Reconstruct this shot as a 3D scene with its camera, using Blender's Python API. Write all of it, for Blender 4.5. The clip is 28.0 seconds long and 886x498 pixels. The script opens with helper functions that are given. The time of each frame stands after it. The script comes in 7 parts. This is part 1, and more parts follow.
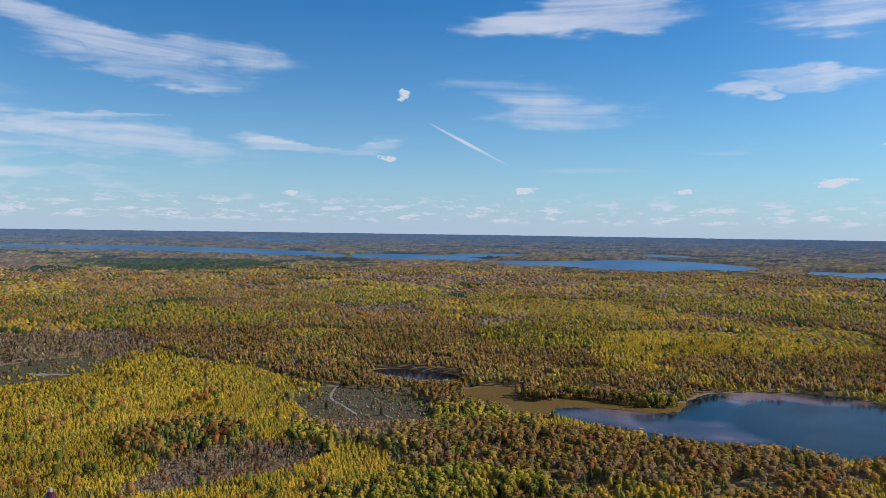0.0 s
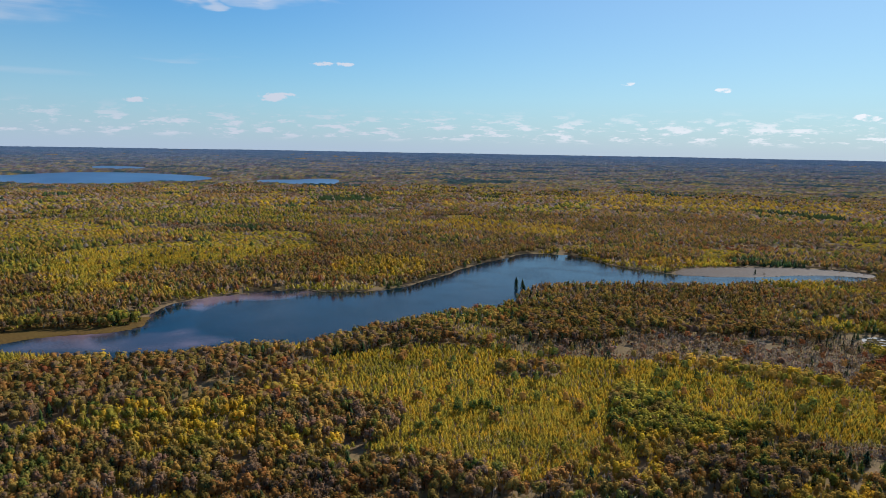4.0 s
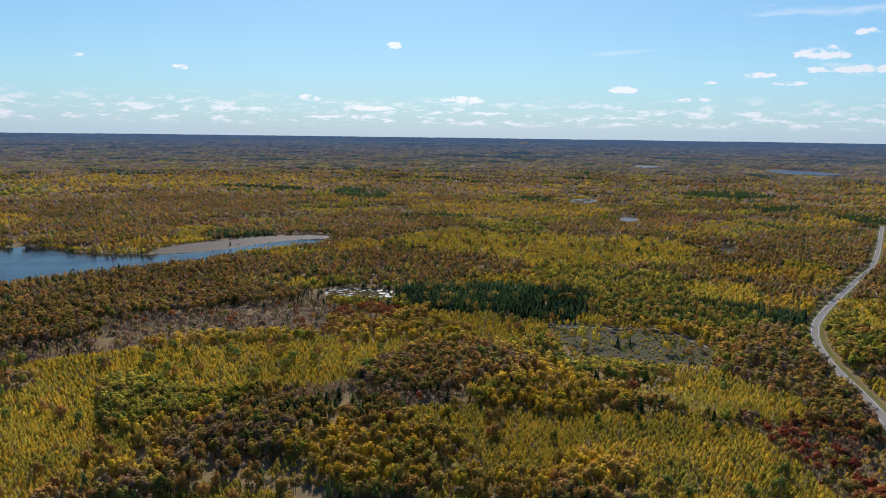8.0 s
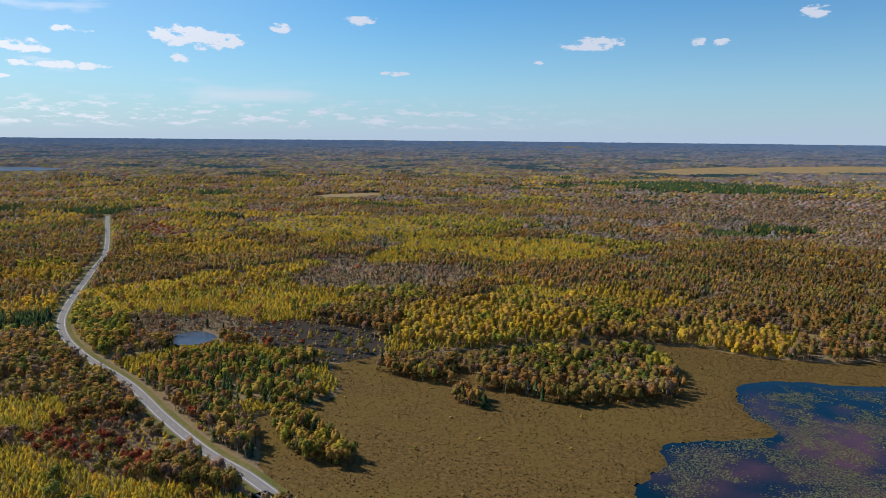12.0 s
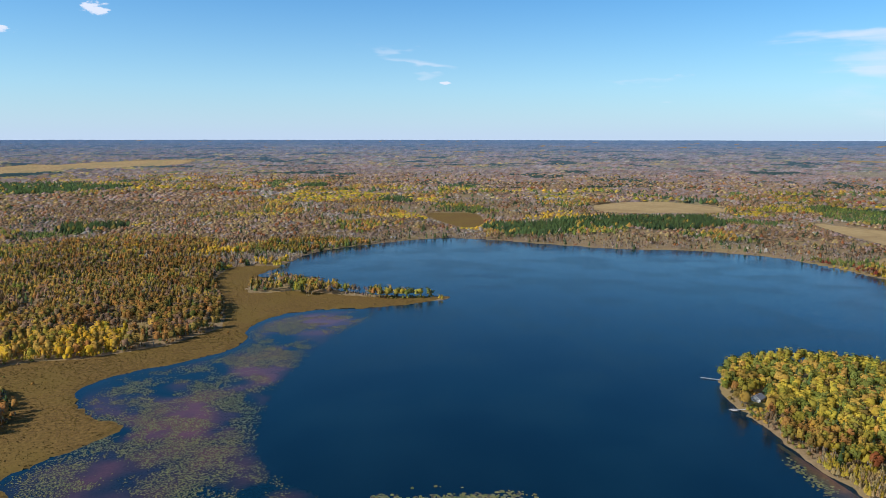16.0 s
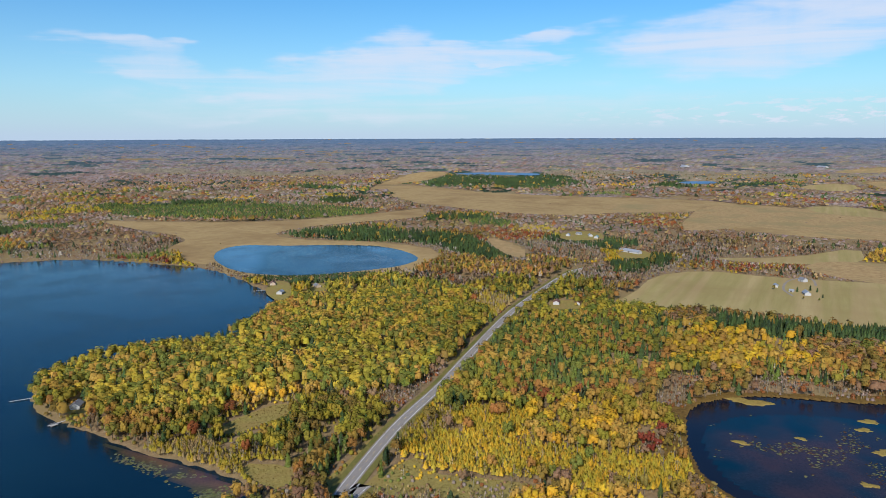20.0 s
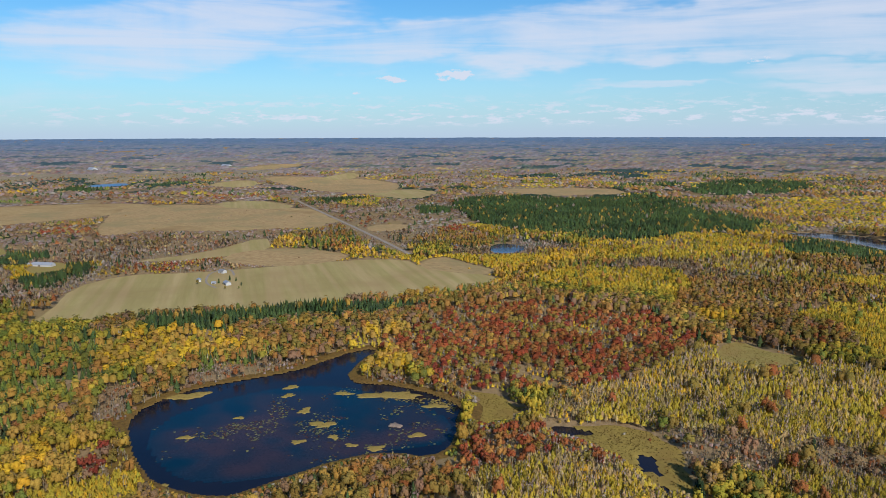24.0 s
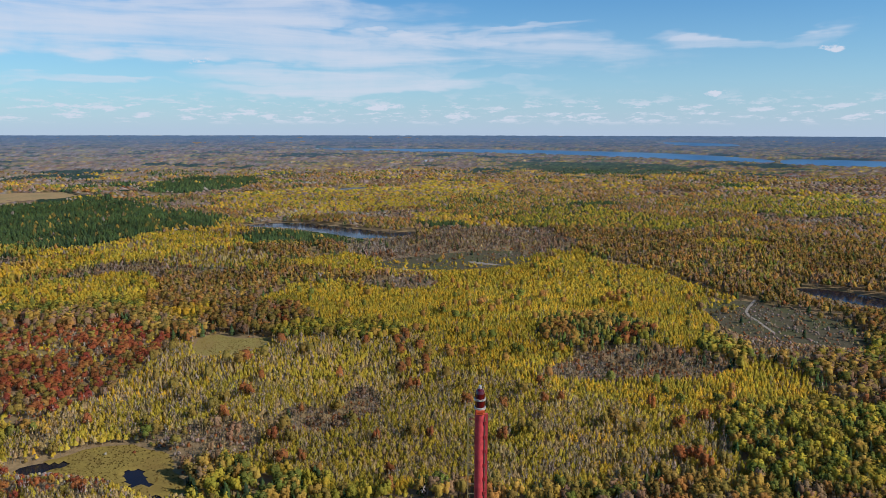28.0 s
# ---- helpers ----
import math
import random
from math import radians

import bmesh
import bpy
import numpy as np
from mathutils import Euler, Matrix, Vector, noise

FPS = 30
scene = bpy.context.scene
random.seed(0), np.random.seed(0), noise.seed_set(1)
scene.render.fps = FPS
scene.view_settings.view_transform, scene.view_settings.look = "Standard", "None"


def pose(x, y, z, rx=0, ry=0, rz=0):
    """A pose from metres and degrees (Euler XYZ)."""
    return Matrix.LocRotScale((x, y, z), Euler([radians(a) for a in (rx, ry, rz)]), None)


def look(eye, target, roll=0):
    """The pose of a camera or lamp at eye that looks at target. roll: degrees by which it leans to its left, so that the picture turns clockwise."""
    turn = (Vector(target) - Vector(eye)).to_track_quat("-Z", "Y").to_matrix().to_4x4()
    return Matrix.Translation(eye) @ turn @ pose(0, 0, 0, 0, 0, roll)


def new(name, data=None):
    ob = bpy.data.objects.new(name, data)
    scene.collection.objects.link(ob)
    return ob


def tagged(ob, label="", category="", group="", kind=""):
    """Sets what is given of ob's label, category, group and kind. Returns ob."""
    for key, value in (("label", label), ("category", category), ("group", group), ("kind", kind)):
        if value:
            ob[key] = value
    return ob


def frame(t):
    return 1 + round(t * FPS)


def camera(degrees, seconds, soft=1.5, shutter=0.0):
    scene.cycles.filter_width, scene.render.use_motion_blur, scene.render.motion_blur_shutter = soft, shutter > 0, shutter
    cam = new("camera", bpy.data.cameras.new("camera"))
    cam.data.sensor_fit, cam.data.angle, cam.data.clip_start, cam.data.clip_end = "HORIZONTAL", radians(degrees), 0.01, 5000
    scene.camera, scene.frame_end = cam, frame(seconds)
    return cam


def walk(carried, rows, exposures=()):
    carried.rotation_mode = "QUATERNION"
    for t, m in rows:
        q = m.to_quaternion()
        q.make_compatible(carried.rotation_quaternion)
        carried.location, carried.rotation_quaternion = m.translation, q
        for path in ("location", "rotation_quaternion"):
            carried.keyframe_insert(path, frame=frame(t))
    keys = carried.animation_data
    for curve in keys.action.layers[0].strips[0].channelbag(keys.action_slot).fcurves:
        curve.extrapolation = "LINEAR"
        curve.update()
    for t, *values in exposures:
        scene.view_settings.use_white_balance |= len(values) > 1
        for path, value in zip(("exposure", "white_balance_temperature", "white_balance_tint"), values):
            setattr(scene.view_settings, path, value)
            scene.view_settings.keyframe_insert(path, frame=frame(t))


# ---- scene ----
# ---- camera ----
H = 220.0                      # height of the camera over the lakes
cam = camera(63.16, 28.0, soft=0.55)
# seconds, yaw, pitch, roll: the camera hovers and turns once round
TURN = [
    (0, -0.00, -1.43, 0.82), (0.5, -5.50, -1.32, 0.94), (1, -11.23, -1.24, 0.94), (1.5, -16.97, -1.15, 1.07),
    (2, -22.52, -1.08, 1.20), (2.5, -27.93, -2.40, 1.22), (3, -32.96, -4.39, 1.18), (3.5, -37.34, -6.47, 1.13),
    (5.5, -54.18, -9.29, 0.76), (6, -59.22, -9.29, 0.89), (6.5, -64.52, -9.25, 0.81), (7, -69.87, -9.20, 0.79),
    (7.5, -75.41, -9.14, 0.79), (8, -81.80, -9.07, 0.75), (8.5, -89.52, -8.98, 0.75), (9, -97.26, -8.93, 0.69),
    (9.5, -105.01, -8.87, 0.64), (10, -112.75, -8.85, 0.59), (10.5, -119.79, -8.82, 0.60), (11, -126.12, -8.83, 0.47),
    (11.5, -132.25, -8.82, 0.52), (12, -138.42, -8.82, 0.53), (12.5, -144.70, -8.86, 0.44), (14.5, -170.31, -8.88, 0.24),
    (15, -176.79, -8.89, 0.16), (15.5, -183.21, -8.89, 0.11), (16, -189.62, -8.89, 0.07), (16.5, -196.06, -8.90, 0.12),
    (17, -202.58, -8.90, 0.08), (17.5, -209.22, -8.94, 0.01), (18, -215.89, -8.95, 0.00), (18.5, -222.50, -8.97, -0.04),
    (19, -229.09, -8.98, -0.07), (19.5, -235.73, -8.99, -0.18), (20, -242.30, -9.00, -0.19), (20.5, -248.86, -9.03, -0.17),
    (21, -255.30, -9.03, -0.14), (21.5, -261.59, -9.05, -0.16), (23.5, -281.61, -9.07, -0.15), (24, -286.58, -9.07, -0.16),
    (24.5, -291.53, -9.08, -0.14), (25, -296.36, -9.11, -0.08), (25.5, -301.23, -9.10, -0.10), (26, -306.33, -9.13, -0.04),
    (26.5, -311.81, -9.15, -0.04), (27, -317.21, -9.18, 0.06), (27.5, -322.67, -9.20, 0.08), (28, -327.85, -9.23, 0.10),
]


def sink(t):
    """The hover is a little lower at the start."""
    return 0.95 * max(0.0, 1 - t / 6) ** 2


walk(cam, [(t, pose(-0.22 * sink(t), 0, H - sink(t), 90 + p, 0, y) @ pose(0, 0, 0, 0, 0, r)) for t, y, p, r in TURN],
     exposures=[(0.0, -0.1, 5950, 10), (3.0, -0.16, 5950, 10), (6.0, -0.08, 5950, 10), (9.0, -0.1, 5950, 10), (12.0, -0.06, 5950, 10),
                (16.0, 0.26, 5950, 10), (20.0, 0.1, 5950, 10), (24.0, 0.02, 5950, 10), (28.0, -0.05, 5950, 10)])

# ---- world, sun ----
SUN_AZ, SUN_EL = -80.0, 34.0   # degrees, azimuth to the left of +y
world = bpy.data.worlds.new("autumn_sky")
scene.world = world
world.use_nodes = True
W = world.node_tree
W.nodes.clear()


def wn(kind):
    return W.nodes.new("ShaderNode" + kind)


def wmath(op, a, b=None, c=None, clamp=False):
    n = wn("Math")
    n.operation, n.use_clamp = op, clamp
    for i, v in enumerate((a, b, c)):
        if v is None:
            continue
        if isinstance(v, (int, float)):
            n.inputs[i].default_value = v
        else:
            W.links.new(v, n.inputs[i])
    return n.outputs[0]


sky = wn("TexSky")
sky.sky_type, sky.sun_disc = 'NISHITA', False
sky.sun_elevation, sky.sun_rotation = radians(SUN_EL), radians(-SUN_AZ)
sky.altitude, sky.air_density, sky.dust_density, sky.ozone_density = 400.0, 1.0, 0.25, 2.0
coord = wn("TexCoord")
sep = wn("SeparateXYZ")
W.links.new(coord.outputs["Generated"], sep.inputs[0])
dx, dy, dz = sep.outputs
azimuth = wmath("MULTIPLY", wmath("ARCTAN2", wmath("MULTIPLY", dx, -1.0), dy), 180 / math.pi)   # -180 to 180
elevation = wmath("MULTIPLY", wmath("ARCSINE", dz), 180 / math.pi)


def sky_point(wrap):
    """Azimuth and elevation in degrees; with wrap the seam lies ahead instead of behind."""
    a = azimuth
    if wrap:
        a = wmath("ADD", a, wmath("MULTIPLY", wmath("GREATER_THAN", a, 0.0), -360.0))
    comb = wn("CombineXYZ")
    W.links.new(a, comb.inputs[0])
    W.links.new(elevation, comb.inputs[1])
    return comb.outputs[0]


FRONT, BACK = sky_point(False), sky_point(True)


def noise3(vec, scale, detail, rough, distort=0.0):
    n = wn("TexNoise")
    n.inputs["Scale"].default_value = scale
    n.inputs["Detail"].default_value = detail
    n.inputs["Roughness"].default_value = rough
    n.inputs["Distortion"].default_value = distort
    W.links.new(vec, n.inputs["Vector"])
    return n.outputs["Fac"]


def ramp(v, lo, hi):
    n = wn("MapRange")
    n.interpolation_type = 'SMOOTHSTEP'
    n.inputs[1].default_value, n.inputs[2].default_value = lo, hi
    W.links.new(v, n.inputs[0])
    return n.outputs[0]


def scaled(vec, sx, sy, turn=0.0):
    n = wn("Mapping")
    n.inputs["Rotation"].default_value = (0, 0, radians(turn))
    n.inputs["Scale"].default_value = (sx, sy, 1)
    W.links.new(vec, n.inputs["Vector"])
    return n.outputs[0]


AZ_FRONT, AZ_BACK = azimuth, wmath("ADD", azimuth, wmath("MULTIPLY", wmath("GREATER_THAN", azimuth, 0.0), -360.0))


# wind-drawn cirrus: the sky bent by noise
bend_a = wmath("MULTIPLY_ADD", noise3(scaled(BACK, 0.08, 0.36), 1.0, 4, 0.58), 22.0, -11.0)
bend_e = wmath("MULTIPLY_ADD", noise3(scaled(BACK, 0.09, 0.32, 8), 1.0, 4, 0.56), 6.4, -3.2)
WIND_FRONT, WIND_BACK, WIND_EL = wmath("ADD", AZ_FRONT, bend_a), wmath("ADD", AZ_BACK, bend_a), wmath("ADD", elevation, bend_e)


def patch(az, el, half_w, half_h, lean, power, windy=False):
    """A soft ellipse on the sky, in degrees."""
    a = (WIND_BACK if windy else AZ_BACK) if az < -120 else (WIND_FRONT if windy else AZ_FRONT)
    height = WIND_EL if windy else elevation
    k = math.tan(radians(lean)) / half_h
    u = wmath("MULTIPLY_ADD", a, 1 / half_w, -az / half_w)
    v = wmath("MULTIPLY_ADD", height, 1 / half_h, wmath("MULTIPLY_ADD", a, -k, az * k - el / half_h))
    return wmath("MULTIPLY", ramp(wmath("MULTIPLY_ADD", v, v, wmath("MULTIPLY", u, u)), 1.0, 0.0), power)


def most(patches, windy=False):
    """The strongest of the patches at each point."""
    strongest = None
    for c in patches:
        v = patch(*c, windy=windy and c[3] > 0.35)
        strongest = v if strongest is None else wmath("MAXIMUM", strongest, v)
    return strongest


# azimuth, elevation, half width, half height, lean, thickness
CIRRUS_A = [
    (-1.8, 6.9, 3.84, 0.18, 27, 1.6), (22.8, 13.2, 12.77, 1.66, 8, 1), (22.0, 11.5, 11.91, 1.17, 8, 0.9), (26.5, 6.6, 17.01, 1.61, 6, 0.9),
    (10.0, 6.6, 6.68, 0.80, 3, 0.7), (-11.0, 16.1, 9.63, 1.98, -3, 1.3), (-7.2, 10.2, 9.05, 2.00, 10, 0.8), (-21.8, 10.5, 4.66, 0.75, -8, 1),
    (-28.7, 11.0, 4.81, 0.63, 4, 0.9), (-22.6, 7.1, 4.59, 0.41, -4, 0.6), (-12.1, 4.8, 5.29, 0.31, 0, 0.5), (-32.6, 14.9, 10.51, 2.12, 4, 1.2),
    (-46.1, 13.4, 10.98, 0.90, -4, 1), (-43.3, 16.7, 6.12, 1.05, 3, 1.1),
]
CIRRUS_B = [
    (-21.7, 10.3, 4.11, 0.54, -2, 1.2), (-28.1, 11.1, 4.10, 0.63, 5, 1.1), (27.5, 3.8, 7.99, 0.40, 2, 0.7), (-26.0, 10.9, 6.28, 0.79, 8, 0.8),
    (-21.1, 10.2, 3.94, 0.60, -2, 1.1), (-109.0, 9.0, 7.67, 0.59, -5, 0.7), (-95.2, 6.2, 3.15, 0.27, -3, 0.6), (-124.1, 3.8, 4.95, 1.26, -3, 0.7),
    (-110.9, 4.7, 4.78, 0.43, 2, 1), (-109.8, 9.1, 6.97, 0.69, 0, 0.6), (-187.2, 6.1, 4.51, 0.54, 8, 0.8), (-186.4, 4.7, 2.70, 0.36, 6, 0.6),
    (-224.1, 4.5, 10.86, 1.87, 6, 1), (-230.7, 3.1, 8.69, 1.97, -6, 0.9),
]
CIRRUS_C = [
    (-205.9, 3.7, 4.94, 0.36, 3, 0.6), (-222.1, 5.3, 10.12, 1.60, 10, 1), (-236.1, 4.7, 14.78, 2.46, -4, 1), (112.6, 6.6, 8.11, 1.12, -8, 0.9),
    (91.9, 6.8, 13.36, 2.81, -10, 1.1), (-238.6, 1.9, 29.16, 1.57, 0, 0.55), (77.0, 7.0, 13.85, 2.50, -6, 0.9), (95.4, 6.9, 14.24, 3.00, -8, 0.9),
    (58.9, 7.9, 17.89, 2.53, -3, 1.1), (54.3, 7.4, 25.02, 2.21, -5, 1.2), (90.0, 6.8, 10.47, 2.40, -3, 0.8), (40.6, 4.4, 13.63, 1.24, 0, 1),
    (57.2, 3.4, 6.71, 0.45, -2, 0.7), (47.6, 6.5, 26.96, 1.51, 1, 1.1),
]
CIRRUS_D = [
    (31.5, 7.0, 14.94, 0.72, -3, 1), (38.5, 3.6, 14.76, 0.98, -2, 1), (33.2, 5.3, 15.34, 0.63, 0, 0.8), (52.3, 8.1, 17.82, 1.47, 0, 1),
    (8.9, 6.5, 7.44, 0.74, -3, 0.8), (57.3, 3.5, 6.49, 0.40, 0, 0.6),
]
CIRRUS = CIRRUS_A + CIRRUS_B[:-2] + [(*c[:5], c[5] * 1.4) for c in CIRRUS_B[-2:] + CIRRUS_C + CIRRUS_D]
CUMULUS_A = [
    (-6.6, 3.2, 1.34, 0.40, 0, 1), (3.3, 10.6, 0.64, 0.72, -30, 0.9), (-28.4, 3.8, 1.98, 0.39, 0, 1), (-18.5, 3.2, 1.19, 0.26, 0, 0.9),
    (-28.2, 3.7, 1.69, 0.40, 0, 1), (-32.7, 6.3, 2.16, 0.22, 0, 0.9), (-55.3, 5.1, 0.77, 0.21, 0, 0.9), (-62.3, 4.6, 0.98, 0.24, 0, 0.9),
    (-77.9, 6.7, 0.68, 0.36, 0, 1), (-77.8, 6.6, 0.75, 0.35, 0, 0.9), (-108.7, 5.8, 2.34, 0.63, 0, 1), (-110.9, 4.7, 4.18, 0.37, 0, 1),
    (-118.8, 7.1, 2.54, 0.93, 0, 1.1), (-95.3, 3.5, 1.25, 0.36, 0, 1),
]
CUMULUS_B = [
    (-83.5, 2.6, 2.46, 0.40, 0, 1), (-75.4, 1.9, 3.05, 0.30, 0, 0.9), (-71.4, 2.6, 1.11, 0.34, 0, 1), (-104.6, 4.4, 1.56, 0.30, 0, 0.9),
    (-106.8, 3.8, 1.54, 0.21, 0, 0.8), (-101.5, 3.9, 0.88, 0.18, 0, 0.7), (-120.2, 7.0, 4.28, 0.98, 2, 1.15), (-126.0, 7.9, 1.13, 0.49, 0, 0.9),
    (-132.1, 8.7, 1.72, 0.54, 0, 0.9), (-134.7, 4.8, 1.69, 0.27, 0, 0.9), (-149.6, 7.0, 3.09, 0.66, -4, 1.1), (-95.6, 3.4, 0.96, 0.31, 0, 0.9),
    (-100.6, 2.7, 1.46, 0.24, 0, 0.8), (-118.7, 5.5, 0.98, 0.45, 0, 0.8),
]
CUMULUS_C = [
    (-111.8, 7.1, 1.97, 0.35, 0, 0.8), (-164.7, 8.7, 1.27, 0.58, 0, 0.95), (-157.2, 7.0, 0.70, 0.48, 0, 0.9), (-159.0, 6.9, 1.15, 0.35, 0, 0.9),
    (-145.6, 5.7, 0.57, 0.20, 0, 0.8), (-189.8, 4.1, 0.59, 0.17, 0, 0.8), (72.5, 4.5, 2.05, 0.62, -2, 0.95), (77.3, 4.2, 1.75, 0.39, 0, 0.85),
    (79.9, 3.1, 0.60, 0.26, 0, 0.7), (50.3, 5.2, 1.31, 0.35, -8, 0.6), (36.7, 1.9, 1.92, 0.36, -2, 0.75), (11.8, 2.8, 1.18, 0.34, 0, 0.8),
    (4.6, 5.7, 0.95, 0.40, 0, 0.8), (21.4, 1.1, 2.65, 0.26, 0, 0.6),
]
CUMULUS = CUMULUS_A + CUMULUS_B + CUMULUS_C
filaments = noise3(scaled(BACK, 0.05, 0.62, 6), 1.0, 6, 0.58, 0.9)
tufts = noise3(scaled(coord.outputs["Generated"], 4.5, 4.5), 1.6, 6, 0.6, 1.0)
veil = most(CIRRUS, True)
streak = wmath("MULTIPLY_ADD", wmath("ADD", wmath("MULTIPLY", filaments, 0.76), wmath("MULTIPLY", tufts, 0.24)), 2.6, -0.8)
cirrus = wmath("MULTIPLY", ramp(wmath("ADD", streak, wmath("MULTIPLY", veil, 0.42)), 0.34, 1.45), wmath("MINIMUM", wmath("MULTIPLY", veil, 1.15), 1.0))
puff = noise3(scaled(BACK, 0.9, 1.9), 1.0, 6, 0.6)
heaps = most(CUMULUS)
heap = wmath("MULTIPLY", ramp(wmath("ADD", heaps, wmath("MULTIPLY", wmath("SUBTRACT", puff, 0.5), 4.6)), 0.35, 0.95), wmath("MINIMUM", wmath("MULTIPLY", heaps, 4.0), 1.0))
# the low broken deck over the horizon
away = wmath("ADD", wmath("MULTIPLY", dx, -0.342), wmath("MULTIPLY", dy, -0.94))   # no deck over the large lake
deck_mask = wmath("MULTIPLY", wmath("MULTIPLY", ramp(elevation, 0.4, 1.0), ramp(elevation, 3.4, 1.4)), ramp(away, 0.75, 0.35))
deck_noise = noise3(scaled(BACK, 0.5, 2.0), 1.0, 6, 0.66)
deck = wmath("MULTIPLY", wmath("MULTIPLY", ramp(deck_noise, 0.5, 0.62), deck_mask), 0.85)
cover = wmath("MAXIMUM", wmath("MAXIMUM", wmath("MULTIPLY", cirrus, 0.8), wmath("MULTIPLY", heap, 0.92)), deck)
# clear autumn air: deep blue above, pale haze low down
base_tint = wn("HueSaturation")
base_tint.inputs["Saturation"].default_value = 1.45
W.links.new(sky.outputs[0], base_tint.inputs["Color"])


def wmix(fac, a, b, mode="MIX"):
    n = wn("Mix")
    n.data_type, n.blend_type = 'RGBA', mode
    for key, v in (("Factor", fac), ("A", a), ("B", b)):
        if isinstance(v, (int, float)):
            n.inputs[key].default_value = v
        elif isinstance(v, tuple):
            n.inputs[key].default_value = (*v, 1)
        else:
            W.links.new(v, n.inputs[key])
    return n.outputs["Result"]


blue = wmix(1.0, base_tint.outputs[0], (0.6, 1.06, 1.16), "MULTIPLY")
low_air = wmath("MULTIPLY", wmath("EXPONENT", wmath("MULTIPLY", wmath("MAXIMUM", elevation, 0.0), -0.15)), 0.88)
hazed = wmix(low_air, blue, (5.15, 5.95, 7.45))
# the air and the clouds grow whiter towards the sun
sa, se = radians(SUN_AZ), radians(SUN_EL)
sunward = wmath("ADD", wmath("ADD", wmath("MULTIPLY", dx, -math.sin(sa) * math.cos(se)), wmath("MULTIPLY", dy, math.cos(sa) * math.cos(se))), wmath("MULTIPLY", dz, math.sin(se)))
glare = ramp(sunward, 0.5, 1.05)
paled = wmix(wmath("MULTIPLY", glare, 0.42), hazed, (7.4, 8.1, 8.3))
covered = wmix(cover, paled, wmix(glare, (7.4, 7.5, 8.1), (12.5, 12.0, 11.5)))
bg = wn("Background")
bg.inputs["Strength"].default_value = 0.096
W.links.new(covered, bg.inputs["Color"])
out = wn("OutputWorld")
W.links.new(bg.outputs[0], out.inputs["Surface"])

sun = new("sun", bpy.data.lights.new("sun", "SUN"))
sun.data.energy, sun.data.angle, sun.data.color = 5.0, radians(0.5), (1.0, 0.93, 0.83)
a, e = radians(SUN_AZ), radians(SUN_EL)
sun.matrix_world = look((-900 * math.sin(a) * math.cos(e), 900 * math.cos(a) * math.cos(e), 900 * math.sin(e)), (0, 0, 0))
scene.view_settings.exposure = 0.0

# ---- materials ----


def material(name, rough=0.8, metal=0.0, spec=0.3):
    m = bpy.data.materials.new(name)
    m.use_nodes = True
    nt = m.node_tree
    p = nt.nodes["Principled BSDF"]
    p.inputs["Roughness"].default_value = rough
    p.inputs["Metallic"].default_value = metal
    p.inputs["Specular IOR Level"].default_value = spec
    return m, nt, p


def tex(nt, scale, detail=4, rough=0.6, stretch=None):
    n = nt.nodes.new("ShaderNodeTexNoise")
    c = nt.nodes.new("ShaderNodeNewGeometry")
    vec = c.outputs["Position"]
    if stretch:
        mp = nt.nodes.new("ShaderNodeMapping")
        mp.inputs["Scale"].default_value = stretch[:3]
        if len(stretch) > 3:
            mp.inputs["Rotation"].default_value = (0, 0, radians(stretch[3]))
        nt.links.new(vec, mp.inputs["Vector"])
        vec = mp.outputs[0]
    nt.links.new(vec, n.inputs["Vector"])
    n.inputs["Scale"].default_value, n.inputs["Detail"].default_value, n.inputs["Roughness"].default_value = scale, detail, rough
    return n.outputs["Fac"]


def blend(nt, fac, a, b, mode="MIX"):
    n = nt.nodes.new("ShaderNodeMix")
    n.data_type, n.blend_type = "RGBA", mode
    for key, v in (("Factor", fac), ("A", a), ("B", b)):
        if isinstance(v, (int, float)):
            n.inputs[key].default_value = v
        elif isinstance(v, tuple):
            n.inputs[key].default_value = (*v, 1)
        else:
            nt.links.new(v, n.inputs[key])
    return n.outputs["Result"]


def steps(nt, v, lo, hi):
    n = nt.nodes.new("ShaderNodeMapRange")
    n.inputs[1].default_value, n.inputs[2].default_value = lo, hi
    nt.links.new(v, n.inputs[0])
    return n.outputs[0]


def bump(nt, p, height, strength, distance):
    n = nt.nodes.new("ShaderNodeBump")
    n.inputs["Strength"].default_value, n.inputs["Distance"].default_value = strength, distance
    nt.links.new(height, n.inputs["Height"])
    nt.links.new(n.outputs[0], p.inputs["Normal"])


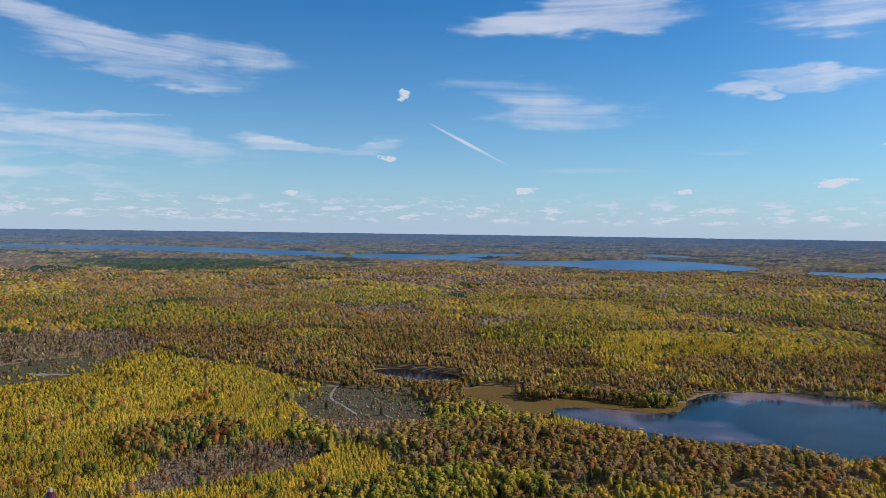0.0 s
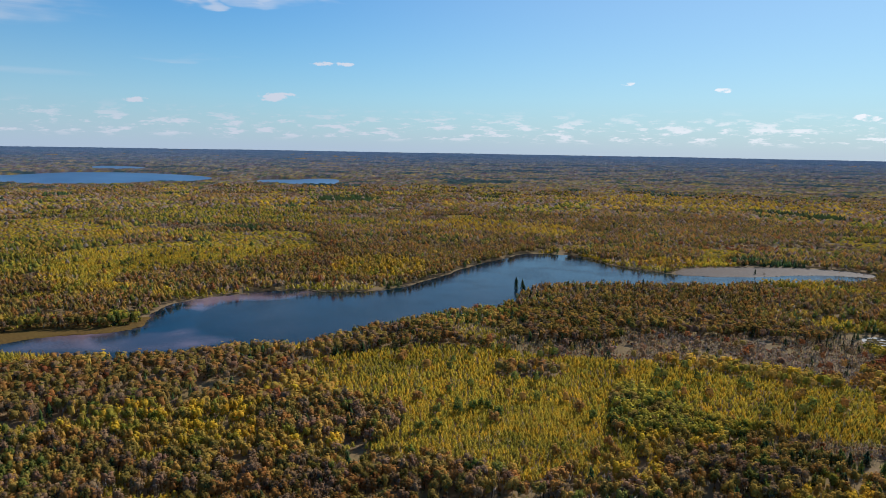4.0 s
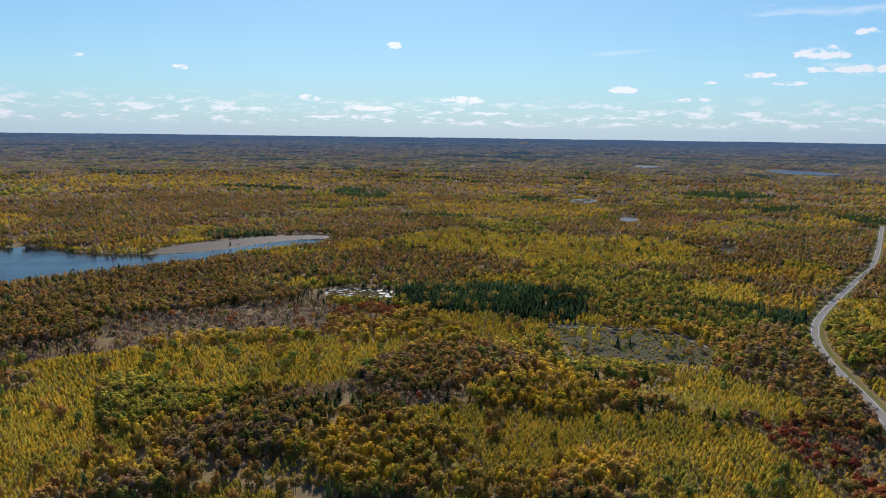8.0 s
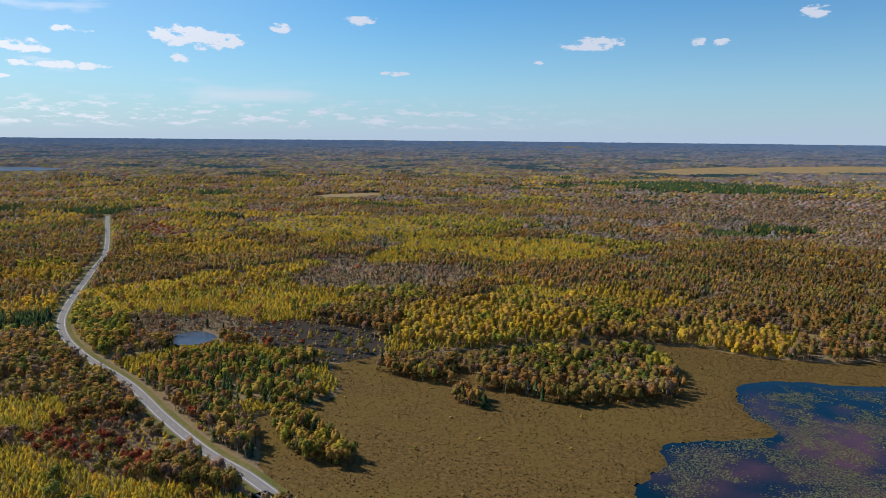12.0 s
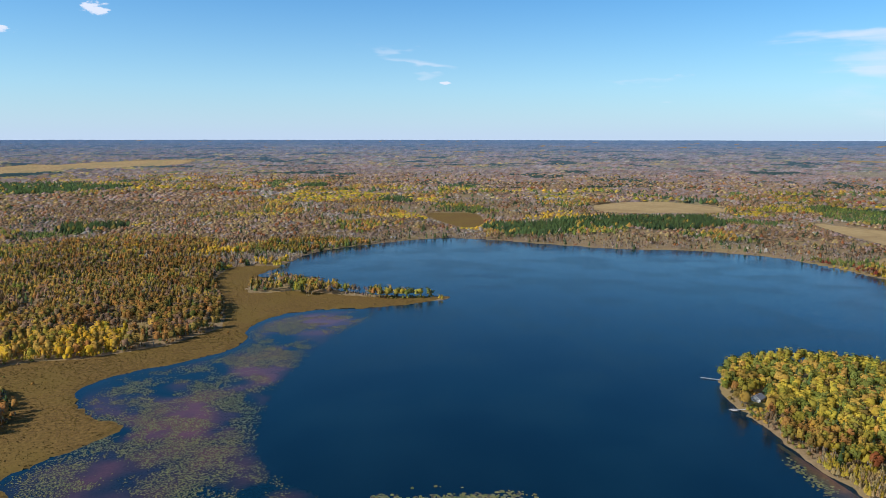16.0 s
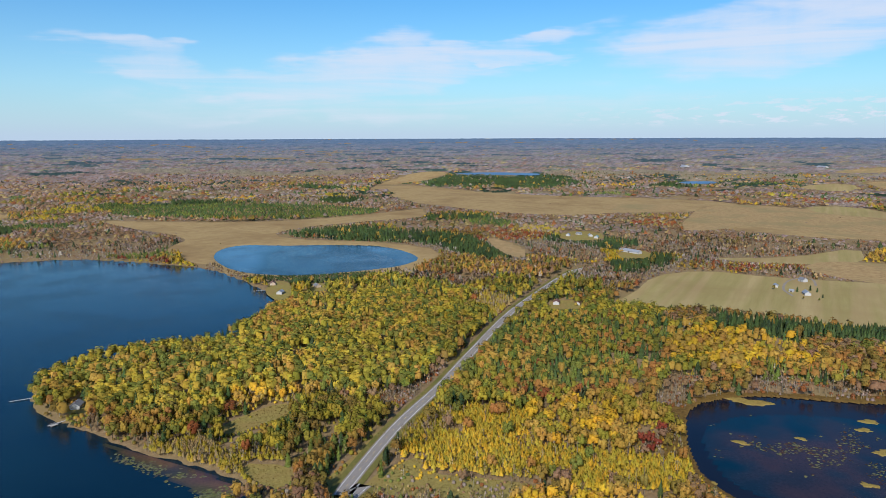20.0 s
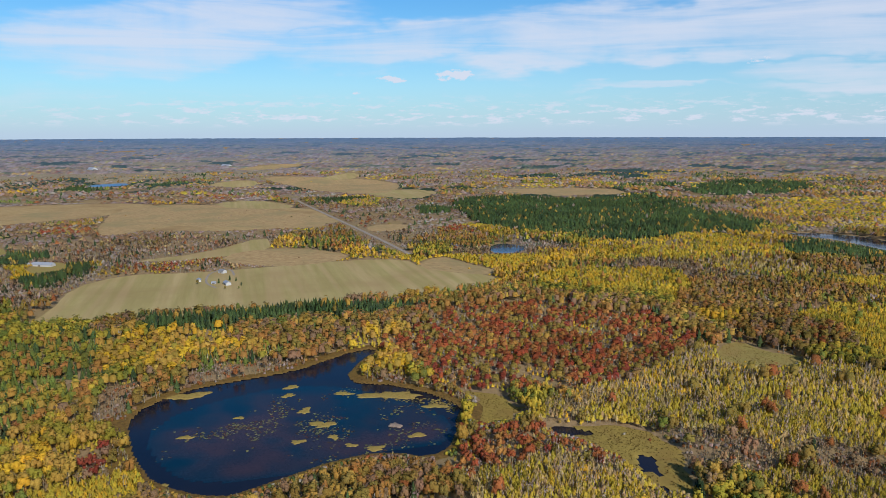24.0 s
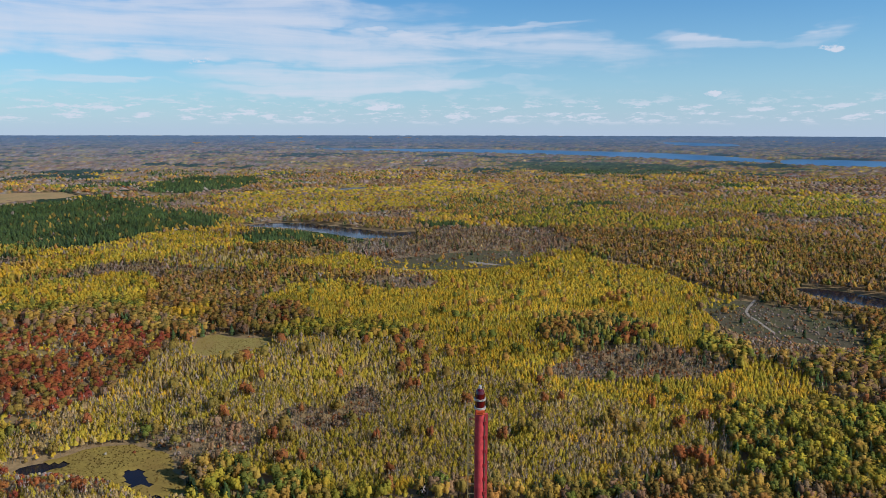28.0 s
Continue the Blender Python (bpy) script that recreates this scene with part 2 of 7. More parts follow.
def leafy(name, grain=1.6, glow=0.25, crowns=False):
    """Foliage: each plant's own colour from the mesh, broken up at two scales, a little light let through; crowns are lit as soft masses."""
    m, nt, p = material(name, 0.85, spec=0.0)
    tint = nt.nodes.new("ShaderNodeAttribute")
    tint.attribute_name = "tint"
    fine, coarse = tex(nt, grain, 3, 0.7), tex(nt, 0.02, 3)
    c = blend(nt, 1.0, tint.outputs["Color"], blend(nt, steps(nt, fine, 0.34, 0.66), (0.78, 0.8, 0.84), (1.24, 1.2, 1.12)), "MULTIPLY")
    c = blend(nt, steps(nt, coarse, 0.35, 0.7), c, (0.86, 0.92, 0.88), "MULTIPLY")
    info = nt.nodes.new("ShaderNodeObjectInfo")
    hue = nt.nodes.new("ShaderNodeHueSaturation")
    value = nt.nodes.new("ShaderNodeMath")
    value.operation = "MULTIPLY_ADD"
    nt.links.new(info.outputs["Random"], value.inputs[0])
    value.inputs[1].default_value, value.inputs[2].default_value = 0.2, 0.9
    nt.links.new(value.outputs[0], hue.inputs["Value"])
    nt.links.new(c, hue.inputs["Color"])
    c = hue.outputs[0]
    nt.links.new(c, p.inputs["Base Color"])
    tr = nt.nodes.new("ShaderNodeBsdfTranslucent")
    nt.links.new(blend(nt, 1.0, c, (1.25, 1.35, 0.75), "MULTIPLY"), tr.inputs["Color"])
    if crowns:
        soft = nt.nodes.new("ShaderNodeAttribute")
        soft.attribute_name = "soft"
        turn = nt.nodes.new("ShaderNodeVectorTransform")
        turn.vector_type, turn.convert_from, turn.convert_to = "NORMAL", "OBJECT", "WORLD"
        nt.links.new(soft.outputs["Vector"], turn.inputs[0])
        nt.links.new(turn.outputs[0], p.inputs["Normal"])
        nt.links.new(turn.outputs[0], tr.inputs["Normal"])
    else:
        bump(nt, p, fine, 0.6, 0.7 * 1.6 / grain)
    mix = nt.nodes.new("ShaderNodeMixShader")
    mix.inputs[0].default_value = glow
    nt.links.new(p.outputs[0], mix.inputs[1])
    nt.links.new(tr.outputs[0], mix.inputs[2])
    result = mix.outputs[0]
    if crowns:
        # light and sight pass between the leaves of a spray
        airy = nt.nodes.new("ShaderNodeMixShader")
        airy.inputs[0].default_value = 0.3
        nt.links.new(result, airy.inputs[1])
        nt.links.new(nt.nodes.new("ShaderNodeBsdfTransparent").outputs[0], airy.inputs[2])
        result = airy.outputs[0]
    nt.links.new(result, nt.nodes["Material Output"].inputs["Surface"])
    return m


def earthy(name, dark, light, third, big, small, rough=0.9, relief=0.3, stretch=None):
    """Ground: three colours mixed at two scales, with fine relief."""
    m, nt, p = material(name, rough, spec=0.03)
    c = blend(nt, steps(nt, tex(nt, small, 5, 0.7, stretch), 0.35, 0.68), dark, light)
    c = blend(nt, steps(nt, tex(nt, big, 4, 0.6), 0.45, 0.68), c, third)
    nt.links.new(c, p.inputs["Base Color"])
    bump(nt, p, tex(nt, small * 2, 4, 0.7), relief, 0.6)
    return m


LEAF = leafy("autumn_foliage", 1.3, 0.14, True)
GRASS = leafy("sedge_blades", 1.3, 0.3)
FAR_LEAF = leafy("far_foliage", 0.25, 0.0)
LITTER = earthy("leaf_litter", (0.17, 0.115, 0.06), (0.29, 0.2, 0.105), (0.23, 0.165, 0.07), 0.012, 0.25)
MARSH = earthy("marsh_grass", (0.085, 0.05, 0.017), (0.205, 0.122, 0.034), (0.15, 0.096, 0.024), 0.013, 0.3)
PALE_MARSH = earthy("dry_sedge", (0.30, 0.20, 0.085), (0.40, 0.28, 0.125), (0.25, 0.16, 0.07), 0.006, 0.05)
BOG = earthy("bog_moss", (0.2, 0.145, 0.035), (0.3, 0.215, 0.05), (0.22, 0.145, 0.04), 0.03, 0.3)
MUD = earthy("mudflat", (0.1, 0.075, 0.055), (0.18, 0.135, 0.1), (0.14, 0.1, 0.07), 0.02, 0.12, 0.6)
CUTOVER = earthy("cutover", (0.062, 0.055, 0.032), (0.125, 0.1, 0.06), (0.08, 0.082, 0.034), 0.02, 0.35)
BRUSH = earthy("bare_brush", (0.035, 0.029, 0.0225), (0.065, 0.0525, 0.0425), (0.055, 0.0425, 0.03), 0.02, 0.5)
GLADE = earthy("glade_grass", (0.2, 0.16, 0.045), (0.32, 0.25, 0.075), (0.26, 0.18, 0.06), 0.03, 0.4)
HAY = earthy("mown_hay", (0.32, 0.235, 0.1), (0.4, 0.3, 0.135), (0.32, 0.225, 0.1), 0.008, 0.07, stretch=(0.07, 1.0, 1.0, 10))
hnt = HAY.node_tree
hp = hnt.nodes["Principled BSDF"]
old = hp.inputs["Base Color"].links[0].from_socket
hnt.links.new(blend(hnt, steps(hnt, tex(hnt, 0.05, 1, 0.4, (0.03, 1.0, 1.0, 10)), 0.42, 0.58), old, (0.86, 0.92, 0.8), "MULTIPLY"), hp.inputs["Base Color"])
STUBBLE = earthy("stubble", (0.28, 0.18, 0.08), (0.42, 0.285, 0.13), (0.26, 0.2, 0.09), 0.009, 0.08)
VERGE = earthy("verge_grass", (0.13, 0.115, 0.03), (0.22, 0.18, 0.06), (0.12, 0.12, 0.03), 0.03, 0.4)
GRAVEL = earthy("gravel", (0.22, 0.18, 0.14), (0.34, 0.29, 0.23), (0.26, 0.21, 0.16), 0.1, 0.8)
ASPHALT = earthy("asphalt", (0.22, 0.195, 0.17), (0.3, 0.265, 0.235), (0.26, 0.23, 0.205), 0.03, 0.6, 0.85, 0.1)


def water(name, deep, shallow, ripple, wind=0.012, shine=0.36):
    m, nt, p = material(name, 0.08, spec=shine)
    p.inputs["IOR"].default_value = 1.33
    c = blend(nt, steps(nt, tex(nt, 0.006, 3), 0.4, 0.7), deep, shallow)
    nt.links.new(c, p.inputs["Base Color"])
    calm = steps(nt, tex(nt, wind, 2, 0.5), 0.40, 0.6)
    r = nt.nodes.new("ShaderNodeMath")
    r.operation = "MULTIPLY_ADD"
    nt.links.new(calm, r.inputs[0])
    r.inputs[1].default_value, r.inputs[2].default_value = 0.14, 0.06
    nt.links.new(r.outputs[0], p.inputs["Roughness"])
    bump(nt, p, tex(nt, 0.5, 4, 0.6), ripple, 0.25)
    return m


WATER = water("lake_water", (0.003, 0.014, 0.025), (0.004, 0.02, 0.033), 0.5, shine=0.3)

WOOD_WATER = water("woodland_lake_water", (0.003, 0.012, 0.02), (0.004, 0.016, 0.026), 0.35, shine=0.17)


def tinted_water():
    """Lake water whose bed or weed shows through, by the mesh's own colour."""
    m = water("shallow_water", (0.003, 0.018, 0.031), (0.004, 0.025, 0.04), 0.2, shine=0.22)
    nt = m.node_tree
    p = nt.nodes["Principled BSDF"]
    at = nt.nodes.new("ShaderNodeAttribute")
    at.attribute_name = "tint"
    grain = blend(nt, steps(nt, tex(nt, 0.5, 4, 0.7), 0.3, 0.7), at.outputs["Color"], (0.6, 0.65, 0.7), "MULTIPLY")
    nt.links.new(grain, p.inputs["Base Color"])
    return m


SHALLOW = tinted_water()
CALM = water("calm_water", (0.012, 0.024, 0.05), (0.02, 0.03, 0.05), 0.12)
GLINT, glnt, glp = material("rippled_water", 0.3, spec=0.5)
glnt.links.new(blend(glnt, steps(glnt, tex(glnt, 0.05, 3), 0.4, 0.6), (0.03, 0.045, 0.06), (0.06, 0.065, 0.07)), glp.inputs["Base Color"])
DARK = water("pond_water", (0.006, 0.009, 0.018), (0.016, 0.014, 0.018), 0.12, shine=0.16)


# far lakes: bright blue of lit haze put into the base colour
HAZY_WATER, fnt, fp = material("distant_water", 0.35, spec=0.4)
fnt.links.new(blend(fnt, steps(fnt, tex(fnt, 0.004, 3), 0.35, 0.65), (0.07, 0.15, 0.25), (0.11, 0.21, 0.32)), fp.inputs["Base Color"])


def plain(name, color, rough=0.6, metal=0.0, vary=0.25, scale=3.0):
    m, nt, p = material(name, rough, metal)
    c = blend(nt, steps(nt, tex(nt, scale, 4), 0.3, 0.7), tuple(v * (1 - vary) for v in color), tuple(min(1, v * (1 + vary)) for v in color))
    nt.links.new(c, p.inputs["Base Color"])
    return m


LINE = plain("road_paint", (0.72, 0.71, 0.68), 0.7, vary=0.12)
YELLOW = plain("yellow_paint", (0.6, 0.46, 0.16), 0.7)


# ---- the plan, in metres: x, y round the camera ----
MAIN_LAKE_ONE = [(200, -385), (195, -442), (219, -484), (202, -501), (179, -527), (150, -559), (184, -575), (213, -616), (221, -658), (195, -698), (137, -723), (84, -770), (98, -832), (68, -901), (-3, -930), (-46, -916), (-118, -936), (-193, -960), (-99, -980), (-38, -1020), (27, -1083), (80, -1132), (117, -1166), (68, -1251), (32, -1367), (-22, -1428), (-141, -1504)]
MAIN_LAKE_TWO = [(-258, -1555), (-341, -1523), (-491, -1399), (-584, -1331), (-691, -1306), (-778, -1250), (-844, -1174), (-858, -1047), (-877, -930), (-838, -811), (-781, -701), (-730, -634), (-644, -584), (-539, -567), (-496, -609), (-436, -632), (-392, -620), (-355, -586), (-337, -548), (-333, -499), (-325, -431), (-329, -376), (-326, -332), (-319, -295), (-185, -297), (-91, -340), (0, -352), (108, -352)]
WOOD_LAKE_ONE = [(130, 870), (141, 906), (199, 906), (250, 880), (292, 883), (343, 976), (399, 1005), (476, 997), (550, 989), (593, 925), (674, 886), (800, 925), (958, 992), (1102, 1025), (1159, 1050), (1217, 988), (1218, 928), (1170, 821), (1183, 684), (1267, 605)]
WOOD_LAKE_TWO = [(1406, 542), (1468, 459), (1359, 421), (1269, 488), (1166, 556), (1056, 611), (982, 677), (896, 728), (845, 750), (755, 696), (697, 684), (630, 697), (543, 697), (463, 687), (401, 688), (358, 710), (327, 714), (268, 722), (230, 732), (199, 785), (153, 828)]
WATERS = {
    "main_lake": MAIN_LAKE_ONE + MAIN_LAKE_TWO,
    "north_lake": [(-941, -975), (-1037, -1047), (-1105, -1045), (-1130, -961), (-1194, -867), (-1221, -762), (-1135, -630), (-1044, -618), (-983, -647), (-937, -682), (-885, -733), (-864, -795), (-875, -861)],
    "lily_pond": [(-581, -88), (-624, -69), (-648, -34), (-660, 18), (-668, 50), (-689, 78), (-718, 119), (-713, 148), (-677, 118), (-620, 95), (-605, 134), (-572, 162), (-536, 180), (-504, 163), (-460, 147), (-449, 120), (-466, 102), (-466, 63), (-441, 14), (-430, -15), (-457, -50), (-482, -65), (-521, -77)],
    "wood_lake": WOOD_LAKE_ONE + WOOD_LAKE_TWO,
    "pine_lake": [(-1301, 1154), (-1310, 1224), (-1253, 1301), (-1110, 1303), (-1027, 1284), (-929, 1281), (-908, 1327), (-877, 1293), (-888, 1225), (-928, 1160), (-1027, 1186), (-1200, 1208)],
    "farm_pond": [(-1322, 489), (-1366, 518), (-1333, 566), (-1240, 529), (-1238, 463)],
    "gravel_pond": [(-1880, 2176), (-1844, 2358), (-1747, 2221), (-1795, 2078)],
    "road_pond": [(733, -378), (747, -393), (737, -418), (697, -416), (685, -395), (689, -369), (707, -363)],
    # dark water put in for a band of shadow behind the eastern clearing
    "dark_slough": [(-121, 1127), (-73, 1145), (-19, 1130), (42, 1082), (-1, 1050), (-68, 1074)],
    "bog_pool": [(-417, 260), (-417, 271), (-406, 277), (-392, 271), (-367, 261), (-357, 250), (-367, 251), (-385, 258), (-388, 252), (-402, 252)],
    "bog_pond": [(966, 310), (994, 274), (983, 208), (935, 198), (936, 236), (932, 295)],
    "slough_a": [(2580, -69), (2621, -173), (2461, -172), (2425, -75)],
    "slough_b": [(2038, -195), (2031, -255), (1932, -238), (1939, -190)],
    "slough_c": [(1534, -352), (1546, -391), (1457, -373), (1446, -338)],
    "far_lake_a": [(5416, -1467), (5390, -1690), (4936, -1874), (4601, -1694), (4604, -1446)],
    "far_lake_b": [(5772, -643), (5726, -839), (5400, -791), (5253, -627)],
    "far_lake_c": [(2303, 4099), (2594, 4428), (2839, 4340), (2472, 3782), (2149, 3673)],
    "far_lake_d": [(-7314, 7199), (-5554, 7672), (-4219, 8274), (-3036, 8126), (-1976, 7786), (-867, 6468), (-748, 5649), (-1253, 5786), (-2737, 6566), (-4023, 6577), (-5427, 6398)],
    "far_lake_e": [(-855, 6648), (-439, 6671), (-20, 6538), (383, 5653), (185, 5082), (-347, 5287), (-670, 5381)],
    "far_lake_f": [(375, 5542), (920, 5420), (1503, 6057), (1913, 5858), (2126, 5248), (2108, 4701), (1737, 4284), (1413, 4322), (1193, 4148), (759, 4469), (419, 4583)],
    "far_lake_g": [(2238, 4410), (2442, 4342), (2768, 4256), (2350, 3612), (2153, 3731), (2046, 4039)],
    "far_lake_h": [(-20, 6694), (790, 7403), (683, 6390), (75, 5891)],
    "far_lake_i": [(2158, 7834), (2520, 7283), (2202, 6435), (1834, 6563)],
    "far_lake_j": [(-3616, -1876), (-3920, -1806), (-3950, -1426), (-3667, -1356), (-3630, -1570)],
    "far_lake_k": [(-3500, -595), (-3614, -448), (-3413, -410), (-3345, -556)],
    "far_lake_l": [(-4896, 17624), (-2589, 14724), (-2050, 11663), (-3478, 12884)],
    "bog_creek": [(-478, 221), (-480, 233), (-466, 254), (-452, 256), (-448, 246), (-459, 227)],
}
MARSHES = {
    "marsh_west": [(374, -240), (434, -290), (482, -299), (455, -346), (464, -395), (534, -428), (522, -481), (490, -528), (440, -598), (398, -657), (320, -735), (246, -744), (170, -767), (105, -868), (80, -798), (192, -651), (142, -563), (192, -468), (178, -384), (165, -286), (221, -245)],
    "marsh_shore": [(194, -1233), (68, -1270), (68, -1122), (116, -1067), (103, -1028), (38, -1041), (-41, -988), (-121, -969), (-194, -966), (-38, -903), (67, -883), (88, -813), (77, -771), (133, -697), (194, -663), (282, -647), (309, -710), (242, -741), (137, -791), (107, -864)],
    "marsh_islet": [(-207, -966), (-253, -959), (-250, -945), (-205, -948)],
    "marsh_north": [(-1250, -1707), (-1297, -1512), (-1430, -1224), (-1791, -1090), (-1940, -1078), (-1689, -936), (-1551, -1035), (-1310, -1136), (-1093, -959), (-992, -977), (-870, -908), (-945, -1065), (-1127, -1216), (-1162, -1440)],
    "marsh_pale": [(-856, -2232), (-1113, -2339), (-1245, -2161), (-1186, -1917), (-961, -1942), (-800, -1994)],
    "marsh_inlet": [(-274, -2066), (-453, -2063), (-413, -1765), (-343, -1686), (-305, -1825)],
    "marsh_far": [(-2828, -1760), (-2743, -1506), (-2477, -1025), (-2573, -435), (-2464, -192), (-2156, -285), (-1952, -636), (-2025, -932), (-2194, -1227), (-2393, -1515)],
    "marsh_strip": [(-3820, -2194), (-3911, -1990), (-3177, -1711), (-2806, -1716), (-2442, -1546), (-2453, -1663)],
    "marsh_ring": [(-962, -1135), (-1223, -1241), (-1347, -1179), (-1190, -1020), (-1248, -848), (-1242, -670), (-1122, -588), (-1012, -567), (-970, -606), (-966, -658), (-846, -790), (-858, -850), (-921, -963)],
    "marsh_east": [(-2022, -338), (-2019, -112), (-2231, 49), (-2218, 233), (-1844, 277), (-1721, 91), (-1741, -96), (-1815, -245)],
    "marsh_east_far": [(-2370, -1541), (-2537, -1147), (-2257, -674), (-2174, -434), (-1846, -615), (-1991, -1115)],
    "mudflat": [(1238, 730), (1350, 685), (1478, 570), (1511, 469), (1446, 449), (1384, 533), (1235, 590), (1160, 671)],
    "lakehead": [(86, 933), (115, 902), (150, 941), (194, 943), (235, 948), (285, 905), (311, 893), (284, 881), (198, 903), (136, 889), (125, 859), (80, 881)],
    "bog": [(-474, 238), (-465, 288), (-403, 300), (-353, 264), (-364, 252), (-406, 252), (-448, 236)],
    "bog_far": [(-578, 185), (-547, 215), (-515, 222), (-492, 203), (-503, 169), (-537, 191)],
    "lakehead_spit": [(19, 978), (64, 1024), (134, 1003), (171, 987), (242, 958), (304, 940), (324, 923), (288, 880), (237, 883), (192, 903), (128, 899), (85, 897), (52, 937)],
}
FIELDS = {
    "hay_field": [(-892, -247), (-982, -222), (-1133, -227), (-1221, -165), (-1206, -66), (-1218, 29), (-1253, 210), (-1227, 296), (-1147, 303), (-1047, 397), (-961, 379), (-933, 235), (-913, 23), (-909, -123)],
    "pasture": [(-1348, -182), (-1408, -44), (-1611, 74), (-1410, 78), (-1357, -11), (-1333, -94)],
    "stubble_field": [(-1439, -656), (-1333, -515), (-1177, -455), (-1262, -543)],
    "cut_field": [(-1416, 16), (-1306, -26), (-1216, 69), (-1239, 169), (-1302, 220), (-1421, 127)],
    "yard_field": [(-1151, 287), (-1252, 365), (-1144, 392), (-1075, 416), (-1043, 375)],
    "far_field_a": [(2080, -6177), (1190, -7524), (1030, -5610), (1703, -5065)],
    "far_field_b": [(2186, -1690), (2105, -1997), (1963, -1863), (2003, -1651)],
    "far_field_c": [(-4035, 129), (-3600, 666), (-3042, 749), (-2553, 508), (-2944, 288)],
    "far_field_d": [(-2739, 993), (-2645, 1513), (-2302, 1414), (-2323, 1053)],
    "far_field_e": [(2376, -4789), (2114, -6389), (1556, -4821), (1944, -4218)],
    "far_field_f": [(-2245, -211), (-2328, 38), (-1892, 289), (-1765, 243), (-1935, -45), (-1961, -186)],
    "far_pasture_a": [(-1716, -296), (-2327, -326), (-2443, -211), (-2386, -36), (-2178, 129), (-1847, 252), (-1697, 201), (-1798, -15), (-1883, -180), (-1742, -208)],
    "far_pasture_b": [(-2449, -56), (-2521, 87), (-2306, 206), (-2195, 167), (-2249, 2)],
    "far_pasture_c": [(-2240, -606), (-2339, -508), (-2336, -353), (-2129, -386), (-2098, -568)],
    "far_pasture_d": [(-3608, 404), (-4300, 748), (-3660, 652), (-3249, 391)],
    "far_pasture_e": [(-2815, 526), (-2836, 726), (-2644, 788), (-2351, 602), (-2592, 484)],
    "far_pasture_f": [(-1722, 320), (-1734, 427), (-1608, 388), (-1607, 299)],
    "far_pasture_g": [(-3417, -102), (-3707, 117), (-3228, 141), (-3088, -18)],
    "far_pasture_h": [(-4763, 36), (-5586, 343), (-5501, 572), (-4866, 380), (-4536, 89)],
}
CLEARINGS = {
    "cutover_south": [(823, -2), (850, -19), (834, -72), (831, -139), (773, -176), (720, -171), (700, -141), (716, -98), (714, -45), (753, -23)],
    "cutover_east": [(-202, 947), (-175, 1004), (-109, 987), (-15, 942), (-3, 838), (-90, 818), (-143, 823)],
    "cutover_far": [(-744, 929), (-728, 1037), (-619, 1220), (-512, 1141), (-542, 1028), (-622, 948)],
    "meadow": [(-612, 481), (-625, 520), (-588, 514), (-555, 544), (-537, 493), (-570, 448)],
    "glade": [(-385, -398), (-449, -385), (-433, -362), (-371, -375)],
    "glade_shore": [(-344, -341), (-356, -302), (-340, -284), (-322, -294)],
    "brush": [(712, -455), (686, -527), (555, -545), (512, -495), (534, -428), (628, -432)],
    "roadside": [(-328, -264), (-404, -279), (-460, -284), (-422, -266), (-362, -250), (-339, -243)],
    "roadside_east": [(-339, -243), (-382, -245), (-418, -231), (-385, -221), (-405, -165), (-407, -128), (-393, -138)],
    "yard_hamlet": [(-1437, -485), (-1582, -517), (-1618, -443), (-1484, -391)],
    "yard_shed": [(-1271, -317), (-1364, -330), (-1387, -284), (-1300, -259)],
    "yard_road": [(-852, -301), (-904, -310), (-922, -275), (-877, -253)],
    "yard_cabin": [(-343, -522), (-361, -540), (-369, -530), (-358, -508)],
    "yard_shore": [(-769, -692), (-826, -729), (-850, -716), (-777, -644), (-724, -626)],
    "yard_lake": [(-797, -633), (-847, -665), (-858, -650), (-820, -616)],
}
PINE_WOODS = {
    "pine_strip": [(-894, -121), (-894, -48), (-892, 23), (-897, 126), (-869, 258), (-837, 212), (-820, 85), (-816, 21), (-818, -77)],
    "pine_block": [(-2288, 702), (-2312, 941), (-2234, 1143), (-1912, 1094), (-1540, 997), (-1298, 922), (-1285, 791), (-1376, 650), (-1598, 578), (-1871, 612)],
    "shore_pines": [(-401, -1772), (-547, -1742), (-711, -1854), (-904, -1900), (-1025, -1779), (-1000, -1602), (-812, -1518), (-598, -1637), (-489, -1479), (-372, -1544)],
    "ring_pines": [(-1334, -1133), (-1392, -946), (-1369, -839), (-1412, -691), (-1279, -564), (-1183, -467), (-1095, -493), (-1201, -611), (-1276, -701), (-1248, -848), (-1220, -1037)],
    "south_pines": [(977, 195), (947, 117), (989, 27), (958, -44), (861, -64), (839, 22), (833, 130), (895, 183)],
    "lake_pines": [(-1260, 1134), (-1011, 1186), (-909, 1100), (-1030, 1005)],
    "cabin_pines": [(-849, -805), (-949, -669), (-886, -594), (-791, -676), (-812, -759)],
    "far_pines_a": [(1546, -3207), (1091, -3503), (959, -3084), (1340, -2837)],
    "far_pines_b": [(-3336, -1831), (-3630, -1186), (-3009, -1021), (-2881, -1466)],
    "far_pines_c": [(-2419, 4645), (-1309, 4854), (-905, 4068), (-1404, 3699), (-2021, 4001)],
    "far_pines_d": [(-2699, 1901), (-2720, 2550), (-2119, 1992), (-2155, 1650)],
    "hedge_pines": [(-1226, -316), (-1334, -231), (-1224, -202), (-1100, -265), (-1124, -289)],
    "tip_pines": [(983, 912), (1001, 887), (871, 754), (760, 690)],
}
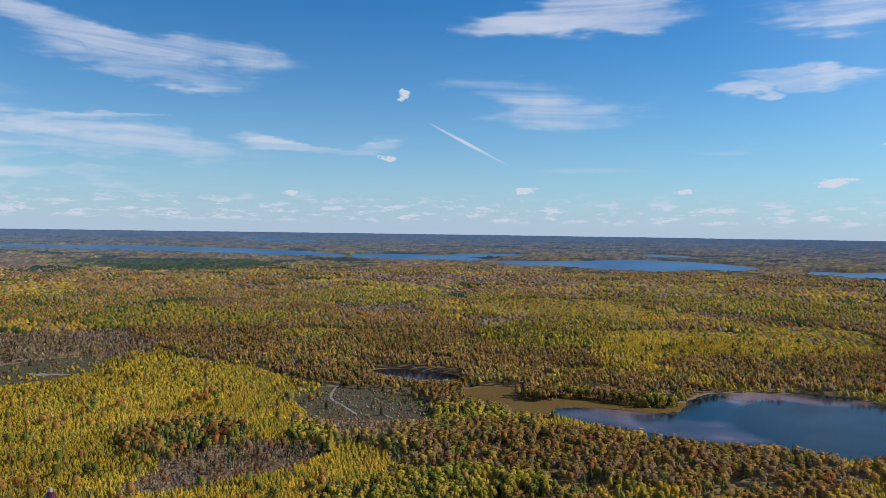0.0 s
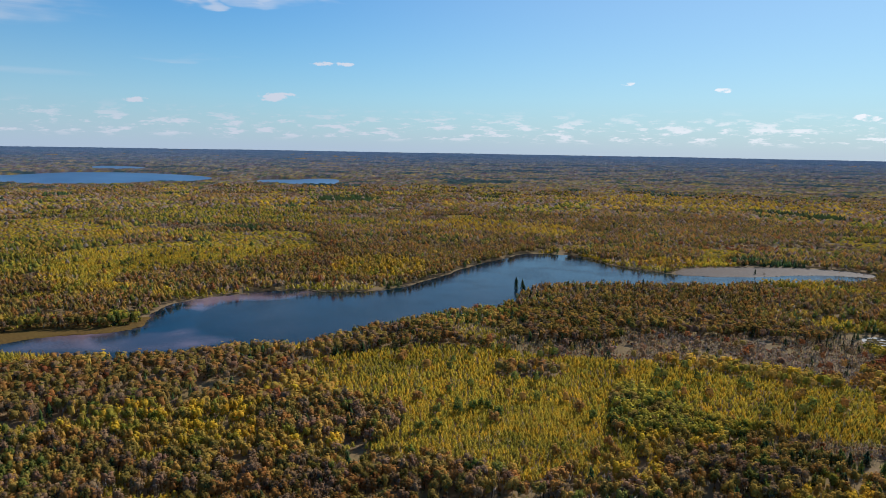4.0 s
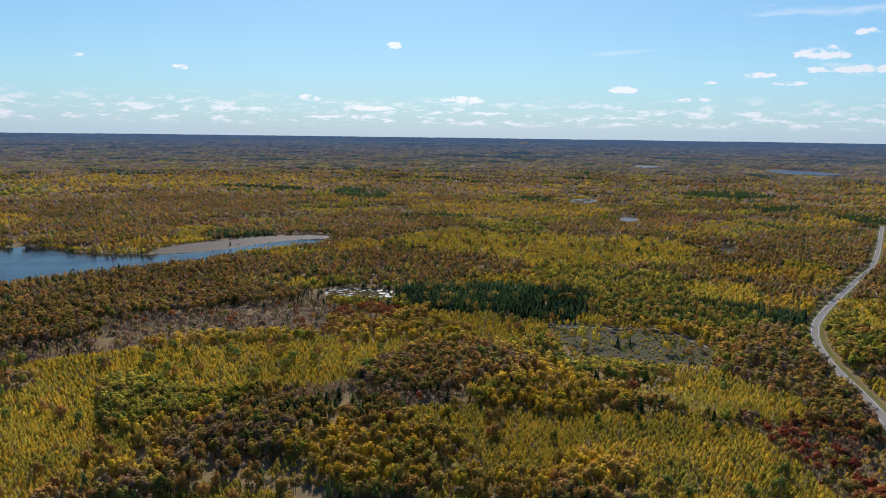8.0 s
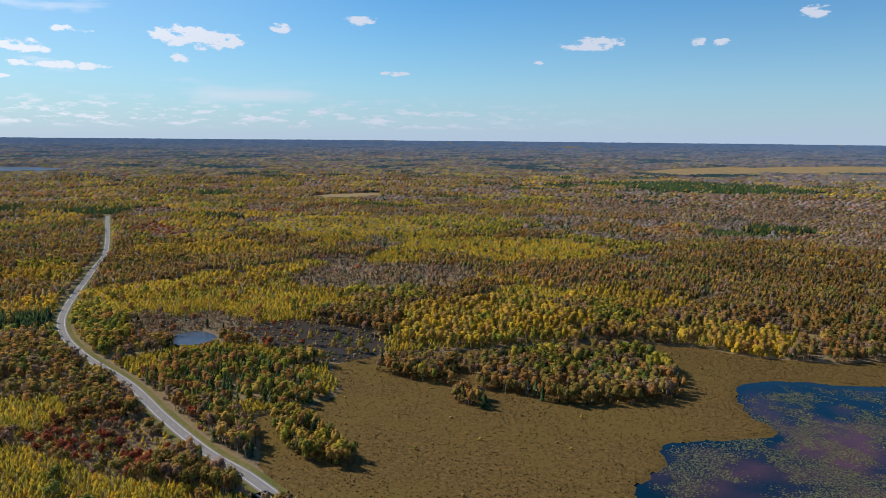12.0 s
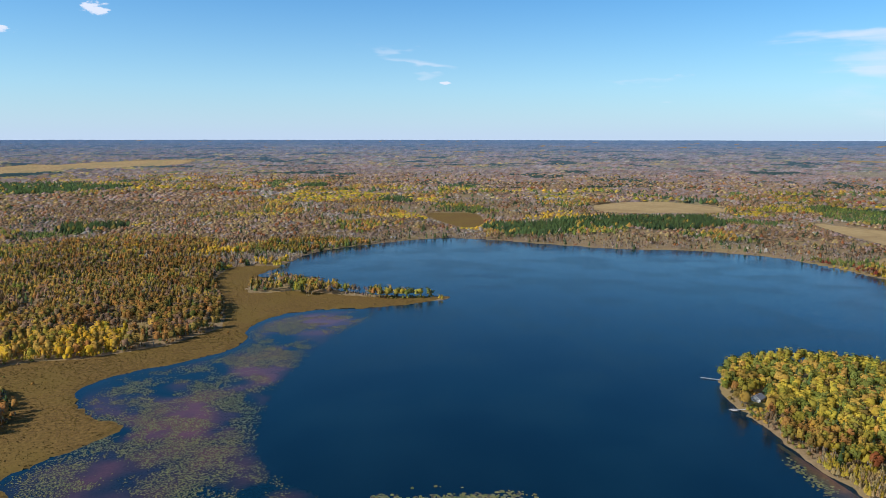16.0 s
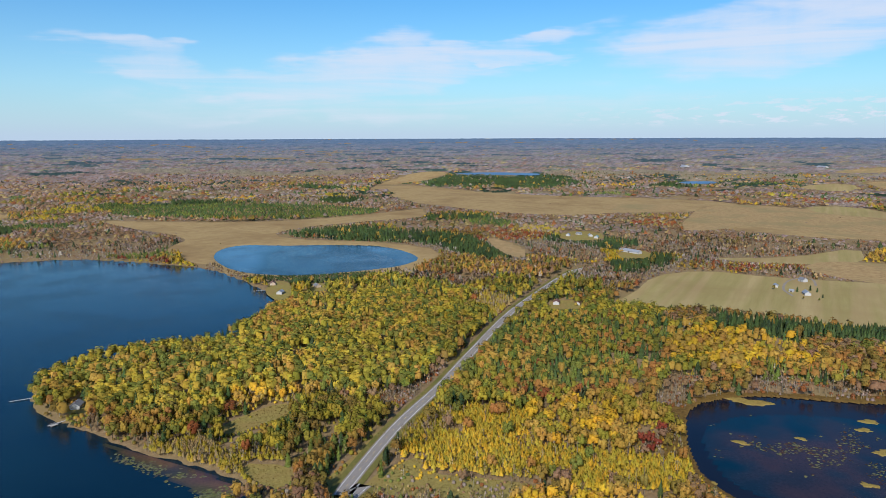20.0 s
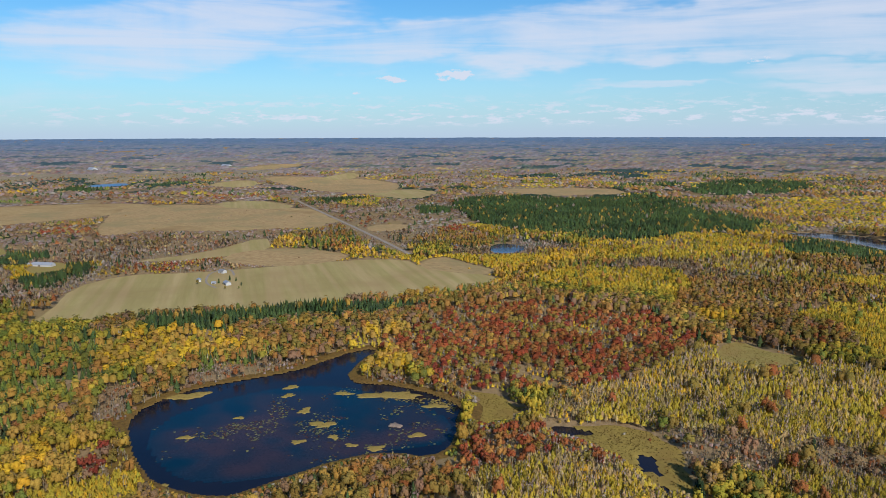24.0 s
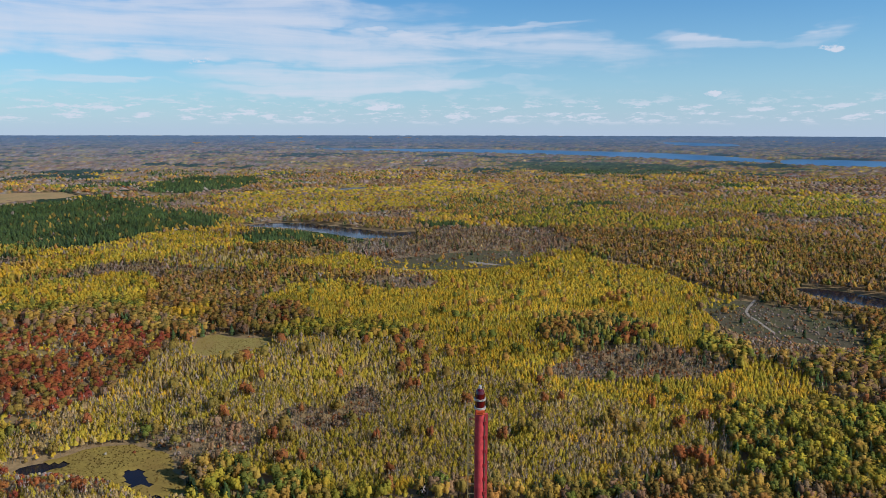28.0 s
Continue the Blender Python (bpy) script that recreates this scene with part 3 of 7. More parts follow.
MIXED_WOODS = {
    "south_mixed": [(965, -44), (1000, -133), (944, -232), (880, -277), (824, -237), (856, -115), (861, -60)],
    "tamarack": [(-1463, -2065), (-1669, -1780), (-1758, -1406), (-1838, -1165), (-1672, -1102), (-1423, -1309), (-1317, -1634)],
    "mixed_plantation": [(-672, -312), (-811, -302), (-841, -183), (-750, -120), (-596, -131), (-573, -196), (-562, -273)],
    "road_mixed": [(662, -321), (663, -376), (602, -408), (469, -391), (470, -342), (517, -298), (549, -276)],
}
ASPEN_WOODS = {
    "aspen_knoll": [(-525, 507), (-580, 635), (-616, 848), (-542, 1070), (-433, 1179), (-243, 997), (-181, 815), (-280, 826), (-350, 693), (-328, 589), (-438, 509)],
    "aspen_slope": [(-568, 437), (-351, 575), (-106, 655), (-82, 432), (-349, 263)],
    "aspen_south": [(358, 536), (467, 503), (533, 418), (464, 334), (404, 313), (296, 372), (331, 440)],
    "aspen_green": [(556, 423), (624, 357), (787, 289), (623, 225), (571, 276), (483, 322)],
    "aspen_hill": [(602, 35), (604, -4), (542, -49), (532, -92), (484, -144), (459, -176), (418, -144), (415, -74), (462, -23), (517, 13)],
    "aspen_ridge": [(697, 451), (746, 299), (675, 161), (590, 151), (585, 260), (566, 370)],
    "aspen_glade": [(-1043, 534), (-1006, 688), (-875, 614), (-814, 548), (-928, 489)],
    "aspen_road": [(-418, -231), (-485, -199), (-504, -117), (-440, -98), (-415, -131), (-421, -188)],
    "aspen_mid": [(-391, 1644), (-205, 1831), (-29, 1684), (-25, 1463), (-201, 1409), (-340, 1433)],
    "aspen_mid_b": [(384, 1586), (963, 1558), (826, 1334), (561, 1375), (348, 1389)],
    "aspen_far": [(-1866, 1829), (-1333, 2179), (-1084, 1870), (-1177, 1624), (-1473, 1485)],
}
RED_WOODS = {
    "maple_east": [(-693, 131), (-835, 241), (-846, 350), (-730, 451), (-619, 454), (-571, 354), (-540, 276), (-547, 200), (-588, 158)],
    "maple_road": [(548, -193), (497, -230), (420, -218), (418, -151)],
    "maple_pond": [(-459, 146), (-485, 229), (-458, 284), (-386, 291), (-428, 295), (-427, 210), (-390, 138), (-403, 113)],
    "maple_belt": [(-1251, -206), (-1435, 101), (-1291, 92), (-1202, -189)],
}
BARE_WOODS = {
    "bare_slope": [(-555, 331), (-468, 405), (-355, 489), (-300, 406), (-362, 340), (-473, 293)],
    "bare_south": [(749, 610), (962, 367), (829, 230), (731, 311), (689, 475)],
    "bare_east": [(-370, 2328), (-5, 1968), (40, 1229), (-90, 1056), (-177, 1119)],
    "bare_north": [(-1148, -2988), (-1676, -2911), (-1446, -2298), (-1134, -2383)],
    "bare_shore": [(-1028, -1662), (-1162, -1440), (-1116, -1222), (-945, -1082), (-842, -1226), (-913, -1450)],
    "bare_north_b": [(218, -5582), (-1407, -4683), (-2712, -3962), (-4675, -2875), (-3104, -1902), (-2016, -2506), (-1087, -2829), (137, -3335)],
    "bare_pond": [(-689, -152), (-653, -79), (-613, -96), (-537, -87), (-552, -107)],
}
GREEN_WOODS = {
    "point_woods": [(-361, -587), (-476, -696), (-572, -659), (-645, -571), (-858, -667), (-950, -583), (-888, -434), (-714, -328), (-603, -320), (-462, -307), (-454, -405), (-399, -403), (-367, -330), (-341, -401), (-337, -523)],
    "road_woods": [(-839, -346), (-869, -222), (-814, -131), (-796, -70), (-686, -83), (-609, -133), (-523, -214), (-472, -261), (-550, -280)],
}
COPSES = {
    "marsh_copse": [(502, -451), (491, -481), (429, -527), (393, -625), (321, -679), (275, -642), (233, -583), (270, -530), (313, -490), (340, -495), (378, -480), (436, -455)],
    "marsh_clump": [(391, -449), (384, -472), (343, -449), (361, -436)],
    "road_copse": [(461, -314), (456, -331), (417, -327), (350, -312), (352, -297), (391, -282)],
    "point_copse": [(79, -1127), (46, -1145), (-25, -1124), (-58, -1021), (10, -983), (58, -1040)],
    "spit_copse": [(-61, -1001), (-165, -992), (-159, -956), (-63, -965)],
    "lake_islet": [(-1078, 1348), (-1021, 1385), (-943, 1294), (-993, 1251)],
    "house_trees": [(-924, -286), (-946, -257), (-883, -240), (-870, -265)],
    "mud_copse": [(1125, 740), (1140, 719), (1062, 669), (1048, 689)],
    "tip_pines": [(958, 882), (973, 862), (871, 754), (774, 703)],
    "lakehead_copse": [(92, 939), (117, 995), (154, 1004), (172, 995), (242, 958), (311, 940), (321, 922), (267, 890), (166, 960), (138, 924)],
}
ROADS = {
    "highway": [(-950, -344), (-807, -332), (-632, -303), (-542, -287), (-444, -274), (-340, -251), (-304, -242), (313, -239), (342, -242), (391, -247), (440, -248), (524, -259), (616, -275), (739, -284), (846, -306), (960, -355), (1184, -480), (1400, -597), (1981, -854)],
    "highway_north": [(-950, -344), (-1083, -350), (-1147, -342), (-1208, -316)],
    "far_road": [(-1278, 317), (-1666, 288), (-2462, 221), (-3773, 136)],
    "far_road_b": [(-1373, -207), (-1448, -201), (-1526, -243)],
    "track_south": [(822, 2), (829, -72), (825, -138), (768, -175)],
    "track_cut": [(747, -22), (659, -31)],
    "track_east": [(-146, 1014), (-144, 934), (-128, 902), (-100, 850)],
    "farm_lane": [(-1076, -24), (-1114, -37), (-1162, -38), (-1199, -31), (-1228, -12), (-1209, -1), (-1165, 3)],
    "shed_track": [(-1373, -195), (-1431, -212), (-1490, -204), (-1528, -230)],
    "lane_cabin": [(-752, -539), (-817, -567), (-826, -616)],
}
AFLOAT = {
    "lily_west": [(213, -474), (187, -512), (187, -569), (216, -641), (189, -687), (135, -709), (82, -761), (89, -826), (60, -885), (-3, -915), (-45, -904), (-71, -883), (-10, -783), (33, -666), (51, -567), (47, -480), (9, -428), (-5, -422), (193, -386)],
    "lily_south": [(-20, -417), (-28, -424), (-64, -430), (-113, -416), (-140, -397), (-97, -390), (-42, -400)],
    "lily_east": [(-314, -450), (-317, -427), (-323, -368), (-320, -329), (-313, -299), (-285, -314), (-294, -341), (-303, -374), (-305, -411)],
    "weed_east": [(-329, -493), (-327, -426), (-329, -376), (-324, -330), (-318, -296), (-295, -309), (-300, -342), (-308, -387), (-320, -447)],
    "weed_west": [(187, -569), (149, -575), (95, -578), (84, -513), (115, -477), (145, -492)],
    "mat_east": [(-588, 104), (-596, 137), (-569, 165), (-535, 176), (-514, 162), (-543, 154), (-566, 122)],
    "mat_scatter": [(-582, -79), (-646, 68), (-524, 169), (-464, 144), (-470, 103), (-445, 14), (-465, -51)],
    "shallow_wood": [(116, 863), (204, 925), (336, 981), (383, 1057), (435, 1022), (518, 1028), (607, 978), (575, 925), (486, 920), (447, 961), (382, 914), (345, 849), (345, 794), (372, 760), (307, 746), (245, 774), (183, 828)],
    "shallow_north": [(-940, -977), (-1046, -1063), (-1117, -1056), (-1142, -971), (-1100, -922), (-1017, -907), (-939, -826), (-861, -781), (-858, -850)],
    "shallow_north_b": [(-1193, -852), (-1226, -752), (-1137, -625), (-1035, -612), (-1013, -633), (-1094, -671), (-1135, -759)],
}


def smooth(points, rounds=2, rough=0.0, seed=0):
    """Cuts the corners of a closed outline, and roughens it."""
    p = np.array(points, float)
    for _ in range(rounds):
        q = np.roll(p, -1, 0)
        p = np.stack([p * 0.75 + q * 0.25, p * 0.25 + q * 0.75], 1).reshape(-1, 2)
    if rough:
        p = p + np.random.default_rng(seed).normal(0, rough, p.shape)
    return p


def apart(poly, x, y, reach):
    """Signed distance to an outline, positive inside; -reach beyond its reach."""
    d = np.full(x.shape, -float(reach))
    lo, hi = poly.min(0) - reach, poly.max(0) + reach
    near = np.nonzero((x > lo[0]) & (x < hi[0]) & (y > lo[1]) & (y < hi[1]))[0]
    if not len(near):
        return d
    px, py = x[near], y[near]
    best, odd = np.full(px.shape, 1e18), np.zeros(px.shape, bool)
    for (ax, ay), (bx, by) in zip(poly, np.roll(poly, -1, 0)):
        ex, ey = bx - ax, by - ay
        k = np.clip(((px - ax) * ex + (py - ay) * ey) / (ex * ex + ey * ey + 1e-9), 0, 1)
        best = np.minimum(best, (px - ax - k * ex) ** 2 + (py - ay - k * ey) ** 2)
        if ay != by:
            odd ^= ((ay > py) != (by > py)) & (px < ex * (py - ay) / (by - ay) + ax)
    s = np.sqrt(best)
    d[near] = np.where(odd, s, -np.minimum(s, reach))
    return d


def lattice(x, y, size, seed):
    """Smooth noise from 0 to 1 with cells of that size."""
    g = np.random.default_rng(seed).random((128, 128))
    u, v = x / size + 64.0, y / size + 64.0
    i, j = np.floor(u).astype(int), np.floor(v).astype(int)
    f, h = u - i, v - j
    f, h = f * f * (3 - 2 * f), h * h * (3 - 2 * h)
    i, j, k, l = i % 128, j % 128, (i + 1) % 128, (j + 1) % 128
    return (g[i, j] * (1 - f) + g[k, j] * f) * (1 - h) + (g[i, l] * (1 - f) + g[k, l] * f) * h


def mottle(x, y, size, seed):
    return 0.55 * lattice(x, y, size, seed) + 0.3 * lattice(x, y, size / 2.3, seed + 1) + 0.15 * lattice(x, y, size / 5, seed + 2)


RIM, EDGE, LAST = 3200.0, 4850.0, 42000.0


def lay(x, y, z):
    """The plan laid into the scene: past RIM the country is drawn together and lifted towards the skyline."""
    d = np.hypot(x, y) + 1e-9
    far = d > RIM
    r = np.where(far, RIM + (EDGE - RIM) * (1 - RIM / d), d)
    lift = np.where(far, H - r * H / d, 0.0)
    return x * r / d, y * r / d, lift + z * r / d


LAKES = {k: smooth(v, 3 if k in ("main_lake", "wood_lake") else 2, 1.7 if k in ("main_lake", "wood_lake") else 0.6 if len(v) > 10 else 0.0, i) for i, (k, v) in enumerate(WATERS.items())}
WET = {k: smooth(v, 2, 2.4, i) for i, (k, v) in enumerate(MARSHES.items())}
OPEN = {k: smooth(v, 1, 0.8, i) for i, (k, v) in enumerate({**FIELDS, **CLEARINGS}.items())}
COPSE = {k: smooth(v, 1) for k, v in COPSES.items()}


def curve_through(points, step=12.0):
    """An even line through a road's points."""
    p = np.array(points, float)
    p = np.vstack([2 * p[0] - p[1], p, 2 * p[-1] - p[-2]])
    out = []
    for i in range(1, len(p) - 2):
        n = max(2, int(np.hypot(*(p[i + 1] - p[i])) / step))
        for t in np.arange(n) / n:
            a, b, c, d = p[i - 1:i + 3]
            out.append(0.5 * (2 * b + (c - a) * t + (2 * a - 5 * b + 4 * c - d) * t * t + (3 * b - a - 3 * c + d) * t ** 3))
    out.append(p[-2])
    return np.array(out)


ROAD_LINES = {k: curve_through(v) for k, v in ROADS.items()}


def road_gap(x, y):
    """Distance past the cleared strip of the nearest road; below 0 on it."""
    best = np.full(x.shape, 60.0)
    for k, line in ROAD_LINES.items():
        clear = {"highway": 11.0, "highway_north": 11.0, "far_road": 10.0}.get(k, 3.0)
        pts = line[np.hypot(line[:, 0], line[:, 1]) < 3300]
        near = np.nonzero((x > pts[:, 0].min() - 60) & (x < pts[:, 0].max() + 60) & (y > pts[:, 1].min() - 60) & (y < pts[:, 1].max() + 60))[0]
        for s in range(0, len(near), 20000):
            n = near[s:s + 20000]
            d = np.sqrt(((x[n, None] - pts[None, :, 0]) ** 2 + (y[n, None] - pts[None, :, 1]) ** 2).min(1))
            best[n] = np.minimum(best[n], d - clear)
    return best


def clear_of(x, y, reach=70.0):
    """Distance from all that is flat or wet: below 0 in the open, up to reach in the woods; and the distance to water alone."""
    wet = np.full(x.shape, -reach)
    for p in LAKES.values():
        wet = np.maximum(wet, apart(p, x, y, reach))
    bare = wet.copy()
    for p in (*WET.values(), *OPEN.values()):
        bare = np.maximum(bare, apart(p, x, y, reach))
    return -bare, -wet


def mesh_object(name, verts, faces, mat, parent=None, smooth_faces=False, tint=None, soft=None):
    """One mesh from arrays: faces is (n, 3) or (n, 4); soft gives each point the normal of the crown it belongs to."""
    me = bpy.data.meshes.new(name)
    verts, faces = np.asarray(verts, np.float32), np.asarray(faces, np.int32)
    k = faces.shape[1]
    me.vertices.add(len(verts))
    me.vertices.foreach_set("co", verts.ravel())
    me.loops.add(faces.size)
    me.loops.foreach_set("vertex_index", faces.ravel())
    me.polygons.add(len(faces))
    me.polygons.foreach_set("loop_start", np.arange(len(faces), dtype=np.int32) * k)
    if smooth_faces:
        me.polygons.foreach_set("use_smooth", np.ones(len(faces), bool))
    me.update(calc_edges=True)
    if tint is not None:
        at = me.attributes.new("tint", "FLOAT_COLOR", "POINT")
        rgba = np.ones((len(verts), 4), np.float32)
        rgba[:, :3] = tint
        at.data.foreach_set("color", rgba.ravel())
    if soft is not None:
        me.attributes.new("soft", "FLOAT_VECTOR", "POINT").data.foreach_set("vector", np.ascontiguousarray(soft, np.float32).ravel())
    me.materials.append(mat)
    ob = new(name, me)
    if parent:
        ob.parent = parent
    return ob


def sheet(name, outline, z, mat, label, category, parent=None):
    """A flat piece of country with that outline."""
    x, y, h = lay(outline[:, 0], outline[:, 1], np.full(len(outline), z))
    me = bpy.data.meshes.new(name)
    me.from_pydata(np.stack([x, y, h], 1).tolist(), [], [list(range(len(outline)))])
    me.materials.append(mat)
    if me.polygons[0].normal.z < 0:
        me.flip_normals()
    ob = new(name, me)
    if parent:
        ob.parent = parent
        return ob
    return tagged(ob, label, category, kind="structure")


def hull(points):
    pts = sorted(map(tuple, points))
    rows = []
    for seq in (pts, pts[::-1]):
        h = []
        for p in seq:
            while len(h) > 1 and (h[-1][0] - h[-2][0]) * (p[1] - h[-2][1]) - (h[-1][1] - h[-2][1]) * (p[0] - h[-2][0]) <= 0:
                h.pop()
            h.append(p)
        rows += h[:-1]
    return np.array(rows)


# ---- one even map of the open ground, 4 m to the cell
CELL, REACH, HALF = 4.0, 30.0, 4400.0
SIDE = int(2 * HALF / CELL)


def raster(outlines):
    """Signed distance inside the outlines, positive within, down to -REACH."""
    g = np.full((SIDE, SIDE), -REACH, np.float32)
    for o in outlines:
        lo = np.clip(((o.min(0) - REACH + HALF) / CELL).astype(int), 0, SIDE)
        hi = np.clip(((o.max(0) + REACH + HALF) / CELL).astype(int) + 1, 0, SIDE)
        if (hi <= lo).any():
            continue
        u, v = np.meshgrid(np.arange(lo[0], hi[0]), np.arange(lo[1], hi[1]), indexing="ij")
        d = apart(o, u.ravel() * CELL - HALF, v.ravel() * CELL - HALF, REACH).reshape(u.shape)
        g[lo[0]:hi[0], lo[1]:hi[1]] = np.maximum(g[lo[0]:hi[0], lo[1]:hi[1]], d)
    return g


def at(g, x, y):
    u, v = np.clip((x + HALF) / CELL, 0, SIDE - 1.01), np.clip((y + HALF) / CELL, 0, SIDE - 1.01)
    i, j = u.astype(int), v.astype(int)
    f, h = u - i, v - j
    return (g[i, j] * (1 - f) + g[i + 1, j] * f) * (1 - h) + (g[i, j + 1] * (1 - f) + g[i + 1, j + 1] * f) * h


BIG = ("main_lake", "wood_lake")
MAP_WET = raster(LAKES.values())
MAP_BARE = np.maximum(MAP_WET, raster([*WET.values(), *OPEN.values()]))
MAP_CUT = raster([o for k, o in OPEN.items() if k.startswith("cutover") or k in ("brush", "roadside", "roadside_east")])
MAP_MOWN = raster([OPEN["hay_field"], OPEN["pasture"]])
MAP_COPSE = raster(COPSE.values())
MAP_FRONT = raster([o for k, o in LAKES.items() if k not in BIG] + [o for k, o in OPEN.items() if k not in ("hay_field", "roadside", "roadside_east", "brush")]
                   + [o for k, o in WET.items() if k not in ("marsh_west", "marsh_shore", "marsh_ring")])
far_line = ROAD_LINES["far_road"]
MAP_FRONT = np.maximum(MAP_FRONT, raster([np.vstack([far_line + (0, 9), far_line[::-1] - (0, 9)])]))
MAP_ROAD = np.full((SIDE, SIDE), 60.0, np.float32)
for k, line in ROAD_LINES.items():
    clear = {"highway": 11.0, "highway_north": 11.0, "far_road": 10.0}.get(k, 3.0)
    for px, py in curve_through(ROADS[k], 5.0):
        i, j = int((px + HALF) / CELL), int((py + HALF) / CELL)
        if 12 < i < SIDE - 12 and 12 < j < SIDE - 12:
            u, v = np.meshgrid(np.arange(i - 10, i + 11), np.arange(j - 10, j + 11), indexing="ij")
            box_ = MAP_ROAD[i - 10:i + 11, j - 10:j + 11]
            np.minimum(box_, np.hypot(u * CELL - HALF - px, v * CELL - HALF - py) - clear, out=box_)


def clearance(x, y):
    """How tall a tree may stand before it hides the open ground or water behind it."""
    most_tall = np.full(len(x), 99.0)
    for k in (1.09, 1.08, 1.07, 1.06, 1.05, 1.04, 1.03, 1.02, 1.01, 1.003):
        most_tall = np.where(at(MAP_FRONT, x * k, y * k) > 0, H * (1 - 1 / k) + 0.8, most_tall)
    return most_tall


# ---- ground: one sheet to the skyline, with lake beds and low rises ----
SPOKES = 600
RINGS = np.concatenate([[0, 60, 140, 220, 290], np.arange(330, 1300, 7.5), 1300 * 1.0125 ** np.arange(0, 73), H / np.linspace(H / (RIM * 1.02), H / LAST, 70)])
ring_r, ring_a = np.meshgrid(RINGS, np.arange(SPOKES) / SPOKES * 2 * math.pi, indexing="ij")
gx, gy = (-np.sin(ring_a) * ring_r).ravel(), (np.cos(ring_a) * ring_r).ravel()
gap, shore = clear_of(gx, gy)
gap = np.minimum(gap, road_gap(gx, gy))
rise = 24.0 * (mottle(gx, gy, 240, 5) - 0.42) * np.clip(gap / 70, 0, 1)
bed = -1.7 * np.clip((6 - shore) / 12, 0, 1)
rise = np.minimum(rise, np.maximum(clearance(gx, gy) * 0.3, 0.0))
ground_z = np.maximum(rise, -0.3) * (shore > 6) + bed
GROUND_GRID = np.maximum(ground_z, -0.9).reshape(ring_r.shape)
lx, ly, lz = lay(gx, gy, ground_z)
i, j = np.meshgrid(np.arange(len(RINGS) - 1), np.arange(SPOKES), indexing="ij")
j2 = (j + 1) % SPOKES
quads = np.stack([i * SPOKES + j, i * SPOKES + j2, (i + 1) * SPOKES + j2, (i + 1) * SPOKES + j], -1).reshape(-1, 4)
tagged(mesh_object("ground", np.stack([lx, ly, lz], 1), quads[:, ::-1], LITTER, smooth_faces=True),
       "brown leaf-littered forest floor running to the horizon", "ground", kind="structure")


def ground_at(x, y):
    """Height of the ground by its own grid."""
    r, a = np.hypot(x, y), np.arctan2(-x, y) % (2 * math.pi)
    k = np.clip(np.searchsorted(RINGS, r) - 1, 0, len(RINGS) - 2)
    f = np.clip((r - RINGS[k]) / (RINGS[k + 1] - RINGS[k]), 0, 1)
    s = a / (2 * math.pi) * SPOKES
    j = np.floor(s).astype(int) % SPOKES
    g = s - np.floor(s)
    j2 = (j + 1) % SPOKES
    G = GROUND_GRID
    return (G[k, j] * (1 - g) + G[k, j2] * g) * (1 - f) + (G[k + 1, j] * (1 - g) + G[k + 1, j2] * g) * f


# ---- water ----
CALM_ONES = ("dark_slough", "bog_pond", "bog_pool", "road_pond", "farm_pond")
for n, (k, outline) in enumerate(LAKES.items()):
    h = hull(outline)
    mid = h.mean(0)
    h = mid + (h - mid) * (1 + 10 / np.hypot(*(h - mid).T))[:, None]
    mat = GLINT if k.startswith("slough") or k in ("bog_pond", "road_pond") else DARK if k in ("lily_pond", "bog_pool", "pine_lake", "dark_slough", "bog_creek") else CALM if "slough" in k or k in CALM_ONES else WOOD_WATER if k == "wood_lake" else WATER
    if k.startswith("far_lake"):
        sheet("water_" + k, outline, 1.0, GLINT if k in ("far_lake_a", "far_lake_b") else HAZY_WATER, "distant blue lake between wooded shores", "lake")
    else:
        sheet("water_" + k, h, -0.8 - 0.01 * n, mat, "still dark pond" if mat not in (WATER, WOOD_WATER) else "deep blue wind-ruffled lake", "pond" if mat not in (WATER, WOOD_WATER) else "lake")

# ---- marshes, fields, clearings ----
def drape(name, outline, z, mat, label, category, fine=4.0):
    """A flat wet meadow that sinks under the land at its outline and under the water at the shore."""
    size = outline.max(0) - outline.min(0)
    cell = min(max(fine, math.sqrt(size[0] * size[1] / (9000 if fine > 3 else 40000))), min(size) / 4)
    lo = outline.min(0) - 2 * cell
    nx, ny = int(size[0] / cell) + 5, int(size[1] / cell) + 5
    u, v = np.meshgrid(np.arange(nx), np.arange(ny), indexing="ij")
    x, y = (lo[0] + u * cell).ravel(), (lo[1] + v * cell).ravel()
    s = np.minimum(apart(outline, x, y, 60), -apart_lakes(x, y) + 1.0)
    x3, y3, z3 = lay(x, y, np.clip(s * 0.25 + 0.1, -3, z))
    q = np.stack([u[:-1, :-1] * ny + v[:-1, :-1], u[1:, :-1] * ny + v[:-1, :-1], u[1:, :-1] * ny + v[:-1, 1:], u[:-1, :-1] * ny + v[:-1, 1:]], -1).reshape(-1, 4)
    q = q[(s[q] > -3 * cell).all(1) & (s[q] > -1).any(1)]
    used, q2 = np.unique(q, return_inverse=True)
    ob = mesh_object(name, np.stack([x3, y3, z3], 1)[used], q2.reshape(-1, 4), mat, smooth_faces=True)
    return tagged(ob, label, category, kind="structure")


def apart_lakes(x, y):
    d = np.full(x.shape, -60.0)
    for p in LAKES.values():
        d = np.maximum(d, apart(p, x, y, 60))
    return d


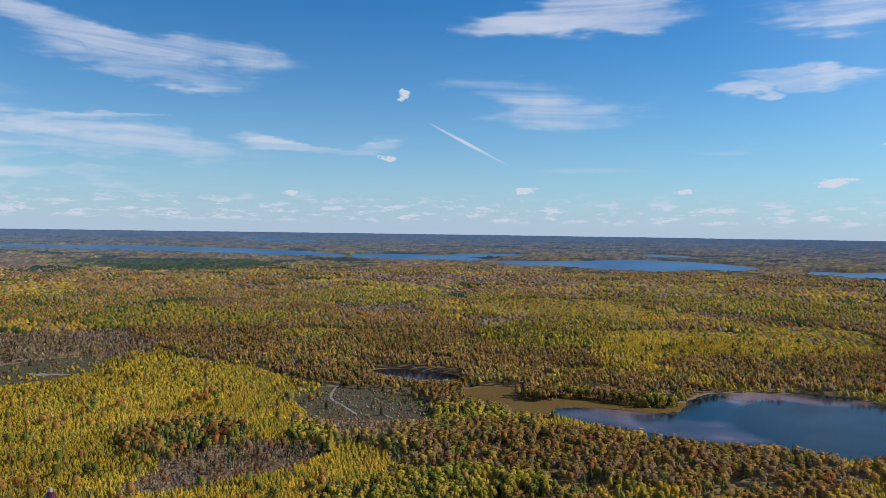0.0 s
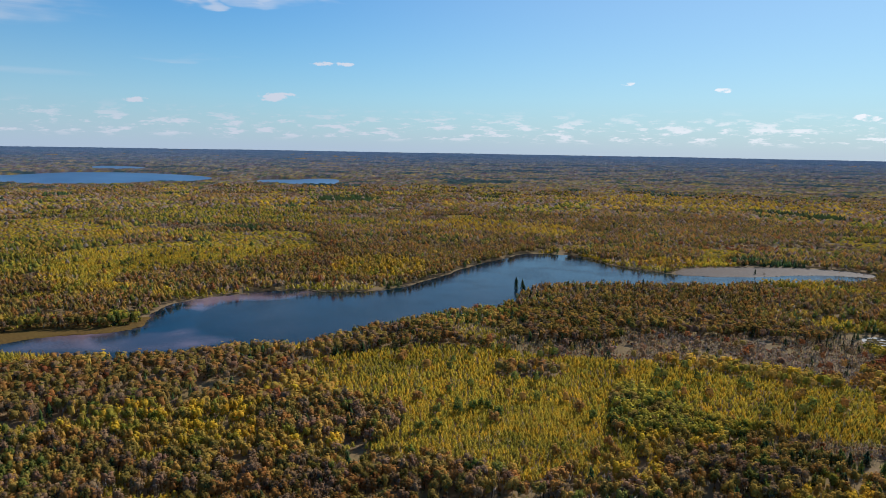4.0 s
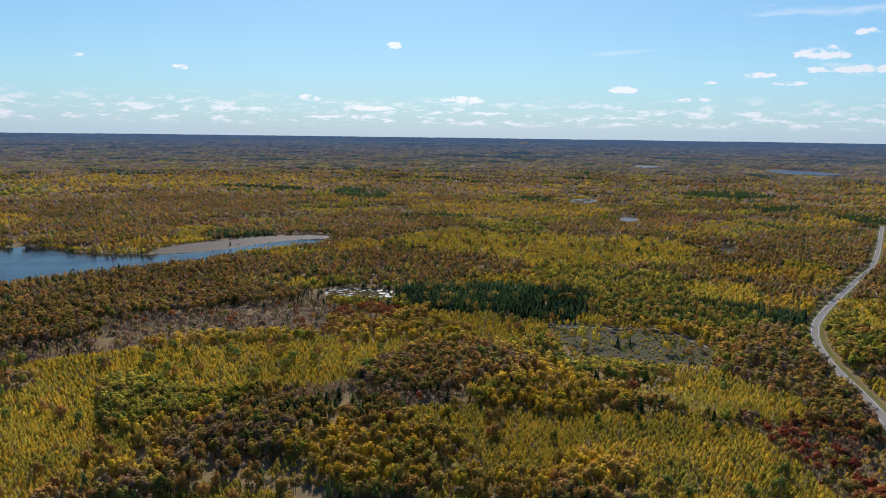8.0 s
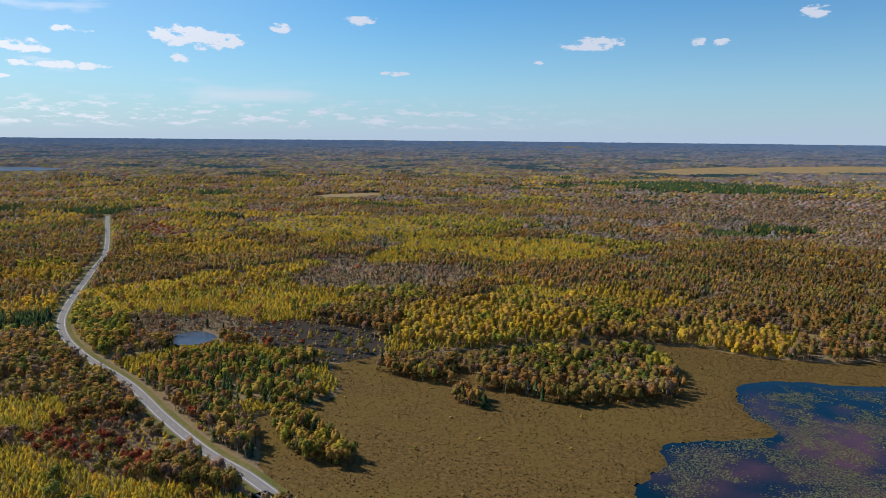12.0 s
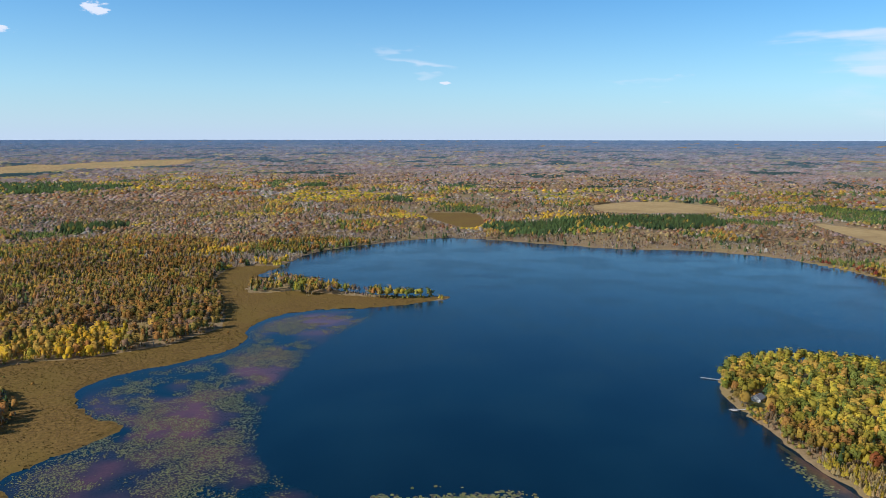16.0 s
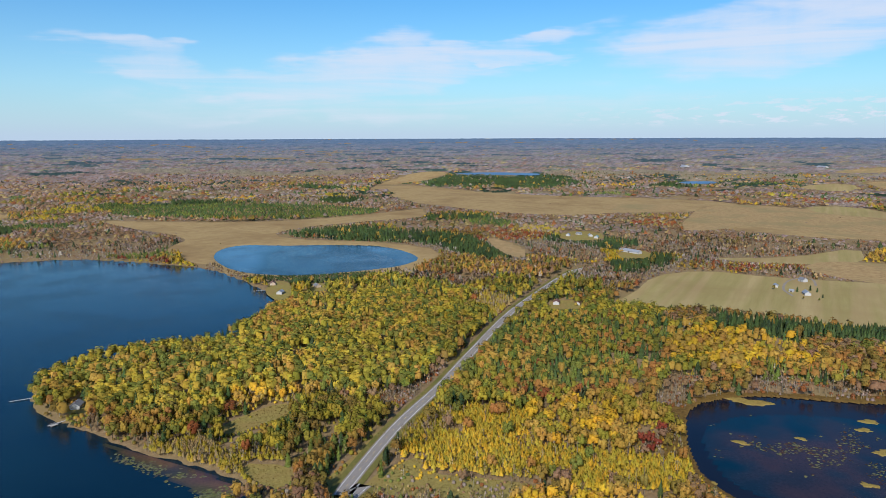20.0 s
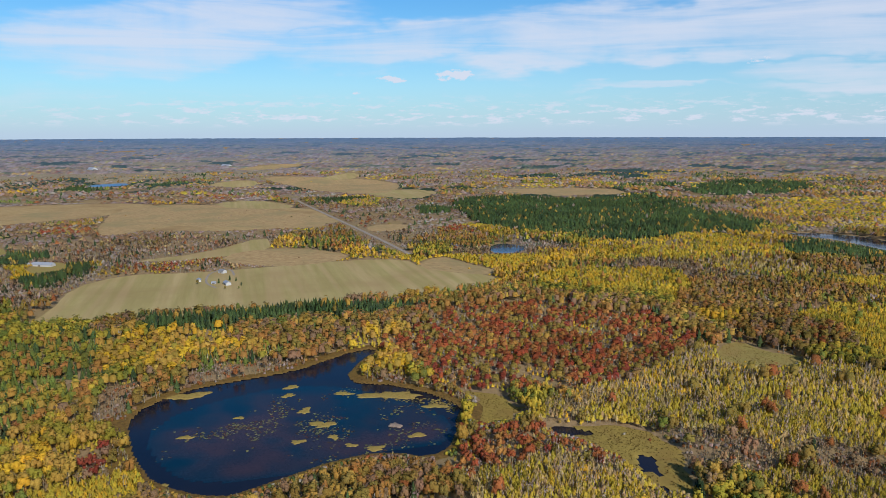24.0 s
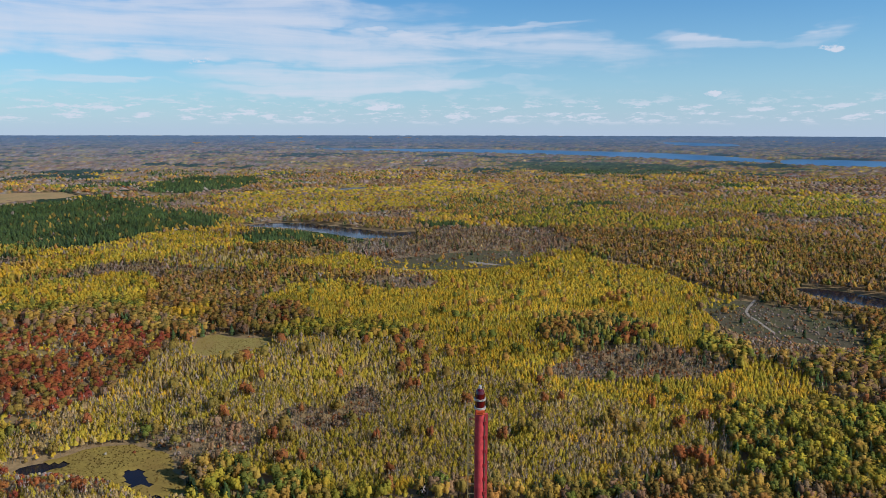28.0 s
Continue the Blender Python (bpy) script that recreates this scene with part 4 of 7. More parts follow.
for n, (k, outline) in enumerate(WET.items()):
    mat = {"mudflat": MUD, "bog": BOG, "bog_far": BOG}.get(k, PALE_MARSH if ("east" in k or "far" in k or "strip" in k or "north" in k or "pale" in k or "ring" in k) else MARSH)
    drape(k, outline, 0.12 + 0.004 * n, mat, "exposed brown mudflat beside the lake" if mat is MUD else "golden autumn marsh of sedge and grass", "marsh")
for n, (k, outline) in enumerate(OPEN.items()):
    mat = HAY if k in ("hay_field", "pasture", "far_pasture_b", "far_pasture_d", "far_pasture_e", "far_pasture_g") else GLADE if k.startswith("yard") and k in CLEARINGS or k in ("meadow", "glade", "glade_shore", "roadside", "roadside_east") else BRUSH if k == "brush" else CUTOVER if k.startswith("cutover") else STUBBLE if k in FIELDS else GLADE
    word = {"mown_hay": "pale mown hay field with faint stripes", "glade_grass": "dry yellow grass clearing among trees", "bare_brush": "leafless grey-brown brush thicket",
            "cutover": "logged clearing with stumps and dry grass", "stubble": "reddish tan stubble field"}[mat.name]
    sheet(k, outline, 0.2 + 0.004 * n, mat, word, "field" if k in FIELDS else "clearing")


# ---- roads ----
def ribbon(line, offset, width, z):
    d = np.gradient(line, axis=0)
    d /= np.hypot(d[:, 0], d[:, 1])[:, None]
    side = np.stack([-d[:, 1], d[:, 0]], 1)
    a, b = line + side * (offset - width / 2), line + side * (offset + width / 2)
    p = np.stack([a, b], 1).reshape(-1, 2)
    x, y, h = lay(p[:, 0], p[:, 1], np.full(len(p), z))
    n = np.arange(len(line) - 1) * 2
    return np.stack([x, y, h], 1), np.stack([n, n + 2, n + 3, n + 1], 1)


for k, line in ROAD_LINES.items():
    paved = k.startswith("highway")
    if paved:
        tagged(mesh_object(k.replace("highway", "verge"), *ribbon(line, 0, 19, 0.42), VERGE), "dry grass verge along the highway", "verge", kind="structure")
        tagged(mesh_object(k.replace("highway", "shoulder"), *ribbon(line, 0, 10.2, 0.5), GRAVEL), "gravel shoulder of the highway", "road", kind="structure")
        road = tagged(mesh_object(k.replace("highway", "road"), *ribbon(line, 0, 8.2, 0.56), ASPHALT), "grey asphalt two-lane highway with painted lines", "road", kind="structure")
        for off in (-3.5, 3.5):
            mesh_object("edge_line", *ribbon(line, off, 0.32, 0.6), LINE, road)
        v, f = ribbon(curve_through(ROADS[k], 4.0), 0, 0.24, 0.6)
        mesh_object("centre_line", v, f[np.arange(len(f)) % 3 == 0], YELLOW, road)
    else:
        far = k == "far_road"
        tagged(mesh_object(k, *ribbon(line, 0, 9 if far else 3.6, 0.45), GRAVEL), "pale gravel road" if far else "narrow dirt track", "road", kind="structure")


# ---- trees ----
# species: height range, crown width to height, share of the height that is bare stem
SPECIES = {
    "maple": ((12, 18.5), 0.52, 0.2),
    "aspen": ((5.0, 8.5), 0.56, 0.04),
    "pine": ((10, 17), 0.42, 0.06),
    "bare": ((8, 12.5), 0.4, 0.3),
    "shrub": ((2.2, 4.5), 0.9, 0.0),
}
ORDER = list(SPECIES)
TINTS = {
    "gold": (0.39, 0.235, 0.05),
    "amber": (0.33, 0.158, 0.045),
    "rust": (0.27, 0.095, 0.035),
    "olive": (0.22, 0.15, 0.038),
    "green": (0.155, 0.158, 0.034),
    "moss": (0.27, 0.22, 0.034),
    "lime": (0.41, 0.297, 0.038),
    "yellow": (0.55, 0.33, 0.03),
    "spruce": (0.045, 0.068, 0.032),
    "pinegreen": (0.075, 0.108, 0.038),
    "tamarack": (0.15, 0.17, 0.04),
    "red": (0.2, 0.045, 0.028),
    "scarlet": (0.26, 0.066, 0.03),
    "brown": (0.235, 0.14, 0.08),
    "grey": (0.34, 0.28, 0.235),
    "mauve": (0.295, 0.21, 0.18),
    "dun": (0.39, 0.275, 0.12),
}
NAMES = list(TINTS)
RGB = np.array([TINTS[k] for k in NAMES])
BARK, PALE_BARK = np.array((0.12, 0.09, 0.07)), np.array((0.34, 0.29, 0.23))
# what stands in each kind of wood: stature, then species, share and colours
KINDS = {
    "oak": (1.0, (("maple", 0.82, "rust brown olive amber olive brown gold green olive"), ("bare", 0.13, "mauve dun grey brown"), ("pine", 0.05, "pinegreen"))),
    "gold": (0.95, (("maple", 0.6, "amber gold yellow gold moss yellow"), ("aspen", 0.35, "yellow lime gold"), ("bare", 0.05, "dun"))),
    "aspen": (1.0, (("aspen", 0.93, "lime moss lime yellow lime lime moss"), ("bare", 0.04, "dun brown"), ("maple", 0.03, "amber green"))),
    "thin": (1.15, (("aspen", 0.76, "lime dun lime lime dun yellow"), ("bare", 0.2, "grey dun mauve dun"), ("maple", 0.04, "rust olive"))),
    "green": (1.0, (("maple", 0.86, "green olive moss lime green gold moss amber"), ("pine", 0.09, "pinegreen spruce"), ("aspen", 0.05, "lime"))),
    "mixed": (0.9, (("maple", 0.52, "green olive gold amber moss rust"), ("pine", 0.36, "pinegreen tamarack spruce"), ("bare", 0.12, "grey dun"))),
    "red": (0.68, (("maple", 0.54, "gold amber rust scarlet olive red brown"), ("bare", 0.24, "dun grey mauve"), ("aspen", 0.26, "dun lime yellow"))),
    "bare": (0.85, (("bare", 0.5, "grey mauve brown dun mauve"), ("shrub", 0.38, "brown mauve rust mauve"), ("maple", 0.09, "rust brown olive"), ("pine", 0.03, "spruce"))),
    "pine": (1.08, (("pine", 0.95, "spruce pinegreen spruce"), ("maple", 0.05, "gold olive"))),
    "plantation": (0.85, (("pine", 0.58, "pinegreen tamarack pinegreen"), ("maple", 0.42, "green amber moss gold green rust"))),
    "tamarack": (0.6, (("pine", 0.8, "tamarack pinegreen tamarack"), ("shrub", 0.2, "dun"))),
    "brush": (0.9, (("shrub", 0.72, "brown mauve grey mauve brown"), ("bare", 0.24, "mauve grey"), ("pine", 0.04, "pinegreen"))),
}
KIND_NAMES = list(KINDS)
# shares of oak, gold, aspen, thin, green, mixed, red, bare, pine, plantation, tamarack, brush
HOME = np.cumsum((0.36, 0.11, 0.16, 0.03, 0.14, 0.06, 0.02, 0.08, 0.04, 0.0, 0.0, 0.0))
NORTH = np.cumsum((0.07, 0.01, 0.03, 0.02, 0.03, 0.04, 0.03, 0.40, 0.03, 0.0, 0.03, 0.31))
# x, y, half width across the view from the lookout, half depth, kind of wood
STANDS_A = [
    (-402, 928, 219, 187, "aspen"), (-342, 628, 76, 84, "aspen"), (-160, 581, 85, 40, "aspen"), (-267, 722, 69, 58, "mixed"), (-1012, 1887, 135, 324, "mixed"),
    (-1442, 4051, 439, 512, "pine"), (-668, 1282, 172, 178, "bare"), (-97, 881, 64, 101, "bare"), (-176, 657, 67, 37, "bare"), (-38, 1185, 264, 180, "oak"),
    (171, 674, 239, 78, "oak"), (39, 602, 55, 34, "green"), (292, 613, 112, 47, "oak"), (-212, 1484, 166, 180, "aspen"), (350, 2046, 229, 219, "aspen"),
    (516, 1400, 177, 169, "aspen"), (755, 1335, 97, 136, "aspen"), (195, 1477, 130, 147, "green"), (-241, 2306, 237, 237, "green"), (117, 3184, 501, 300, "bare"),
]
STANDS_B = [
    (-492, 1448, 133, 148, "oak"), (1394, 2546, 137, 165, "gold"), (556, 1141, 171, 118, "oak"), (946, 2122, 274, 219, "green"), (-1141, 2491, 259, 302, "oak"),
    (-503, 1924, 172, 170, "oak"), (457, 508, 123, 81, "aspen"), (335, 580, 44, 26, "gold"), (507, 465, 51, 27, "oak"), (150, 689, 144, 70, "oak"),
    (204, 517, 51, 47, "gold"), (99, 528, 68, 51, "oak"), (218, 421, 73, 36, "oak"), (369, 408, 92, 60, "aspen"), (960, 604, 208, 136, "oak"),
    (624, 674, 118, 52, "mixed"), (784, 355, 97, 63, "bare"), (626, 456, 101, 27, "bare"), (401, 1365, 113, 128, "aspen"), (809, 1537, 123, 134, "aspen"),
]
STANDS_C = [
    (514, 1119, 118, 112, "oak"), (835, 1137, 168, 207, "gold"), (1157, 1363, 353, 190, "oak"), (1841, 1173, 430, 328, "oak"), (2838, 1555, 559, 352, "gold"),
    (1662, 2510, 142, 168, "pine"), (348, 1664, 134, 98, "green"), (420, 541, 157, 69, "aspen"), (327, 565, 48, 33, "gold"), (318, 451, 83, 45, "oak"),
    (375, 348, 74, 52, "aspen"), (241, 435, 47, 35, "gold"), (278, 348, 54, 31, "oak"), (570, 280, 121, 45, "aspen"), (488, 296, 52, 29, "green"),
    (675, 319, 79, 31, "gold"), (674, 548, 63, 58, "oak"), (881, 509, 163, 138, "oak"), (741, 351, 100, 52, "bare"), (834, 212, 42, 39, "red"),
]
STANDS_D = [
    (865, 1180, 232, 254, "oak"), (1495, 1292, 390, 214, "gold"), (2028, 1177, 461, 243, "oak"), (1453, 168, 127, 146, "aspen"), (1171, 148, 122, 97, "oak"),
    (616, 282, 184, 70, "aspen"), (487, 364, 61, 65, "aspen"), (447, 118, 80, 44, "gold"), (482, -68, 133, 60, "aspen"), (589, -2, 69, 44, "gold"),
    (608, -175, 63, 58, "aspen"), (516, 329, 56, 55, "green"), (432, 196, 45, 40, "oak"), (636, 87, 79, 65, "oak"), (919, 67, 126, 79, "pine"),
    (911, -254, 99, 44, "pine"), (1053, -135, 119, 91, "green"), (1059, -238, 69, 68, "aspen"), (773, 345, 89, 65, "bare"), (896, 546, 168, 116, "oak"),
]
STANDS_E = [
    (1135, 241, 166, 112, "oak"), (1395, -37, 243, 200, "aspen"), (803, -136, 59, 54, "gold"), (640, -240, 28, 96, "oak"), (485, -204, 27, 48, "red"),
    (2778, -661, 135, 168, "pine"), (1608, 1179, 283, 259, "oak"), (837, -331, 36, 108, "green"), (1503, -526, 139, 209, "oak"), (1616, 411, 211, 145, "oak"),
    (2089, 110, 264, 162, "gold"), (400, -137, 67, 30, "aspen"), (455, -41, 43, 33, "gold"), (466, -146, 38, 34, "aspen"), (482, -202, 57, 55, "red"),
    (706, -224, 36, 127, "oak"), (629, -356, 65, 43, "aspen"), (866, -461, 134, 76, "aspen"), (738, -546, 81, 57, "aspen"), (1301, -1168, 276, 225, "aspen"),
]
STANDS_F = [
    (803, -1148, 155, 147, "aspen"), (776, -765, 139, 91, "bare"), (512, -644, 120, 92, "gold"), (613, -990, 130, 92, "oak"), (258, -949, 158, 179, "oak"),
    (1259, -3182, 349, 323, "pine"), (824, -2325, 505, 409, "bare"), (1175, -1357, 184, 145, "green"), (1592, -916, 87, 108, "gold"), (631, -565, 62, 83, "oak"),
    (418, -889, 95, 57, "gold"), (2204, -1748, 243, 230, "oak"), (363, -1488, 145, 155, "oak"), (324, -1119, 186, 226, "oak"), (-45, -2675, 189, 235, "aspen"),
    (364, -1449, 71, 70, "gold"), (228, -1793, 228, 231, "bare"), (178, -859, 71, 110, "oak"), (257, -815, 76, 63, "gold"), (11, -1454, 138, 79, "mixed"),
]
STANDS_G = [
    (-423, -203, 56, 32, "aspen"), (-450, -112, 52, 30, "aspen"), (-681, -212, 82, 98, "mixed"), (-785, -75, 64, 45, "gold"), (-389, -167, 30, 14, "bare"),
    (-505, -97, 20, 36, "red"), (-712, -438, 108, 81, "green"), (-452, -539, 115, 90, "green"), (-417, -328, 67, 45, "green"), (-379, -270, 40, 36, "mixed"),
    (-3140, -1358, 322, 425, "pine"), (-711, -13, 76, 29, "mixed"), (-633, -219, 66, 91, "mixed"), (-510, -130, 49, 61, "gold"), (-728, -56, 77, 45, "gold"),
    (-665, 15, 55, 31, "bare"), (-1188, 834, 184, 145, "aspen"), (-1797, 1062, 197, 442, "pine"), (-467, 186, 30, 20, "red"), (-426, 244, 25, 28, "red"),
]
STANDS_H = [
    (-656, 316, 131, 133, "red"), (-568, 182, 35, 28, "red"), (-906, 559, 85, 78, "aspen"), (-587, 702, 162, 146, "aspen"), (-433, 469, 169, 159, "thin"),
    (-774, 662, 90, 123, "oak"), (-601, 524, 58, 43, "oak"), (-529, 568, 69, 44, "green"), (-359, 443, 29, 54, "bare"), (-396, 317, 43, 36, "bare"),
    (-1025, 1071, 106, 101, "pine"), (-1584, 1861, 346, 398, "aspen"), (-383, 188, 52, 38, "thin"), (-420, 233, 25, 24, "red"), (-426, 171, 20, 26, "red"),
    (-596, 836, 74, 50, "bare"), (-509, 387, 63, 40, "thin"), (-471, 745, 284, 162, "aspen"), (-222, 443, 169, 79, "thin"), (-284, 744, 58, 63, "mixed"),
]
STANDS_I = [
    (-465, 588, 49, 57, "green"), (-163, 1527, 243, 344, "oak"), (-30, 538, 68, 72, "green"), (-360, 392, 45, 32, "bare"), (-204, 609, 53, 35, "bare"),
    (-607, 588, 75, 94, "oak"), (-654, 364, 85, 105, "red"), (-1582, 959, 263, 281, "pine"), (-204, 842, 42, 83, "aspen"), (-94, 799, 59, 69, "bare"),
    (-566, 1727, 258, 214, "green"), (-1336, 2391, 345, 329, "aspen"), (-931, 518, 94, 95, "aspen"), (-483, 303, 48, 47, "thin"),
]
STANDS = STANDS_A + STANDS_B + STANDS_C + STANDS_D + STANDS_E + STANDS_F + STANDS_G + STANDS_H + STANDS_I


def unit(v):
    return v / (np.linalg.norm(v, axis=-1, keepdims=True) + 1e-9)


def ball(rng, kind):
    """A small rough solid of unit size: 8 or 20 faces."""
    if kind == 8:
        v = np.array([(1, 0, 0), (0, 1, 0), (-1, 0, 0), (0, -1, 0), (0, 0, 1), (0, 0, -1)], float)
        f = np.array([(0, 1, 4), (1, 2, 4), (2, 3, 4), (3, 0, 4), (1, 0, 5), (2, 1, 5), (3, 2, 5), (0, 3, 5)])
    else:
        g = (1 + 5 ** 0.5) / 2
        v = np.array([(-1, g, 0), (1, g, 0), (-1, -g, 0), (1, -g, 0), (0, -1, g), (0, 1, g), (0, -1, -g), (0, 1, -g), (g, 0, -1), (g, 0, 1), (-g, 0, -1), (-g, 0, 1)]) / 1.902
        f = np.array([(0, 11, 5), (0, 5, 1), (0, 1, 7), (0, 7, 10), (0, 10, 11), (1, 5, 9), (5, 11, 4), (11, 10, 2), (10, 7, 6), (7, 1, 8),
                      (3, 9, 4), (3, 4, 2), (3, 2, 6), (3, 6, 8), (3, 8, 9), (4, 9, 5), (2, 4, 11), (6, 2, 10), (8, 6, 7), (9, 8, 1)])
    v = v * rng.uniform(0.75, 1.15, (len(v), 1)) + rng.normal(0, 0.06, v.shape)
    return v, f


def dome(rng):
    """A rough rounded cap of ten faces, for crowns of the middle distance."""
    a = (np.arange(4) + rng.random()) / 4 * 2 * math.pi
    low = np.stack([np.cos(a), np.sin(a), np.full(4, -0.55)], 1) * rng.uniform(0.85, 1.15, (4, 1))
    top = np.stack([np.cos(a + 0.8) * 0.66, np.sin(a + 0.8) * 0.66, np.full(4, 0.66)], 1) * rng.uniform(0.85, 1.12, (4, 1))
    k, m = np.arange(4), (np.arange(4) + 1) % 4
    f = np.vstack([np.stack([k, m, k + 4], 1), np.stack([m, m + 4, k + 4], 1), [(4, 5, 6), (4, 6, 7)]])
    return np.vstack([low, top]), f


def join(pieces):
    """Joins pieces of (vertices, faces, shade and bark mark, soft normals)."""
    v, f, c, m, n = [], [], [], [], 0
    for pv, pf, pc, pn in pieces:
        v.append(pv)
        f.append(pf + n)
        c.append(np.broadcast_to(pc, (len(pv), 4)) if np.ndim(pc) < 2 else pc)
        m.append(pn)
        n += len(pv)
    return np.vstack(v), np.vstack(f), np.vstack(c), np.vstack(m)


def leaf_sprays(rng, centre, radii, count, size, top=-0.3, upright=False, spread=0.3):
    """Small leaf-covered twigs set over a rounded crown, each a triangle, lit as the soft mass that they make up."""
    d = unit(rng.normal(0, 1, (count * 3, 3)))
    d = d[d[:, 2] > top][:count]
    count = len(d)
    p = centre + d * radii * rng.uniform(0.78, 1.1, (count, 1))
    face = d * (1, 1, 0.8) + (0, 0, 0.35) + rng.normal(0, 0.45, (count, 3))
    a = unit(np.cross(face, rng.normal(0, 1, (count, 3))))
    b = unit(np.cross(face, a))
    b = b * 0.85 - a * 0.5
    s = size * rng.uniform(0.6, 1.3, (count, 1))
    if upright:
        a = rng.normal(0, 0.2, (count, 3)) + (0, 0, 1)
        b = unit(np.cross(d, a))
        v = np.stack([p + a * s * 1.5, p + b * s * 0.6 - a * s * 0.9, p - b * s * 0.6 - a * s * 0.9], 1).reshape(-1, 3)
    else:
        v = np.stack([p + a * s, p + b * s, p - (a + b) * s * 0.7], 1).reshape(-1, 3)
    shade = np.repeat(rng.uniform(0.84, 1.16, count), 3)
    soft = np.repeat(unit(d / radii * radii.mean() + (0, 0, 0.9 if upright else 0.25) + rng.normal(0, spread, (count, 3))), 3, 0)
    return v, np.arange(count * 3).reshape(-1, 3), np.stack([shade, shade, shade, np.zeros(count * 3)], 1), soft


def stem(rng, height, radius, sides=3, lean=0.04, pale=False):
    """A tapered stem; the last channel marks bark."""
    k = np.arange(sides) / sides * 2 * math.pi
    ring = np.stack([np.cos(k), np.sin(k), 0 * k], 1)
    off = np.array((*rng.normal(0, lean * height, 2), height))
    v = np.vstack([ring * radius + (0, 0, -0.02), ring * radius * 0.35 + off])
    n = np.arange(sides)
    m = (n + 1) % sides
    f = np.vstack([np.stack([n, m, n + sides], 1), np.stack([m, m + sides, n + sides], 1)])
    return v, f, np.array((1, 1, 1, 2.0 if pale else 1.0)), np.vstack([ring, ring])


def limb(start, end, radius):
    a = np.cross(end - start, (0.3, 0.5, 0.8))
    a = a / np.linalg.norm(a) * radius
    out = unit(np.array((end[0], end[1], 0.15)))
    return np.array([start + a, start - a, end]), np.array([(0, 1, 2)]), np.array((1, 1, 1, 2.0)), np.tile(out, (3, 1))


